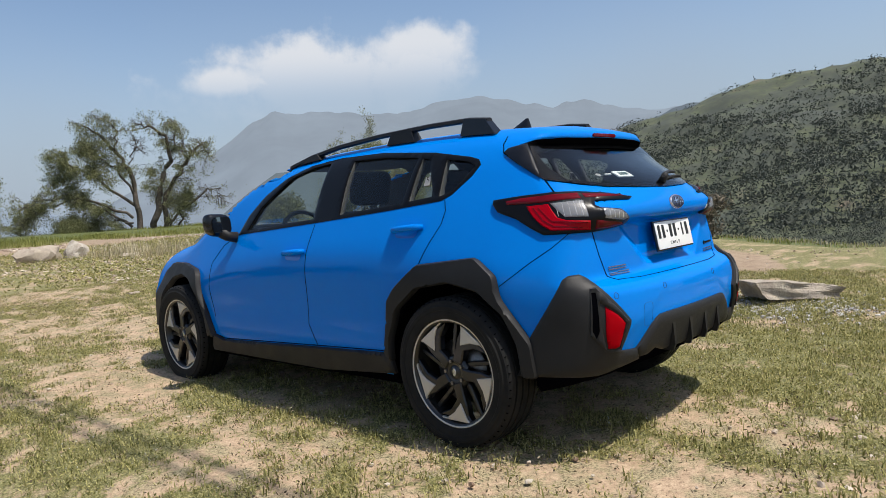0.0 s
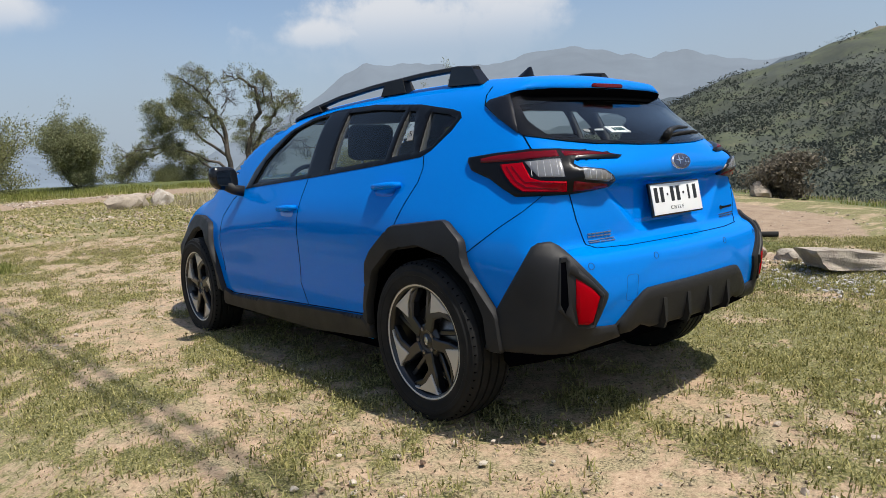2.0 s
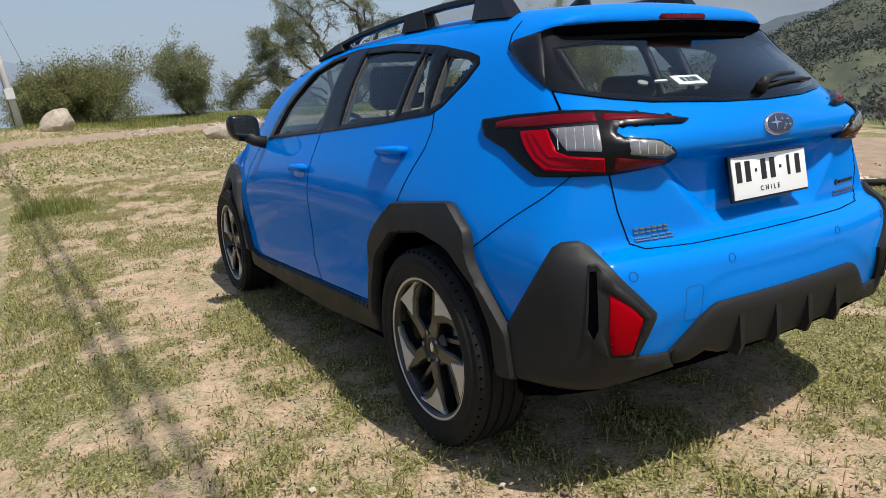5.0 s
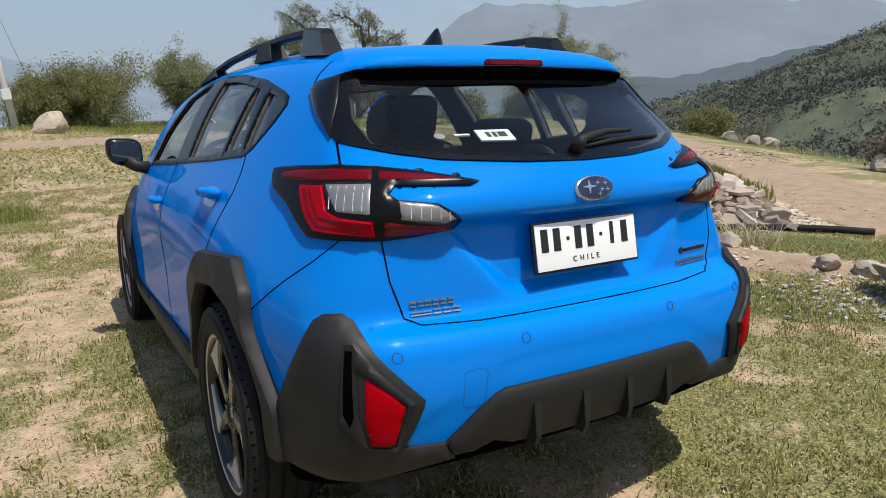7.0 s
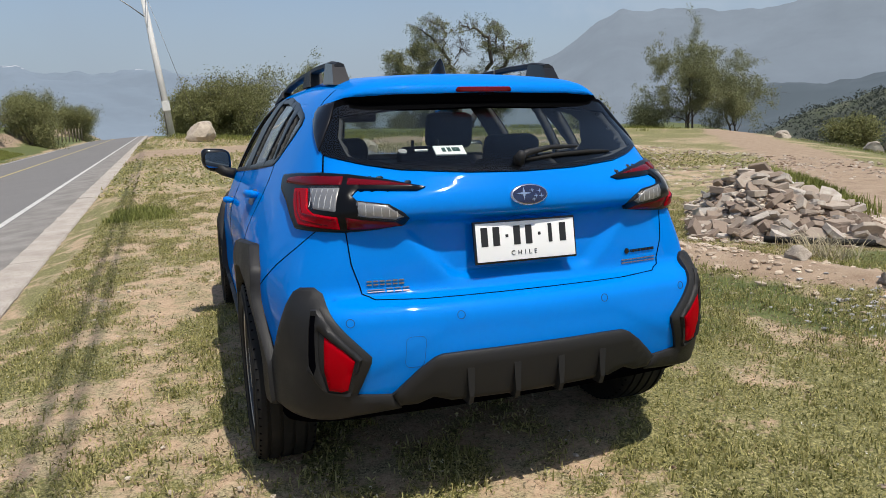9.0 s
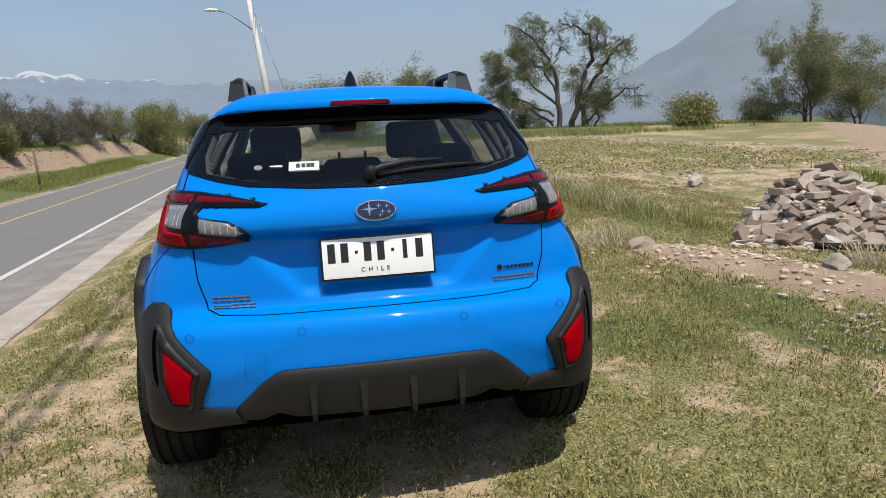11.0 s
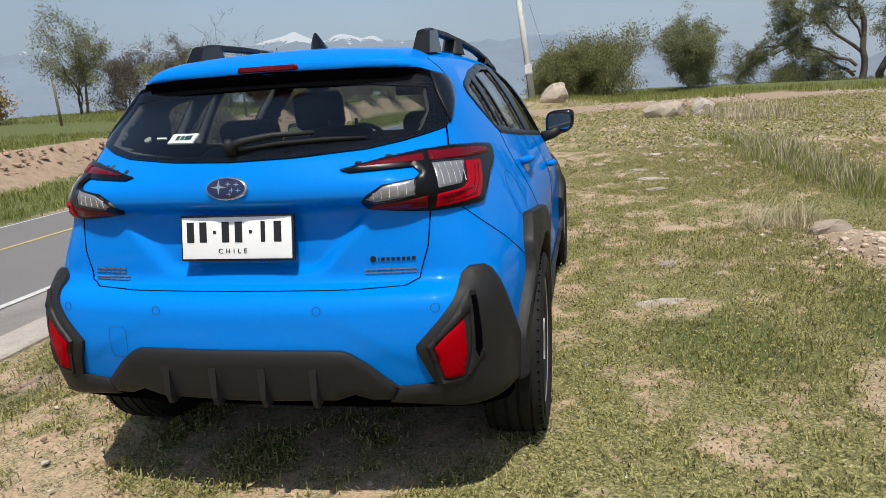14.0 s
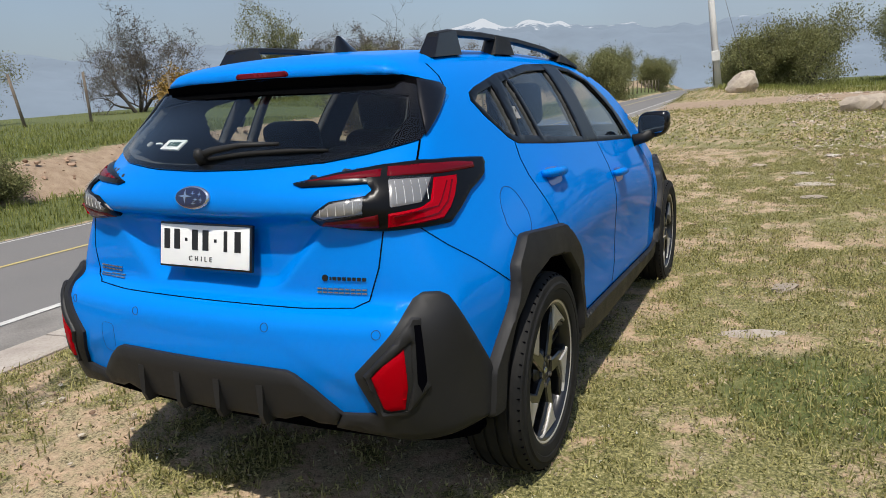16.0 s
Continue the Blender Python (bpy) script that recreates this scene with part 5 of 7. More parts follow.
# parking sensors, tow cover
for x, z in ((-0.605, 0.690), (-0.26, 0.690), (0.26, 0.690), (0.605, 0.690)):
    ring = [(x + 0.0125 * math.cos(w), z + 0.0125 * math.sin(w)) for w in np.linspace(0, 2 * math.pi, 17)]
    strip("parking_sensor", ring, "rear", SEAM, bumper, 1, 0.0022, 0.001, 0.01)
tow = soften([(-0.445, 0.535), (-0.385, 0.535), (-0.375, 0.635), (-0.44, 0.635)], 0.02)
strip("tow_cover", tow + tow[:1], "rear", SEAM, bumper, 1, 0.0010, 0.0008, 0.02)


def oval(rx, rz, n=32):
    return [(rx * math.cos(w), rz * math.sin(w)) for w in np.linspace(0, 2 * math.pi, n, endpoint=False)]


badge = patch("badge", [(a, 1.051 + b) for a, b in oval(0.067, 0.033)], "rear", CHROME, car, 1, 0.0, 0.010, 0.012, (), "oval chrome badge with a dark blue field", 0.004)
patch("badge_field", [(a, 1.051 + b) for a, b in oval(0.060, 0.027)], "rear", material("badge_blue", (0.006, 0.010, 0.05), 0.15, 0.0, 1.0), badge, 1, 0.009, 0.0112, 0.012, (), "", 0.0)


def spark(cx, cz, r):
    out = []
    for k in range(8):
        w = k * math.pi / 4
        q = r if k % 2 == 0 else r * 0.22
        out.append((cx + q * 1.35 * math.cos(w), cz + q * math.sin(w)))
    return out


patch("badge_mark", spark(-0.022, 1.054, 0.020), "rear", CHROME, badge, 1, 0.0105, 0.0135, 0.01, (), "", 0.0)
for cx, cz in ((0.008, 1.062), (0.020, 1.046), (0.034, 1.060), (0.040, 1.045), (0.012, 1.036)):
    patch("badge_mark", spark(cx, cz, 0.0075), "rear", CHROME, badge, 1, 0.0105, 0.013, 0.01, (), "", 0.0)


def bars(x0, x1, z0, z1, widths, mat, name, seed, lean=0.0):
    """Plain bars where lettering stands."""
    total = sum(widths) + 0.5 * (len(widths) - 1)
    unit, x = (x1 - x0) / total, x0
    for w in widths:
        patch(name, [(x, z0), (x + w * unit, z0), (x + w * unit + lean, z1), (x + lean, z1)], "rear", mat, tailgate, 1, 0.0, 0.005, 0.03, (), "", 0.0)
        x += (w + 0.5) * unit


for z in (0.786, 0.797):
    bars(-0.532, -0.415, z, z + 0.0045, (1.6, 1.6, 1.6, 1.6, 1.6, 1.6), NAMEPLATE, "nameplate", 0)
for z in (0.763, 0.770):
    bars(-0.532, -0.478, z, z + 0.003, (1,), NAMEPLATE, "nameplate", 0)
for z in (0.762, 0.772):
    bars(-0.472, -0.400, z, z + 0.004, (1.8, 1.8, 1.8), NAMEPLATE, "nameplate", 0)
for z in (0.778, 0.789):
    bars(0.388, 0.540, z, z + 0.0045, (1.6,) * 9, NAMEPLATE, "nameplate", 0)
bars(0.428, 0.538, 0.8165, 0.826, (0.4, 1, 0.9, 1, 1, 0.9, 1, 1), GLOSS, "nameplate", 0)
patch("nameplate", [(0.413 + a, 0.822 + b) for a, b in oval(0.009, 0.010, 12)], "rear", GLOSS, tailgate, 1, 0.0, 0.004, 0.02, (), "", 0.0)

# number plate
PLATE = Matrix.Translation((0, -0.7, 0.9)) @ pose(0, 0, 0, 90 - 9.5, 0, 0)


def on_plate(bm, name, mat, parent, label=""):
    bmesh.ops.transform(bm, matrix=PLATE, verts=bm.verts[:])
    return part(name, bm, mat, parent, label, True)


holder = on_plate(block((0.372, 0.140, 0.012), (0, 0, -0.006), None, 0.004), "plate_frame", GLOSS, car, "black frame of the number plate")
plate = on_plate(block((0.358, 0.126, 0.004), (0, 0, 0.002), None, 0.0018), "number_plate", WHITE, car, "white number plate with dark bars")
for x, w in ((-0.150, 0.024), (-0.108, 0.024), (-0.034, 0.024), (0.009, 0.024), (0.088, 0.014), (0.135, 0.024)):
    on_plate(block((w, 0.062, 0.002), (x, 0.018, 0.0048), None, 0.0008, 1), "plate_bar", INK, plate)
for x in (-0.070, 0.048):
    on_plate(block((0.010, 0.010, 0.002), (x, 0.018, 0.0048), None, 0.0006, 1), "plate_dot", INK, plate)


def lettering(name, words, size, m, mat, parent, spacing=1.0, thick=0.001):
    c = bpy.data.curves.new(name, "FONT")
    c.body, c.size, c.extrude, c.align_x, c.align_y, c.space_character = words, size, thick, "CENTER", "CENTER", spacing
    scrap = new("scrap", c)
    me = bpy.data.meshes.new_from_object(scrap.evaluated_get(bpy.context.evaluated_depsgraph_get()))
    bpy.data.objects.remove(scrap)
    me.materials.clear()
    me.materials.append(mat)
    me.transform(m)
    ob = new(name, me)
    ob.parent = parent
    return ob


lettering("plate_word", "CHILE", 0.021, PLATE @ Matrix.Translation((-0.012, -0.040, 0.0048)), INK, plate, 1.9)

# sticker on the rear glass
st = patch("sticker", [(-0.265, 1.185), (-0.166, 1.184), (-0.164, 1.211), (-0.263, 1.212)], "rear", WHITE, car, 1, 0.0, 0.0012, 0.02, (), "white sticker with dark green bars", 0.0)
STICKERINK = material("sticker_ink", (0.01, 0.05, 0.035), 0.5)
for x in (-0.240, -0.222, -0.206, -0.193):
    patch("sticker_bar", [(x, 1.193), (x + 0.012, 1.193), (x + 0.012, 1.205), (x, 1.205)], "rear", STICKERINK, st, 1, 0.001, 0.0022, 0.02, (), "", 0.0)
patch("sticker_bar", [(-0.325, 1.199), (-0.285, 1.199), (-0.285, 1.203), (-0.325, 1.203)], "rear", WHITE, tailgate, 1, 0.0, 0.0012, 0.02, (), "", 0.0)
patch("sticker_bar", [(-0.365 + a, 1.199 + b) for a, b in oval(0.014, 0.007, 14)], "rear", SEATGREY, tailgate, 1, 0.0, 0.0012, 0.02, (), "", 0.0)
for s in (-1, 1):
    q = patch("sticker", [(0.235, 1.225), (0.272, 1.223), (0.274, 1.268), (0.237, 1.270)], "side", SEATGREY, car, s, -0.006, -0.003, 0.03, (), "white window sticker with the figure 5", 0.0)
    c = cast([(0.252, 1.25)], "side", s, -0.001)[0]
    nn = normals(np.array([c]))[0]
    turn = Matrix(((0, 0, nn[0]), (-1 if s < 0 else 1, 0, nn[1]), (0, 1, nn[2]))).to_4x4()
    lettering("sticker_figure", "5", 0.04, Matrix.Translation(c) @ turn, INK, q)

# rear wiper
wiper = new("rear_wiper")
wiper.parent = car
tagged(wiper, "black rear wiper across the glass")


def on_glass(x, z, off):
    p = cast([(x, z)], "rear", 1, 0.0)[0]
    return Vector(p + normals(np.array([p]))[0] * off)


for name, pts, rad in (("wiper_arm", [(-0.02, 1.150, 0.018), (0.03, 1.163, 0.026), (0.12, 1.176, 0.026), (0.24, 1.180, 0.022)], (0.014, 0.012, 0.009, 0.006)),
                       ("wiper_blade", [(0.02, 1.152, 0.010), (0.14, 1.163, 0.012), (0.28, 1.168, 0.012), (0.39, 1.168, 0.010)], (0.005, 0.007, 0.007, 0.004)),
                       ("wiper_pivot", [(-0.005, 1.150, 0.0), (-0.005, 1.152, 0.03), (-0.003, 1.154, 0.045)], (0.019, 0.017, 0.010))):
    v, f = tube([on_glass(*p) for p in pts], rad, 10)
    mesh_object(name, v, f, CLAD if name != "wiper_blade" else RUBBER, wiper)

# roof rails, aerial fin
for s in (-1, 1):
    rail = new("roof_rail")
    rail.parent = car
    tagged(rail, "raised black roof rail")
    line = [(0.452, 0.0, 0.062), (0.455, 0.12, 0.072), (0.458, 0.4, 0.068), (0.462, 0.8, 0.058), (0.475, 1.15, 0.046), (0.49, 1.42, 0.028), (0.505, 1.62, 0.006)]
    pts = []
    for x, y, h in line:
        q = cast([(x, y)], "roof", s)[0]
        pts.append((q[0], q[1], q[2] + h))
    bm = bmesh.new()
    rows = []
    ys = np.linspace(0, len(pts) - 1, 31)
    for u in ys:
        p = [np.interp(u, range(len(pts)), [q[k] for q in pts]) for k in range(3)]
        w, t = 0.021, 0.013
        rows.append([bm.verts.new((p[0] + dx * w, p[1], p[2] + dz * t)) for dx, dz in ((-1, -0.6), (-0.8, 0.6), (-0.3, 1), (0.3, 1), (0.8, 0.6), (1, -0.6), (0.6, -1), (-0.6, -1))])
    for a, b in zip(rows, rows[1:]):
        for k in range(8):
            bm.faces.new((a[k], a[(k + 1) % 8], b[(k + 1) % 8], b[k]))
    bm.faces.new(rows[0][::-1])
    bm.faces.new(rows[-1])
    bmesh.ops.recalc_face_normals(bm, faces=bm.faces[:])
    part("rail_bar", bm, CLAD, rail, "", True)
    for y0, y1, name in ((-0.055, 0.17, "rail_foot"), (0.50, 0.72, "rail_foot"), (1.30, 1.62, "rail_foot")):
        bm = bmesh.new()
        loops = []
        for lift in (0, 1):
            ring = []
            for u in np.linspace(0, 1, 9):
                y = y0 + (y1 - y0) * (u if not lift else (0.28 if y0 < 0 else 0.15) + u * (0.62 if y0 < 0 else 0.7))
                q = cast([(0.456 if y < 1.2 else 0.485, y)], "roof", s)[0]
                h = np.interp(y, [p[1] for p in pts], [p[2] for p in pts]) - q[2]
                ring.append((q[0], y, q[2] + (h + 0.006 if lift else -0.006)))
            for sgn in (-1, 1):
                for p in (ring if sgn < 0 else ring[::-1]):
                    loops.append(bm.verts.new((p[0] + sgn * (0.024 if lift else 0.034), p[1], p[2])))
        n = 18
        for k in range(n):
            bm.faces.new((loops[k], loops[(k + 1) % n], loops[n + (k + 1) % n], loops[n + k]))
        bm.faces.new(loops[n:])
        bmesh.ops.recalc_face_normals(bm, faces=bm.faces[:])
        part(name, bm, GLOSS if y0 < 0 else CLAD, rail)
bm = bmesh.new()
rings = []
for u in np.linspace(0, 1, 9):
    z = 1.492 + 0.068 * u
    back_y, front_y = 0.075 + 0.02 * u, 0.27 - 0.155 * u ** 0.8
    w = 0.034 * (1 - u) ** 0.75 + 0.003
    ring = []
    for k in range(14):
        t = 2 * math.pi * k / 14
        yy = (back_y + front_y) / 2 - math.cos(t) * (front_y - back_y) / 2
        ring.append(bm.verts.new((math.sin(t) * w * (1.0 if math.cos(t) > -0.2 else 0.75), yy, z + (0 if u else 0.004 * math.cos(t) - 0.004))))
    rings.append(ring)
for a, b in zip(rings, rings[1:]):
    for k in range(14):
        bm.faces.new((a[k], a[(k + 1) % 14], b[(k + 1) % 14], b[k]))
bm.faces.new(rings[-1])
bmesh.ops.recalc_face_normals(bm, faces=bm.faces[:])
part("aerial_fin", bm, GLOSS, car, "gloss black shark fin aerial", True)

# mirrors and handles
for s in (-1, 1):
    mirror = new("wing_mirror")
    mirror.parent = car
    tagged(mirror, "black wing mirror")
    m = pose(s * 0.878, 1.97, 1.108, 0, 0, -s * 9)
    bm = bmesh.new()
    bmesh.ops.create_uvsphere(bm, u_segments=24, v_segments=14, radius=1.0)
    for v in bm.verts:
        x, y, z = v.co
        p = lambda q, e: math.copysign(abs(q) ** e, q)
        r = Vector((p(x, 0.5) * 0.090, p(y, 0.8) * 0.070, p(z, 0.5) * 0.074))
        if r.y < 0:
            r.y *= 0.55
        r.z += 0.012 * (x * s) - (0.02 * (-x * s) * (z < 0))
        v.co = m @ r
    part("mirror_housing", bm, GLOSS, mirror, "gloss black housing", True)
    shape = soften([(-0.074, -0.050), (0.074, -0.044), (0.076, 0.050), (-0.066, 0.054)], 0.03)
    bm = bmesh.new()
    f = bm.faces.new([bm.verts.new(m @ Vector((a * s, -0.044, b + 0.006 * (a)))) for a, b in shape])
    bmesh.ops.recalc_face_normals(bm, faces=bm.faces[:])
    if (m.to_3x3() @ Vector((0, -1, 0))).dot(f.normal) < 0:
        bmesh.ops.reverse_faces(bm, faces=bm.faces[:])
    part("mirror_glass", bm, material("mirror_silver", (0.55, 0.60, 0.64), 0.02, 1.0), mirror)
    v, f = tube([(s * 0.77, 1.93, 1.02), (s * 0.83, 1.95, 1.035), (s * 0.87, 1.965, 1.07)], (0.035, 0.032, 0.04), 10)
    mesh_object("mirror_foot", v, f, CLAD, mirror)
    for name, y, z in (("front_door", 1.21, 0.905), ("rear_door", 0.30, 1.005)):
        q = cast([(y, z)], "side", s)[0]
        host = doors[name, s]
        cup = soften([(y - 0.075, z - 0.034), (y + 0.08, z - 0.030), (y + 0.085, z + 0.028), (y - 0.07, z + 0.034)], 0.04)
        # flat plate in darker body blue: the hollow's shade is put into the colour
        patch("handle_cup", cup, "side", material("shaded_cup_paint", (0.0, 0.11, 0.45), 0.3, 0.2, 1.0), host, s, 0.0, 0.0015, 0.02, (), "", 0.0)
        v, f = tube([cast([(y + a, z + 0.012 + b)], "side", s, 0.0)[0] + np.array((s * c, 0, 0)) for a, b, c in ((0.10, -0.004, 0.004), (0.07, 0.0, 0.026), (0.0, 0.003, 0.032), (-0.075, 0.006, 0.028), (-0.105, 0.006, 0.004))], (0.012, 0.016, 0.017, 0.017, 0.011), 12)
        h = mesh_object("door_handle", v, f, PAINT, host)

# interior
def seat(x, y, lean, width, name, tall, mat):
    s = new(name)
    s.parent = car
    part("backrest", block((width, 0.14, 0.62), (x, y, 0.82), (lean, 0, 0), 0.05, 3), mat, s, "", True)
    part("seat_cushion", block((width, 0.5, 0.16), (x, y + 0.28, 0.56), (5, 0, 0), 0.05, 3), mat, s, "", True)
    part("headrest", block((0.27, 0.11, 0.20), (x, y - 0.09 * tall, 0.82 + 0.31 + 0.13 * tall), (lean, 0, 0), 0.05, 4), mat, s, "", True)
    for dx in (-0.06, 0.06):
        v, f = tube([(x + dx, y - 0.07 * tall, 1.05), (x + dx, y - 0.09 * tall, 1.22)], (0.007, 0.007), 8)
        mesh_object("headrest_post", v, f, CHROME, s)
    return s


seat(-0.37, 1.12, 12, 0.50, "front_seat", 1.0, SEAT)
seat(0.37, 1.12, 12, 0.50, "front_seat", 1.0, SEAT)
for x in (-0.42, 0.0, 0.42):
    seat(x, 0.32, 16, 0.41, "rear_seat", -0.3 if x == 0 else 0.05, SEAT)
part("dashboard", block((1.40, 0.5, 0.30), (0, 2.12, 0.90), (-6, 0, 0), 0.08, 3), INSIDE, car, "", True)
part("parcel_shelf", block((1.10, 0.42, 0.03), (0, -0.22, 0.98), (0, 0, 0), 0.01), INSIDE, car, "", True)
ring = [(-0.37 + 0.185 * math.cos(w), 1.72 + 0.06 * math.sin(w), 0.98 + 0.175 * math.sin(w)) for w in np.linspace(0, 2 * math.pi, 33)]
v, f = tube(ring, [0.014] * 33, 8, False)
wheel_ob = mesh_object("steering_wheel", v, f, INSIDE, car)
part("steering_hub", block((0.30, 0.05, 0.09), (-0.37, 1.735, 0.975), (-20, 0, 0), 0.02), INSIDE, wheel_ob, "", True)
part("inside_mirror", block((0.24, 0.035, 0.07), (0, 1.72, 1.36), (8, 0, 0), 0.014), INSIDE, car, "", True)
v = np.array([(x, y, z) for z, y, w in ((1.05, 2.74, 0.70), (1.16, 2.52, 0.66), (1.27, 2.30, 0.61), (1.36, 2.08, 0.57), (1.45, 1.84, 0.52)) for x in np.linspace(-w, w, 7)])
v[:, 2] -= 0.10 * v[:, 0] ** 2
v[:, 1] -= 0.16 * v[:, 0] ** 2
ws = mesh_object("windscreen", v, [(r * 7 + c, r * 7 + c + 1, r * 7 + c + 8, r * 7 + c + 7) for r in range(4) for c in range(6)], GLASS_SIDE, car)
ws.visible_shadow = False

# wheels
def spun(profile, sides, x0=0.0):
    """A body of revolution about x from (x, r) points."""
    n = len(profile)
    verts = [(x, r * math.cos(2 * math.pi * k / sides), r * math.sin(2 * math.pi * k / sides)) for k in range(sides) for x, r in profile]
    faces = [(k * n + i, k * n + i + 1, ((k + 1) % sides) * n + i + 1, ((k + 1) % sides) * n + i) for k in range(sides) for i in range(n - 1)]
    return verts, faces


def plate_piece(outline, x0, x1, inset=0.003):
    """A flat piece across the wheel from (r, degrees) corners, between depths x0 and x1."""
    bm = bmesh.new()
    back_v = [bm.verts.new((x0, r * math.cos(radians(a)), r * math.sin(radians(a)))) for r, a in outline]
    top_v = [bm.verts.new((x1, r * math.cos(radians(a)), r * math.sin(radians(a)))) for r, a in outline]
    n = len(outline)
    bm.faces.new(top_v)
    for k in range(n):
        bm.faces.new((back_v[k], back_v[(k + 1) % n], top_v[(k + 1) % n], top_v[k]))
    bmesh.ops.recalc_face_normals(bm, faces=bm.faces[:])
    bmesh.ops.bevel(bm, geom=[e for e in bm.edges if all(abs(v.co.x - x1) < 1e-6 for v in e.verts)], offset=inset, segments=1, affect="EDGES")
    return bm


wheel = new("wheel")
wheel.parent = car
tyre_profile = [(-0.100, 0.248), (-0.112, 0.268), (-0.113, 0.300), (-0.105, 0.335), (-0.090, 0.348)]
for c in (-0.066, -0.022, 0.022, 0.066):
    tyre_profile += [(c - 0.006, 0.352), (c - 0.005, 0.344), (c + 0.005, 0.344), (c + 0.006, 0.352)]
tyre_profile += [(0.090, 0.348), (0.105, 0.335), (0.108, 0.318), (0.1135, 0.312), (0.113, 0.295), (0.1105, 0.292), (0.111, 0.274), (0.106, 0.258), (0.094, 0.250)]
v, f = spun(tyre_profile, 72)
tyre = mesh_object("tyre", v, f, RUBBER, wheel, "black road tyre")
tyre.data.set_sharp_from_angle(angle=radians(30))
tread = bmesh.new()
for k in range(60):
    for sx in (-1, 1):
        block((0.016, 0.0035, 0.006), (sx * 0.093, 0, 0), None, 0, 1, tread)
        vs = list(tread.verts)[-8:]
        bmesh.ops.transform(tread, matrix=Matrix.Rotation(2 * math.pi * k / 60, 4, "X") @ Matrix.Translation((0, 0, 0.3425)), verts=vs)
tagged(part("tread_edge", tread, GAP, wheel), kind="stuff")
v, f = spun([(-0.09, 0.242), (-0.07, 0.229), (0.03, 0.224), (0.075, 0.235), (0.092, 0.246), (0.098, 0.249), (0.101, 0.255), (0.097, 0.259)], 72)
mesh_object("rim_barrel", v, f, RIMBLACK, wheel)
v, f = spun([(0.0965, 0.2440), (0.0990, 0.2455), (0.0995, 0.2535), (0.0985, 0.2555)], 72)
mesh_object("rim_lip", v, f, ALLOY, wheel, "machined bright rim edge")
v, f = spun([(0.0975, 0.2550), (0.1015, 0.2565), (0.1010, 0.2610), (0.097, 0.262)], 72)
mesh_object("rim_flange", v, f, RIMBLACK, wheel)
v, f = spun([(0.070, 0.232), (0.0945, 0.2370), (0.0972, 0.2445)], 72)
mesh_object("rim_slope", v, f, RIMBLACK, wheel)
v, f = spun([(0.02, 0.0), (0.02, 0.15), (0.008, 0.15), (0.008, 0.0)], 48)
mesh_object("brake_disc", v, f, STEEL, wheel)
v, f = spun([(0.055, 0.080), (0.066, 0.077), (0.073, 0.066), (0.074, 0.040), (0.068, 0.034), (0.070, 0.031), (0.0745, 0.028), (0.0755, 0.0)], 40)
mesh_object("hub", v, f, RIMBLACK, wheel)
for k in range(5):
    a = 72 * k
    part("spoke", plate_piece([(0.055, a - 30), (0.055, a + 26), (0.108, a + 9), (0.162, a + 6), (0.206, a + 2), (0.236, a + 4), (0.236, a - 46), (0.216, a - 43), (0.178, a - 30), (0.125, a - 16), (0.084, a - 24)], 0.045, 0.082, 0.006), RIMBLACK, wheel)
    part("spoke_face", plate_piece([(0.142, a - 5), (0.184, a - 2), (0.222, a), (0.242, a + 3), (0.242, a - 40), (0.233, a - 41), (0.224, a - 33), (0.186, a - 21)], 0.072, 0.0885, 0.003), ALLOY, wheel, "machined bright spoke face")
    part("spoke_web", plate_piece([(0.055, a + 28), (0.09, a + 20), (0.236, a + 13), (0.236, a + 18), (0.10, a + 33), (0.055, a + 44)], 0.030, 0.055, 0.004), RIMBLACK, wheel)
    bm = bmesh.new()
    bmesh.ops.create_cone(bm, cap_ends=True, segments=6, radius1=0.010, radius2=0.009, depth=0.02, matrix=Matrix.Translation((0.072, 0.053 * math.cos(radians(a + 36)), 0.053 * math.sin(radians(a + 36)))) @ Matrix.Rotation(radians(90), 4, "Y"))
    part("wheel_nut", bm, STEEL, wheel)
part("wheel_badge", plate_piece([(math.hypot(0.019 * math.cos(w), 0.011 * math.sin(w)), math.degrees(math.atan2(0.011 * math.sin(w), 0.019 * math.cos(w))) + 90) for w in np.linspace(0, 2 * math.pi, 20, endpoint=False)], 0.074, 0.0772, 0.001), CHROME, wheel)
wheel.matrix_basis = pose(0.770, 0, 0.347, 0, 0, 0) @ pose(0, 0, 0, 72, 0, 0)
spin = {(-1, 0): 0, (-1, 1): 24, (1, 1): 47}
for s in (-1, 1):
    for k, y0 in enumerate(AXLES):
        if s == 1 and k == 0:
            continue
        copy_thing(wheel, pose(s * 0.770, y0, 0.347, 0, 0, 180 if s < 0 else 0) @ pose(0, 0, 0, spin[s, k], 0, 0))


# ---- stones, rubble, grass, posts and cables ----
STONE = material("pale_stone", (0.4, 0.35, 0.29), 0.9)
_n = Nodes(STONE)
_r = _n.t.nodes.new("ShaderNodeObjectInfo").outputs["Random"]
_n.color(_n.mix(_n.ramp(_n.noise(5.0, 5.0, 0.7), (0.35, 0.0), (0.65, 1.0)), _n.ramp(_r, (0.0, (0.30, 0.23, 0.17)), (0.5, (0.46, 0.39, 0.30)), (1.0, (0.56, 0.52, 0.46))), (0.30, 0.25, 0.20)))
_n.bump(_n.noise(22.0, 6.0, 0.7), 0.7, 0.03)
CONCRETE = material("broken_concrete", (0.45, 0.42, 0.37), 0.92)
_n = Nodes(CONCRETE)
_r = _n.t.nodes.new("ShaderNodeObjectInfo").outputs["Random"]
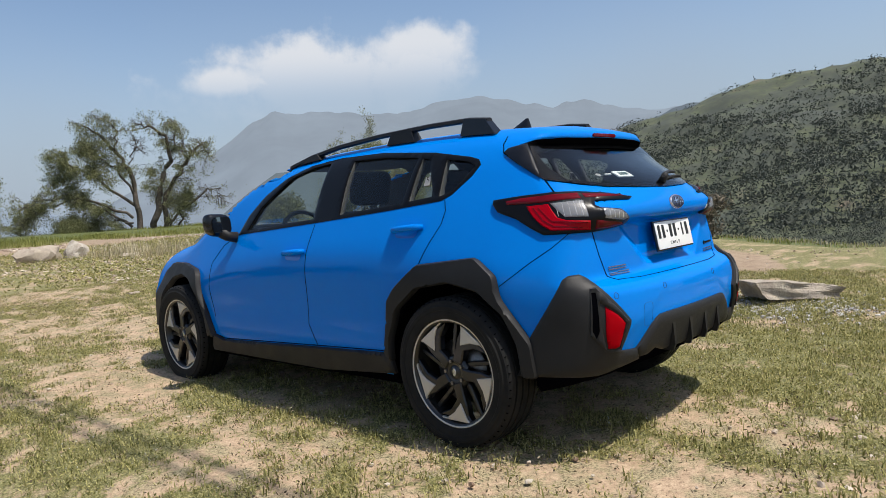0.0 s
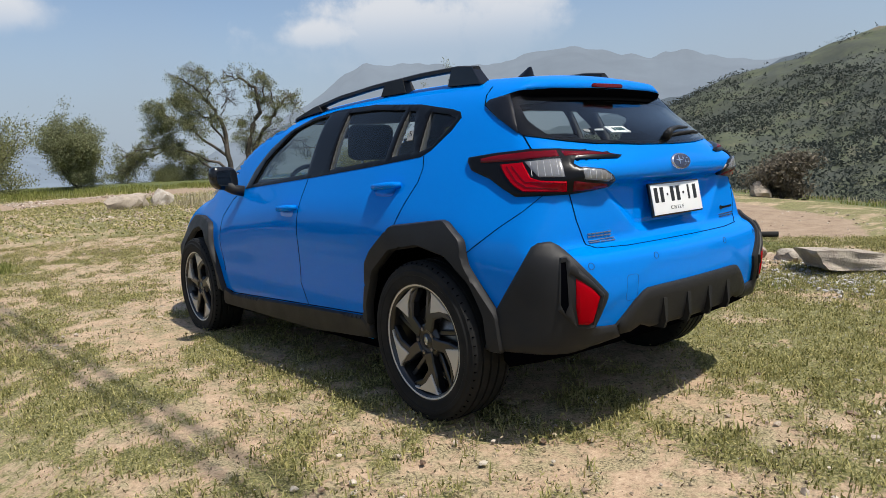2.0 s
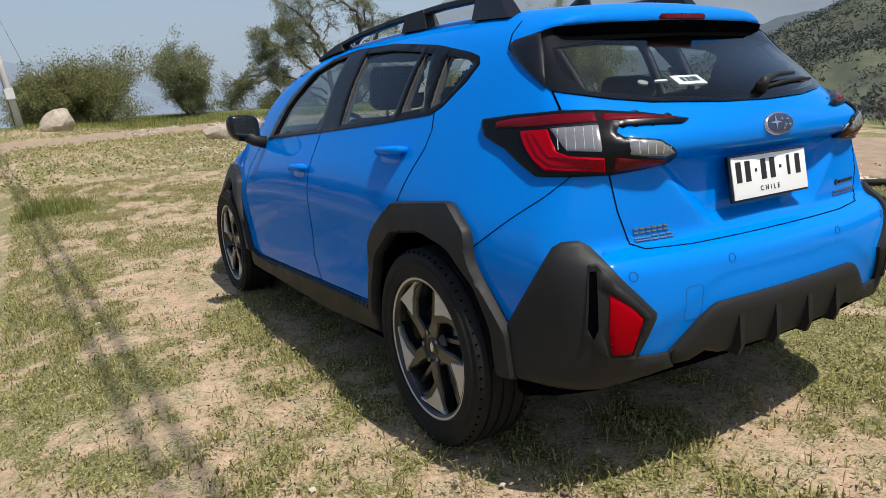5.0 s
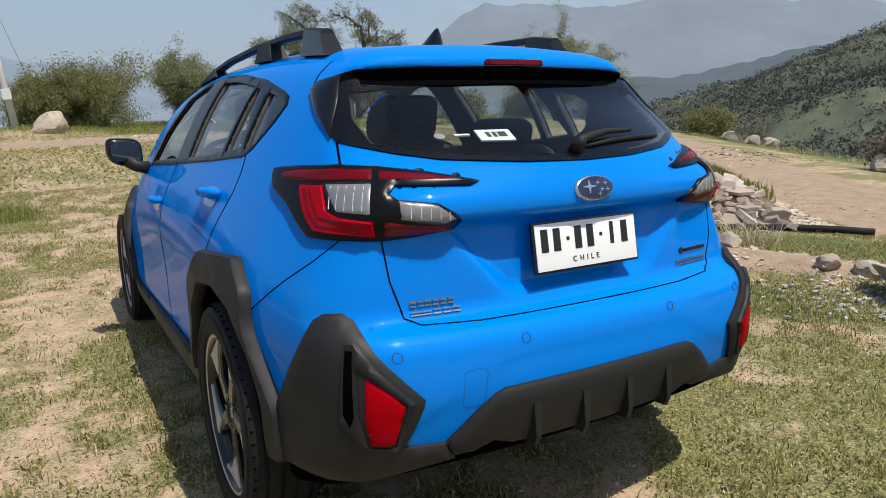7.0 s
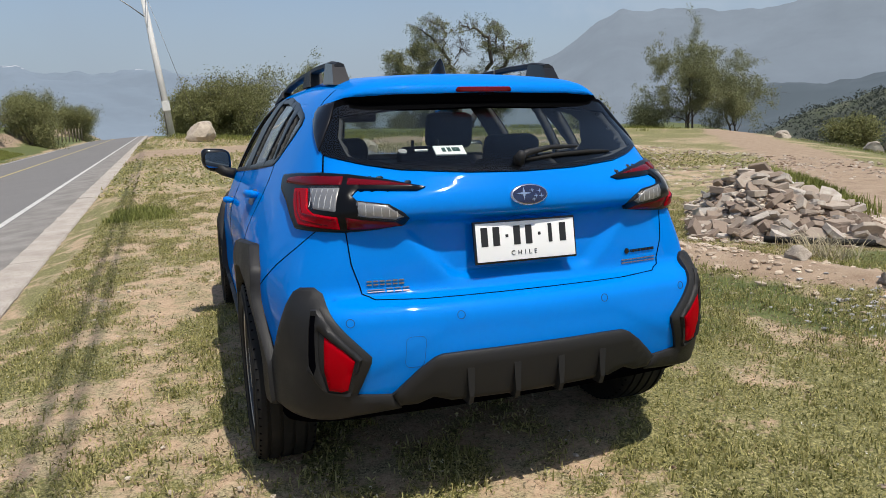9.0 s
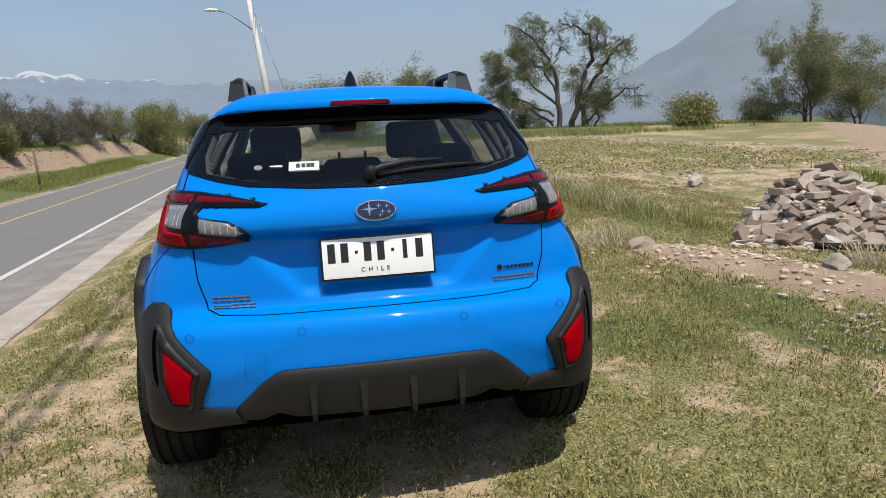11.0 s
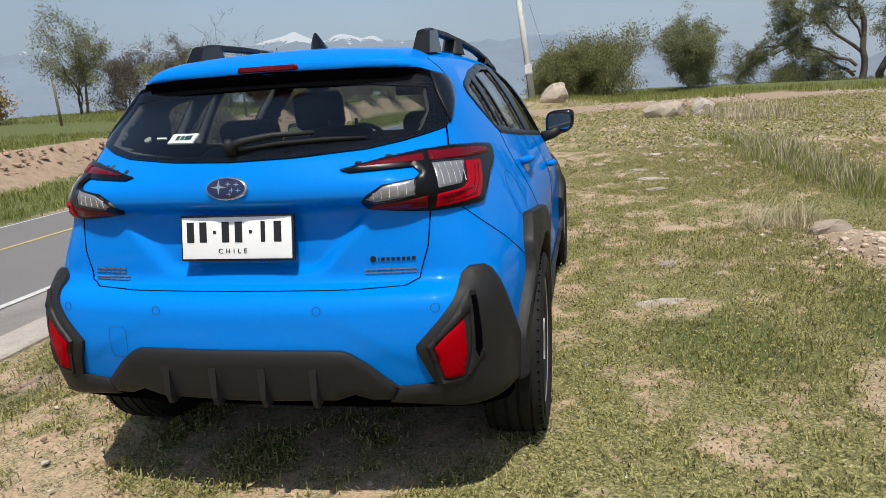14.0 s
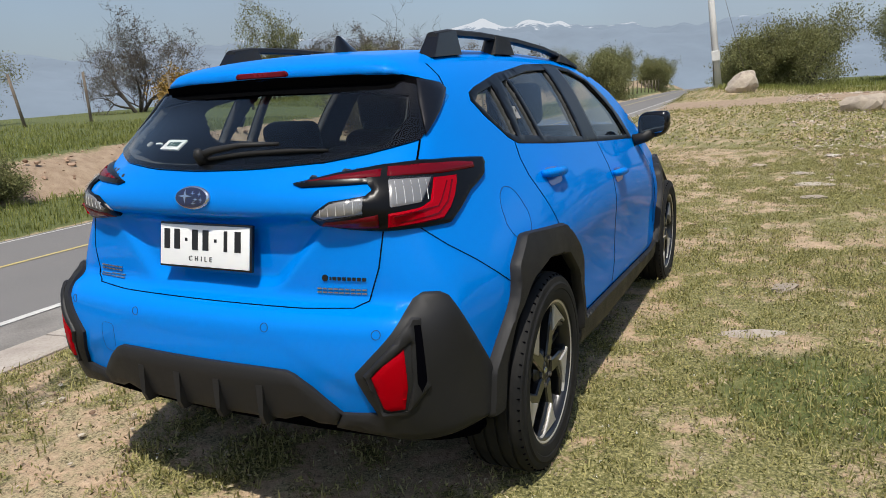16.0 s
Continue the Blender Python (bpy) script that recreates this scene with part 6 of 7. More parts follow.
_n.color(_n.mix(_n.ramp(_n.noise(9.0, 5.0, 0.7), (0.35, 0.0), (0.7, 0.8)), _n.ramp(_r, (0.0, (0.17, 0.12, 0.09)), (0.35, (0.30, 0.235, 0.18)), (0.75, (0.44, 0.38, 0.31)), (1.0, (0.58, 0.54, 0.48))), (0.27, 0.21, 0.16)))
_n.bump(_n.noise(45.0, 4.0, 0.7), 0.5, 0.01)


def stone_mesh(name, seed, size, rough=0.22, cuts=2, flat=0.0):
    """A weathered rock; flat cuts its top level."""
    r = np.random.default_rng(seed)
    bm = bmesh.new()
    bmesh.ops.create_icosphere(bm, subdivisions=cuts, radius=1.0)
    off = r.uniform(0, 50, 3)
    planes = [(Vector(r.normal(0, 1, 3)).normalized(), r.uniform(0.5, 0.85)) for _ in range(10)]
    for v in bm.verts:
        for d, h in planes:
            over = v.co.dot(d) - h
            if over > 0:
                v.co -= d * over * 0.9
        q = v.co * 1.7 + Vector(off)
        v.co *= 1 + rough * noise.noise(q) + rough * 0.6 * noise.noise(q * 2.7) + rough * 0.35 * noise.noise(q * 7.0)
        if flat and v.co.z > flat:
            v.co.z = flat + (v.co.z - flat) * 0.12
        v.co = Vector((v.co.x * size[0], v.co.y * size[1], v.co.z * size[2]))
    me = bpy.data.meshes.new(name)
    bm.to_mesh(me)
    bm.free()
    me.polygons.foreach_set("use_smooth", [True] * len(me.polygons))
    me.set_sharp_from_angle(angle=radians(28))
    return me


def rock(name, x, y, size, seed, label, turn=0.0, sink=0.3, mat=STONE, flat=0.0, tilt=(0, 0), cuts=3, group=""):
    me = stone_mesh(name, seed, size, 0.22, cuts, flat)
    me.materials.append(mat)
    ob = tagged(new(name, me), label, "rock", group)
    ob.matrix_basis = pose(x, y, float(height(x, y)) + size[2] * (1 - 2 * sink) * 0.75, tilt[0], tilt[1], turn)
    return ob


rock("rock", 3.45, 20.6, (0.68, 0.5, 0.40), 3, "pale jagged limestone rock on the grass", 15, 0.2, group="rocks on the lawn")
rock("rock", 4.65, 21.0, (0.42, 0.40, 0.42), 8, "pale upright limestone rock on the grass", 40, 0.2, group="rocks on the lawn")
rock("rock", 5.2, 18.4, (0.45, 0.2, 0.12), 15, "flat pale rock lying in straw", 20, 0.3, group="rocks on the lawn")
rock("boulder", -0.45, 36.0, (0.85, 0.7, 0.75), 21, "big pale rounded boulder beside the lamp post", 20, 0.15)
bm = bmesh.new()
bmesh.ops.create_cube(bm, size=1.0)
bmesh.ops.subdivide_edges(bm, edges=bm.edges[:], cuts=7, use_grid_fill=True)
for v in bm.verts:
    q = v.co.copy()
    w = Vector((q.x * 0.82, q.y * (0.40 - 0.12 * q.x), q.z * 0.15))
    w.y += 0.05 * noise.noise(Vector((q.x * 3, q.z * 2, 4)))
    w.x += 0.06 * noise.noise(Vector((q.y * 3, q.z * 2, 9))) - 0.12 * q.z * (q.x < -0.3)
    w.z += 0.022 * noise.noise(w * 4.0) + 0.012 * noise.noise(w * 13.0) - 0.05 * max(q.x, 0) * (q.z > 0)
    v.co = w
me = bpy.data.meshes.new("stone_slab")
bm.to_mesh(me)
bm.free()
me.materials.append(STONE)
ob = tagged(new("stone_slab", me), "long flat slab of pale stone lying on the grass", "rock")
ob.matrix_basis = pose(3.74, -0.04, float(height(3.74, -0.04)) + 0.095, -3, 5, -42)
rock("rock", 3.72, 0.82, (0.15, 0.10, 0.09), 29, "small reddish rock beside a slab", 30, 0.3)
rock("rock", 3.84, 0.60, (0.14, 0.11, 0.10), 30, "small reddish rock beside a slab", 75, 0.3)
rock("rock", 13.0, 5.4, (0.40, 0.32, 0.24), 33, "pale rock at the edge of the slope", 10, 0.2)
rock("flat_stone", 1.45, 1.62, (0.21, 0.065, 0.035), 35, "thin pale stone lying in the grass", 18, 0.35)
rock("flat_stone", 1.62, 2.55, (0.14, 0.09, 0.03), 36, "thin pale stone lying in the grass", 70, 0.4)
for k, (x, y, a) in enumerate(((1.85, 6.0, 0.20), (1.9, 6.9, 0.24), (1.75, 7.8, 0.18), (1.25, 8.6, 0.16), (2.2, 9.8, 0.2))):
    rock("flat_stone", x, y, (a, a * 0.6, 0.035), 90 + k, "thin pale stone lying in the grass", 13 * k, 0.4)
rock("rock", 2.95, 3.42, (0.19, 0.11, 0.07), 44, "brown rock on a low heap of earth", 25, 0.25)
rock("rock", 3.75, 1.72, (0.13, 0.10, 0.08), 45, "brown rock on a low heap of earth", 65, 0.2)
rock("rock", 6.4, 8.3, (0.2, 0.14, 0.16), 46, "brown rock standing on stony ground", 65, 0.2)
for k, (x, y) in enumerate(((21.5, 14.5), (22.3, 14.4), (23.5, 17.0), (32.0, 30.0), (29.0, 27.0))):
    rock("rock", x, y, (0.45, 0.35, 0.28), 120 + k, "pale rock at the edge of the slope", 31 * k, 0.25)

# heap of broken concrete
rng = np.random.default_rng(8)
heap_root = tagged(new("rubble_heap"), "heap of broken concrete slabs and stones", "rubble")
heap_root.matrix_basis = pose(5.8, 3.6, 0)
shapes = []
for k in range(9):
    r = np.random.default_rng(200 + k)
    w, l, t = r.uniform(0.11, 0.20), r.uniform(0.15, 0.30), r.uniform(0.035, 0.07)
    bm = bmesh.new()
    n = int(r.integers(5, 8))
    ring = [(w * math.cos(a) * r.uniform(0.75, 1.15), l * math.sin(a) * r.uniform(0.75, 1.15)) for a in np.linspace(0, 2 * math.pi, n, endpoint=False)]
    lo = [bm.verts.new((a * 0.96, b * 0.96, -t)) for a, b in ring]
    hi = [bm.verts.new((a + r.normal(0, 0.01), b + r.normal(0, 0.01), t + r.normal(0, 0.008))) for a, b in ring]
    bm.faces.new(lo[::-1])
    bm.faces.new(hi)
    for i in range(n):
        bm.faces.new((lo[i], lo[(i + 1) % n], hi[(i + 1) % n], hi[i]))
    bmesh.ops.bevel(bm, geom=bm.edges[:], offset=0.007, segments=1, affect="EDGES")
    me = bpy.data.meshes.new("broken_slab")
    bm.to_mesh(me)
    bm.free()
    me.materials.append(CONCRETE)
    shapes.append(me)
for k in range(290):
    s, t = rng.uniform(0.05, 1.9), abs(rng.normal(0, 1.1)) - 0.05
    if t > 2.6:
        t = rng.uniform(0, 1.5)
    x, y = on_heap(s, t)
    ob = new("broken_slab", shapes[int(rng.integers(0, len(shapes)))])
    ob.parent = heap_root
    q = rng.uniform(0.4, 0.85) if k % 3 else rng.uniform(0.2, 0.4)
    ob.matrix_basis = Matrix.Translation((x - 5.8, y - 3.6, float(height(x, y)) + 0.03 * q + abs(rng.normal(0, 0.03)))) @ pose(0, 0, 0, rng.normal(0, 20), rng.normal(0, 20), rng.uniform(0, 360)) @ Matrix.Diagonal((q, q, q * 0.72, 1))


def scatter_stones(name, places, sizes, mat, label, seed, squash=0.6):
    """Many small stones as one."""
    r = np.random.default_rng(seed)
    bm = bmesh.new()
    bmesh.ops.create_icosphere(bm, subdivisions=1, radius=1.0)
    v0 = np.array([tuple(v.co) for v in bm.verts])
    f0 = np.array([[v.index for v in f.verts] for f in bm.faces])
    bm.free()
    n = len(places)
    v = v0[None] * (1 + r.normal(0, 0.2, (n, len(v0), 1))) * np.asarray(sizes)[:, None, None] * np.stack([r.uniform(0.7, 1.4, n), r.uniform(0.7, 1.4, n), np.full(n, squash)], 1)[:, None]
    a = r.uniform(0, 2 * math.pi, n)
    c, s = np.cos(a)[:, None], np.sin(a)[:, None]
    v = np.stack([v[..., 0] * c - v[..., 1] * s, v[..., 0] * s + v[..., 1] * c, v[..., 2]], -1) + np.asarray(places)[:, None]
    f = (f0[None] + (np.arange(n) * len(v0))[:, None, None]).reshape(-1, 3)
    return tagged(mesh_object(name, v.reshape(-1, 3), f, mat, None, "", False), label, "stones", "", "stuff")


EARTH = leaf_material("earth_clods", (0.36, 0.27, 0.19), (0.58, 0.48, 0.37))
PEBBLE = leaf_material("pebbles", (0.19, 0.12, 0.08), (0.56, 0.49, 0.40))
rng = np.random.default_rng(21)


def on_ground(x, y, up=0.0):
    return np.stack([x, y, height(x, y) + up], 1)


s, t = rng.uniform(0.0, 2.3, 3400), rng.uniform(-0.2, 3.0, 3400)
scatter_stones("rubble_bits", on_ground(*on_heap(s, t), 0.015), rng.uniform(0.012, 0.045, 3400), PEBBLE, "small broken stones of a rubble heap", 1)
s, t = rng.uniform(0.7, 1.7, 420), rng.normal(2.3, 0.2, 420)
scatter_stones("white_gravel", on_ground(*on_heap(s, t), 0.05), rng.uniform(0.02, 0.06, 420), leaf_material("white_stone", (0.5, 0.48, 0.45), (0.8, 0.79, 0.77)), "whitish gravel on top of a rubble heap", 2)
t, s = rng.uniform(-1.8, 1.8, 1700), rng.normal(0, 0.32, 1700)
scatter_stones("earth_heap_stones", on_ground(3.45 + 0.954 * s - 0.30 * t, 2.0 + 0.30 * s + 0.954 * t, -0.002), 0.004 + 0.034 * rng.random(1700) ** 8, EARTH, "stones on a low heap of earth", 3)
x, y = rng.uniform(-2.2, 9, 5200), rng.uniform(-2.5, 22, 5200)
keep = np.array([rnd(a, b, 0.35, 12) + 0.35 * (a > 2.2) * (b > 2) + 0.25 * rnd(a, b, 1.7, 1) > 0.02 for a, b in zip(x, y)])
scatter_stones("pebbles", on_ground(x[keep], y[keep], 0.002), rng.uniform(0.004, 0.018, keep.sum()) * (1 + 0.05 * np.maximum(y[keep], 0)), PEBBLE, "small stones strewn over the lawn", 4)
x, y = rng.uniform(1.5, 15.0, 6000), rng.uniform(7.0, 34.0, 6000)
keep = np.array([rnd(a, b, 0.25, 12) > -0.12 for a, b in zip(x, y)])
scatter_stones("lawn_stones", on_ground(x[keep], y[keep], 0.004), rng.uniform(0.012, 0.045, keep.sum()) * (1 + 0.02 * y[keep]), PEBBLE, "stones strewn over the far lawn", 14)
x, y = rng.normal(3.35, 0.35, 700), rng.normal(-0.15, 0.45, 700)
scatter_stones("grey_gravel", on_ground(x, y, 0.003), rng.uniform(0.008, 0.022, 700), leaf_material("grey_stone", (0.25, 0.24, 0.23), (0.55, 0.54, 0.52)), "grey gravel beside a stone slab", 6)
t, s = rng.uniform(-8, 40, 1800), rng.normal(0, 0.4, 1800)
scatter_stones("bank_stones", on_ground(-11.75 + s - 0.041 * t, t, 0.0), 0.015 + 0.075 * rng.random(1800) ** 3, leaf_material("bank_stone", (0.22, 0.135, 0.085), (0.42, 0.29, 0.20)), "reddish stones in the cut of the road bank", 7)

# black pipe along the heap
pts = [(4.35, 2.72), (4.75, 2.42), (5.2, 2.08), (5.45, 1.78), (5.6, 1.5)]
v, f = tube([(x, y, float(height(x, y)) + 0.055) for x, y in pts], [0.035] * 5, 10)
tagged(mesh_object("pipe", v, f, RUBBER), "black plastic pipe lying along the rubble", "pipe")


def blades(name, x, y, low, high, mat, label, seed, width=0.006, bend=0.35, per=5, spread=0.03):
    """Grass: bent pointed blades in tufts."""
    r = np.random.default_rng(seed)
    n = len(x) * per
    bx, by = np.repeat(x, per) + r.normal(0, spread, n), np.repeat(y, per) + r.normal(0, spread, n)
    bz = height(bx, by) - 0.005
    h = r.uniform(low, high, n)
    a = r.uniform(0, 2 * math.pi, n)
    d = np.stack([np.cos(a), np.sin(a)], 1) * (h * bend * r.uniform(0.2, 1.3, n))[:, None]
    w = np.stack([-np.sin(a), np.cos(a)], 1) * width * r.uniform(0.6, 1.4, (n, 1))
    base = np.stack([bx, by], 1)
    rows = [np.c_[base - w, bz], np.c_[base + w, bz], np.c_[base + d * 0.4 + w * 0.8, bz + h * 0.6], np.c_[base + d * 0.4 - w * 0.8, bz + h * 0.6], np.c_[base + d, bz + h]]
    v = np.stack(rows, 1).reshape(-1, 3)
    k = (np.arange(n) * 5)[:, None]
    f = np.concatenate([k + np.array([q]) for q in ((0, 1, 2), (0, 2, 3), (3, 2, 4))])
    return tagged(mesh_object(name, v, f, mat, None, "", False), label, "grass", "", "stuff")


# low weeds on the lawn
WEED = leaf_material("weed_leaf", (0.120, 0.125, 0.030), (0.52, 0.465, 0.20), 0.35)
WEED_DRY = leaf_material("dry_weed", (0.09, 0.062, 0.038), (0.44, 0.37, 0.23))
rng = np.random.default_rng(31)
x, y = rng.uniform(-2.25, 6.0, 100000), rng.uniform(-2.6, 11.0, 100000) ** 1
c = np.array([cover(a, b) for a, b in zip(x, y)])
bare = track(x, y)
ok = (c + rng.normal(0, 0.07, len(x)) > 0.54) & (bare < 0.5) & (x + 0.041 * y > -2.3)
wx, wy = x[ok], y[ok]
pts = on_ground(wx, wy, 0.010)
v, f = leaf_cloud(pts, 7, 0.017, 0.0080, rng)
v[:, 2] = np.maximum(v[:, 2], np.repeat(np.repeat(pts[:, 2], 7), 4) - 0.012)
tagged(mesh_object("low_weeds", v, f, WEED, None, "", False), "low green weeds in patches on the soil", "weeds", "", "stuff")
ok = (np.abs(c + rng.normal(0, 0.10, len(x)) - 0.50) < 0.07) & (bare < 0.6) & (x + 0.041 * y > -2.3)
pts = on_ground(x[ok], y[ok], 0.008)
v, f = leaf_cloud(pts, 4, 0.022, 0.008, rng)
tagged(mesh_object("dry_weeds", v, f, WEED_DRY, None, "", False), "withered straw-coloured weeds on the soil", "weeds", "", "stuff")
blades("lawn_grass", wx[::2], wy[::2], 0.015, 0.05, WEED, "short sparse grass on the lawn", 2, 0.0028, 0.7, 5, 0.03)

# tiny white flowers among the weeds
pick = rng.permutation(len(wx))[:2600]
pts = on_ground(wx[pick], wy[pick], 0.022)
v, f = leaf_cloud(pts, 3, 0.003, 0.0042, rng)
tagged(mesh_object("white_flowers", v, f, leaf_material("petal", (0.55, 0.53, 0.48), (0.80, 0.79, 0.76), 0.3), None, "", False), "tiny white flowers among the weeds", "flowers", "", "stuff")

# coarser weeds farther off
x, y = rng.uniform(-3.8, 13.0, 42000), rng.uniform(11.0, 40.0, 42000)
c = np.array([cover(a * 0.6, b * 0.6) for a, b in zip(x, y)])
ok = (c + rng.normal(0, 0.07, len(x)) > 0.50) & (track(x, y) < 0.45) & (x + 0.041 * y > -2.2)
pts = on_ground(x[ok], y[ok], 0.015)
v, f = leaf_cloud(pts, 4, 0.06, 0.030, rng)
v[:, 2] = np.maximum(v[:, 2], np.repeat(np.repeat(pts[:, 2], 4), 4) - 0.012)
tagged(mesh_object("lawn_weeds", v, f, WEED, None, "", False), "low green weeds over the far lawn", "weeds", "", "stuff")

# taller grass
def grown(n, x0, x1, y0, y1, least, seed):
    r = np.random.default_rng(seed)
    x, y = r.uniform(x0, x1, n), r.uniform(y0, y1, n)
    l = lush(x, y) + np.array([0.45 * rnd(a, b, 1.6, 4) for a, b in zip(x, y)])
    k = (l > least) & (track(x, y) < 0.7)
    return x[k], y[k]


x, y = grown(11000, 1.0, 6.5, -0.6, 14, 0.5, 41)
k = (y > 3.2) & (x > 2.9)
blades("green_grass", x[k], y[k], 0.04, 0.17, GRASS, "fresh green grass among the stones", 3, 0.003, 0.5, 6, 0.05)
blades("short_grass", x[~k], y[~k], 0.015, 0.055, GRASS, "short fresh green grass on the lawn", 13, 0.0028, 0.5, 6, 0.05)
x, y = grown(1500, 3.0, 6.0, 3.2, 14, 0.60, 42)
blades("straw_grass", x, y, 0.08, 0.32, STRAW, "tall pale dry grass stalks", 4, 0.0028, 0.9, 5, 0.07)
x, y = grown(1200, -2.2, -1.1, 6.5, 9.6, 0.45, 43)
blades("green_grass", x, y, 0.05, 0.13, GRASS, "green grass tuft on the verge", 5, 0.004, 0.45, 6, 0.05)
x, y = grown(9000, 6.5, 30, -3, 26, 0.6, 44)
blades("slope_grass", x, y, 0.03, 0.11, GRASS, "long grass along the edge of the slope", 6, 0.008, 0.5, 6, 0.10)
x, y = grown(6000, 7.5, 32, -3, 28, 0.66, 45)
blades("slope_straw", x, y, 0.05, 0.15, STRAW, "dry straw along the edge of the slope", 7, 0.006, 0.5, 6, 0.12)
r = np.random.default_rng(46)
y = r.uniform(-6, 50, 26000)
u = -9.25 - np.abs(r.normal(0, 6.0, 26000))
k = track(u - 0.041 * y, y) < 0.4
blades("bank_grass", (u - 0.041 * y)[k], y[k], 0.05, 0.17, GRASS, "long green grass on the road bank", 8, 0.007, 0.5, 5, 0.12)
r = np.random.default_rng(47)
x, y = r.uniform(-2.0, 30, 7000), r.uniform(34, 58, 7000)
k = np.array([rnd(a, b, 0.35, 17) + 0.5 * rnd(a, b, 1.3, 19) > -0.05 for a, b in zip(x, y)])
blades("far_grass", x[k], y[k], 0.08, 0.34, GRASS, "green grass at the far edge of the lawn", 9, 0.012, 0.4, 6, 0.2)
r = np.random.default_rng(48)
a, q = r.uniform(0, 2 * math.pi, 700), np.abs(r.normal(0, 0.5, 700))
blades("heap_grass", 6.55 + 0.6 * q * np.cos(a), 4.1 + 0.6 * q * np.sin(a), 0.08, 0.26, GRASS, "tall green grass on a rubble heap", 10, 0.007, 0.35, 7, 0.07)
x, y = r.uniform(4.6, 6.4, 90), r.uniform(16.5, 20.0, 90)
blades("straw_grass", x, y, 0.2, 0.6, STRAW, "pale dry stalks beside the rocks", 11, 0.008, 0.6, 6, 0.15)
x, y = np.r_[r.normal(2.75, 0.2, 50), r.normal(4.35, 0.13, 40)], np.r_[r.normal(3.9, 0.18, 50), r.normal(2.0, 0.13, 40)]
blades("straw_grass", x, y, 0.05, 0.26, STRAW, "tangle of pale dry twigs", 12, 0.003, 1.6, 7, 0.06)

# kerb-like pole, lamp, cables
POLE = mottled("pale_concrete", (0.66, 0.65, 0.62), (0.54, 0.53, 0.50), 3.0, 0.85, 30.0, 0.2)
WOOD = mottled("grey_wood", (0.11, 0.085, 0.06), (0.22, 0.18, 0.14), 4.0, 0.95, 40.0, 0.5)
CABLE = material("cable", (0.02, 0.02, 0.022), 0.6)
LEANING = -0.112


def street_lamp(y0, x0):
    z0 = float(height(x0, y0)) - 0.1
    pole = tagged(new("street_lamp"), "leaning pale concrete lamp post with a meter box", "street lamp")
    pole.matrix_basis = pose(x0, y0, z0)
    v, f = tube([(0, 0, 0), (LEANING * 4, 0, 4), (LEANING * 9.2, 0, 9.2)], (0.21, 0.18, 0.13), 12)
    mesh_object("post", v, f, POLE, pole)
    v, f = tube([(LEANING * 2, -0.13, 0.3), (LEANING * 6, -0.11, 6.0), (LEANING * 8.6, -0.1, 8.6)], (0.03, 0.03, 0.03), 6)
    mesh_object("conduit", v, f, STEEL, pole)
    part("meter_box", block((0.42, 0.25, 0.55), (LEANING * 1.7, -0.17, 1.9), (0, -6.4, 0), 0.03), POLE, pole, "pale meter box")
    v, f = tube([(LEANING * 6.6, -0.05, 6.7), (-1.6, -0.1, 7.35), (-2.2, -0.12, 7.75), (-2.75, -0.14, 7.9)], (0.035, 0.03, 0.028, 0.028), 8)
    mesh_object("lamp_arm", v, f, STEEL, pole)
    bm = bmesh.new()
    bmesh.ops.create_uvsphere(bm, u_segments=14, v_segments=8, radius=1.0, matrix=pose(-3.1, -0.15, 7.93) @ Matrix.Diagonal((0.42, 0.17, 0.10, 1)))
    part("lamp_head", bm, WHITE, pole, "white lamp head", True)
    part("cross_arm", block((1.3, 0.09, 0.10), (LEANING * 9.0, 0, 8.95), (0, -6.4, 0), 0.01), WOOD, pole)
    for dx in (-0.5, 0.0, 0.5):
        bm = bmesh.new()
        bmesh.ops.create_cone(bm, cap_ends=True, segments=10, radius1=0.04, radius2=0.03, depth=0.14, matrix=Matrix.Translation((LEANING * 9.0 + dx, 0, 9.07)))
        part("insulator", bm, WHITE, pole, "", True)
    v, f = tube([(LEANING * 8.8, 0, 8.8), (1.6, -0.6, 0.2)], (0.012, 0.012), 6)
    mesh_object("guy_wire", v, f, STEEL, pole)
    return pole


street_lamp(41.0, -2.05)
# unseen second post, added so that the cables end on something
street_lamp(-38.0, 1.7)
for dx, h in ((-0.06, 8.75), (0.06, 8.7)):
    a, b = Vector((-2.62 + dx, 41, float(height(-2.05, 41)) + h)), Vector((1.05 + dx, -38, float(height(1.7, -38)) + h))
    pts = [a.lerp(b, t) - Vector((0, 0, 4 * 0.55 * t * (1 - t))) for t in np.linspace(0, 1, 41)]
    v, f = tube(pts, [0.022] * 41, 6)
    tagged(mesh_object("overhead_cable", v, f, CABLE), "thick black overhead cable along the road", "cable", "overhead cables")

# fence posts across the road
for k, (az, r, h, lx, ly) in enumerate(((-56.2, 27, 1.75, 10, 4), (-52.0, 27.5, 1.7, 7, -3), (-46.2, 28.5, 1.5, 5, 3), (-27.6, 32, 1.7, -1, 2), (-25.9, 31.5, 1.5, 6, 2), (-22.3, 33, 1.5, 4, -3), (-40.5, 29.5, 1.5, 2, 2))):
    x, y = at_angle(az, r, 1.4, -2.3)
    z = float(height(x, y))
    v, f = tube([(0, 0, -0.2), (0.01, 0.0, h * 0.5), (0.0, 0.012, h)], (0.055, 0.05, 0.045), 7)
    ob = tagged(mesh_object("fence_post", v, f, WOOD), "weathered leaning wooden fence post in the grass", "fence post", "fence posts across the road")
    ob.matrix_basis = pose(x, y, z, ly, -lx, 0)
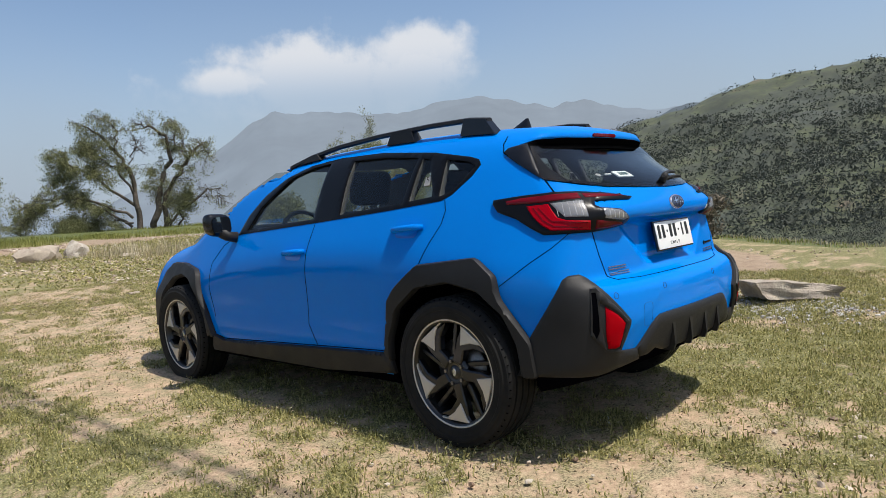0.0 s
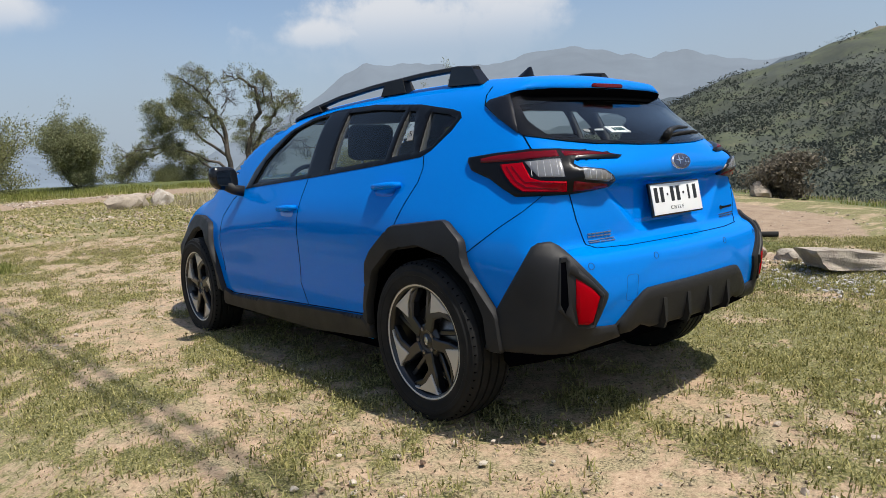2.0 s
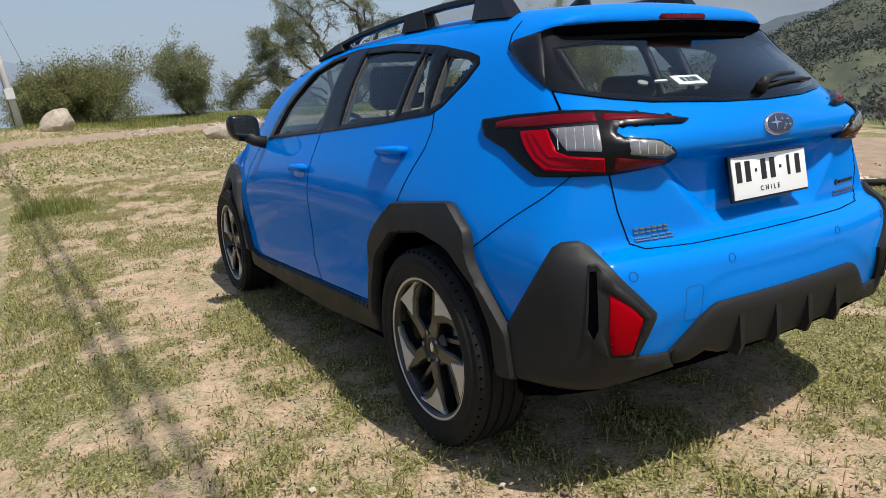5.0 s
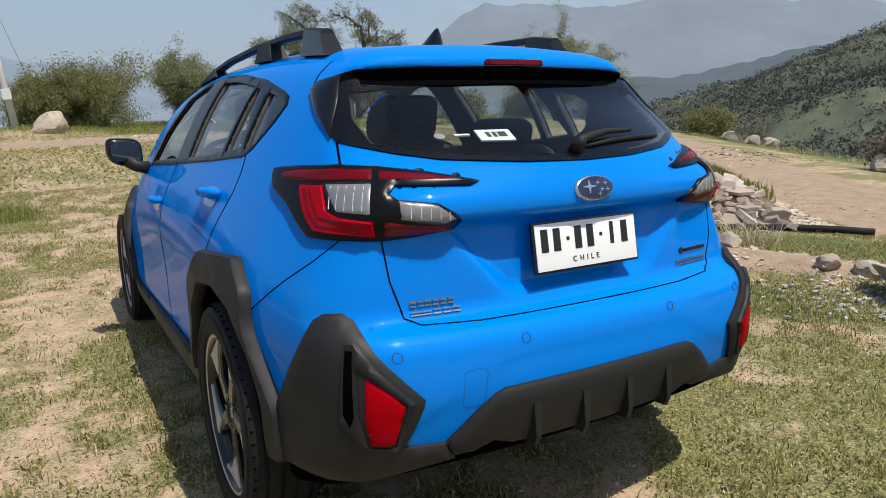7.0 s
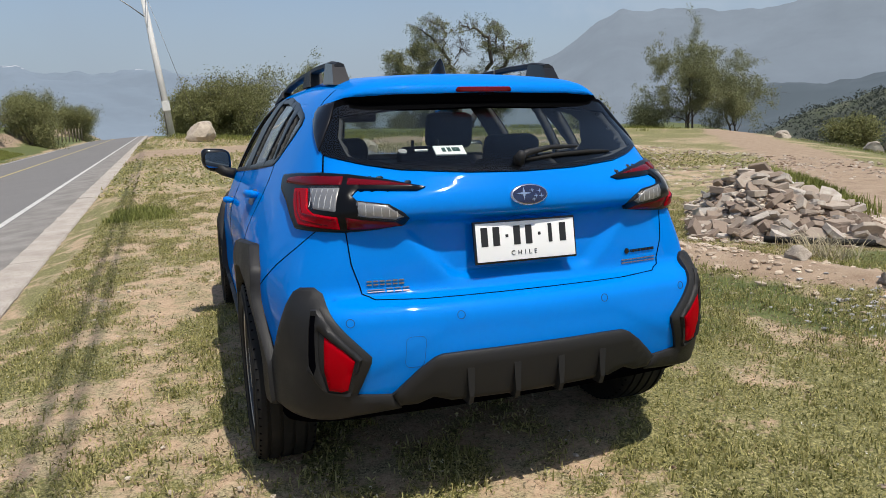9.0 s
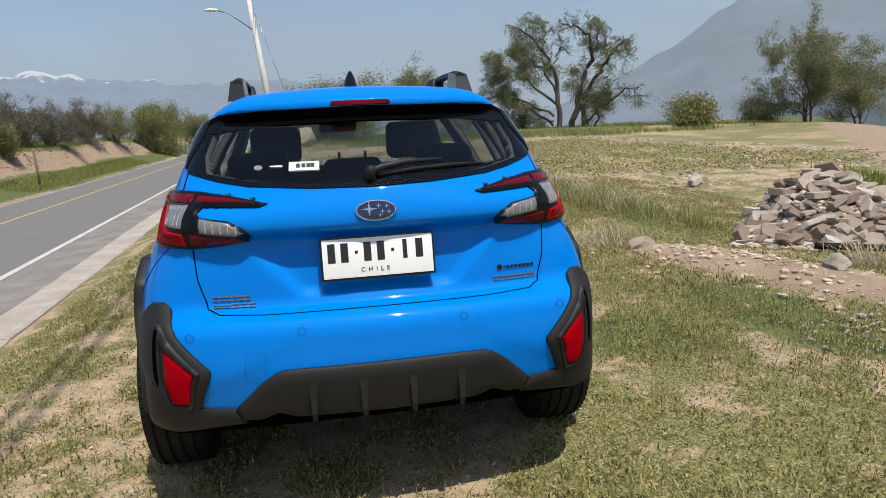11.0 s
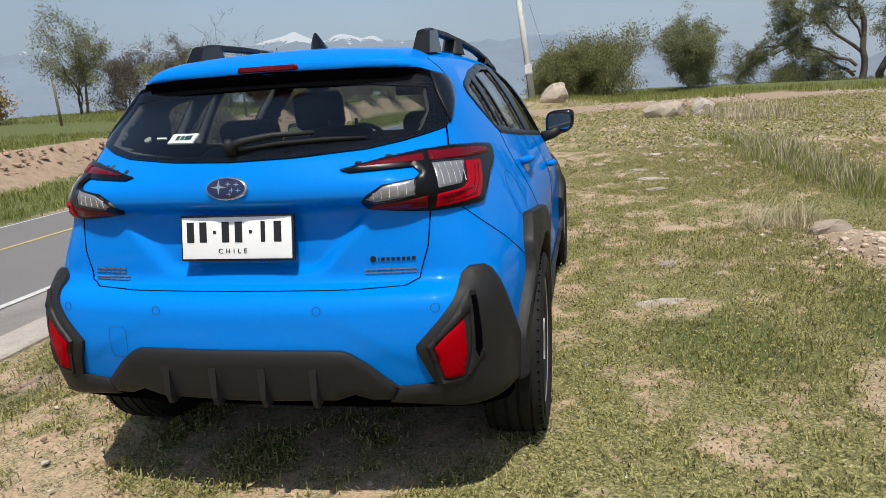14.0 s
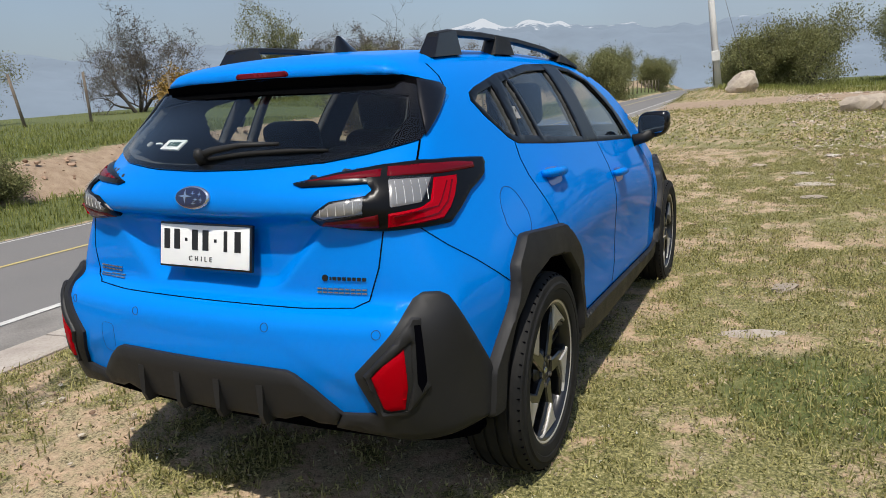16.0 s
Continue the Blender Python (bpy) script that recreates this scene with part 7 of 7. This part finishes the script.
for k in range(12):
    x, y = -13.0 - 0.02 * k, 66 + 2.4 * k
    v, f = tube([(0, 0, -0.2), (0.0, 0.0, 1.35)], (0.06, 0.05), 6)
    ob = tagged(mesh_object("fence_post", v, f, WOOD), "weathered wooden fence post on the bank", "fence post", "fence posts beside the road")
    ob.matrix_basis = pose(x, y, float(height(x, y)), 0, 2, 0)

# blocks of the kerb
KERB = material("kerb_concrete", (0.45, 0.40, 0.35), 0.93)
_n = Nodes(KERB)
_k = _n.mix(_n.ramp(_n.noise(2.4, 5.0, 0.7), (0.35, 0.0), (0.68, 1.0)), (0.46, 0.41, 0.355), (0.33, 0.285, 0.24))
_n.color(_n.mix(_n.ramp(_n.noise(60.0, 4.0, 0.75), (0.36, 0.55), (0.50, 0.0)), _k, (0.24, 0.20, 0.165)))
_n.bump(_n.noise(38.0, 5.0, 0.7), 0.6, 0.008)
kerb_shapes = []
for k in range(5):
    r = np.random.default_rng(300 + k)
    bm = bmesh.new()
    rows = []
    for y in np.linspace(-0.492, 0.492, 7):
        worn = [r.normal(0, 0.006) for _ in range(3)]
        rows.append([bm.verts.new(p) for p in ((-0.18, y, -0.14), (-0.172 + worn[0], y, -0.012), (-0.158 + worn[0], y, 0.002), (0.0, y, 0.004 + worn[1] * 0.4), (0.158 + worn[2], y, 0.001), (0.176 + worn[2], y, -0.014), (0.18, y, -0.14))])
    for p, q in zip(rows, rows[1:]):
        for i in range(6):
            bm.faces.new((p[i], p[i + 1], q[i + 1], q[i]))
    bm.faces.new(rows[0][::-1])
    bm.faces.new(rows[-1])
    bmesh.ops.recalc_face_normals(bm, faces=bm.faces[:])
    me = bpy.data.meshes.new("kerb_block")
    bm.to_mesh(me)
    bm.free()
    me.materials.append(KERB)
    kerb_shapes.append(me)
rng = np.random.default_rng(77)
for k in range(112):
    y = -12 + k * 1.0
    x = -2.53 - 0.041 * y
    ob = new("kerb_block", kerb_shapes[int(rng.integers(0, 5))])
    ob.parent = kerb
    ob.matrix_basis = pose(x, y, float(road_z(x, y)) + 0.018 + rng.normal(0, 0.003), 1.09, -2.0, 2.35 + rng.normal(0, 0.15))
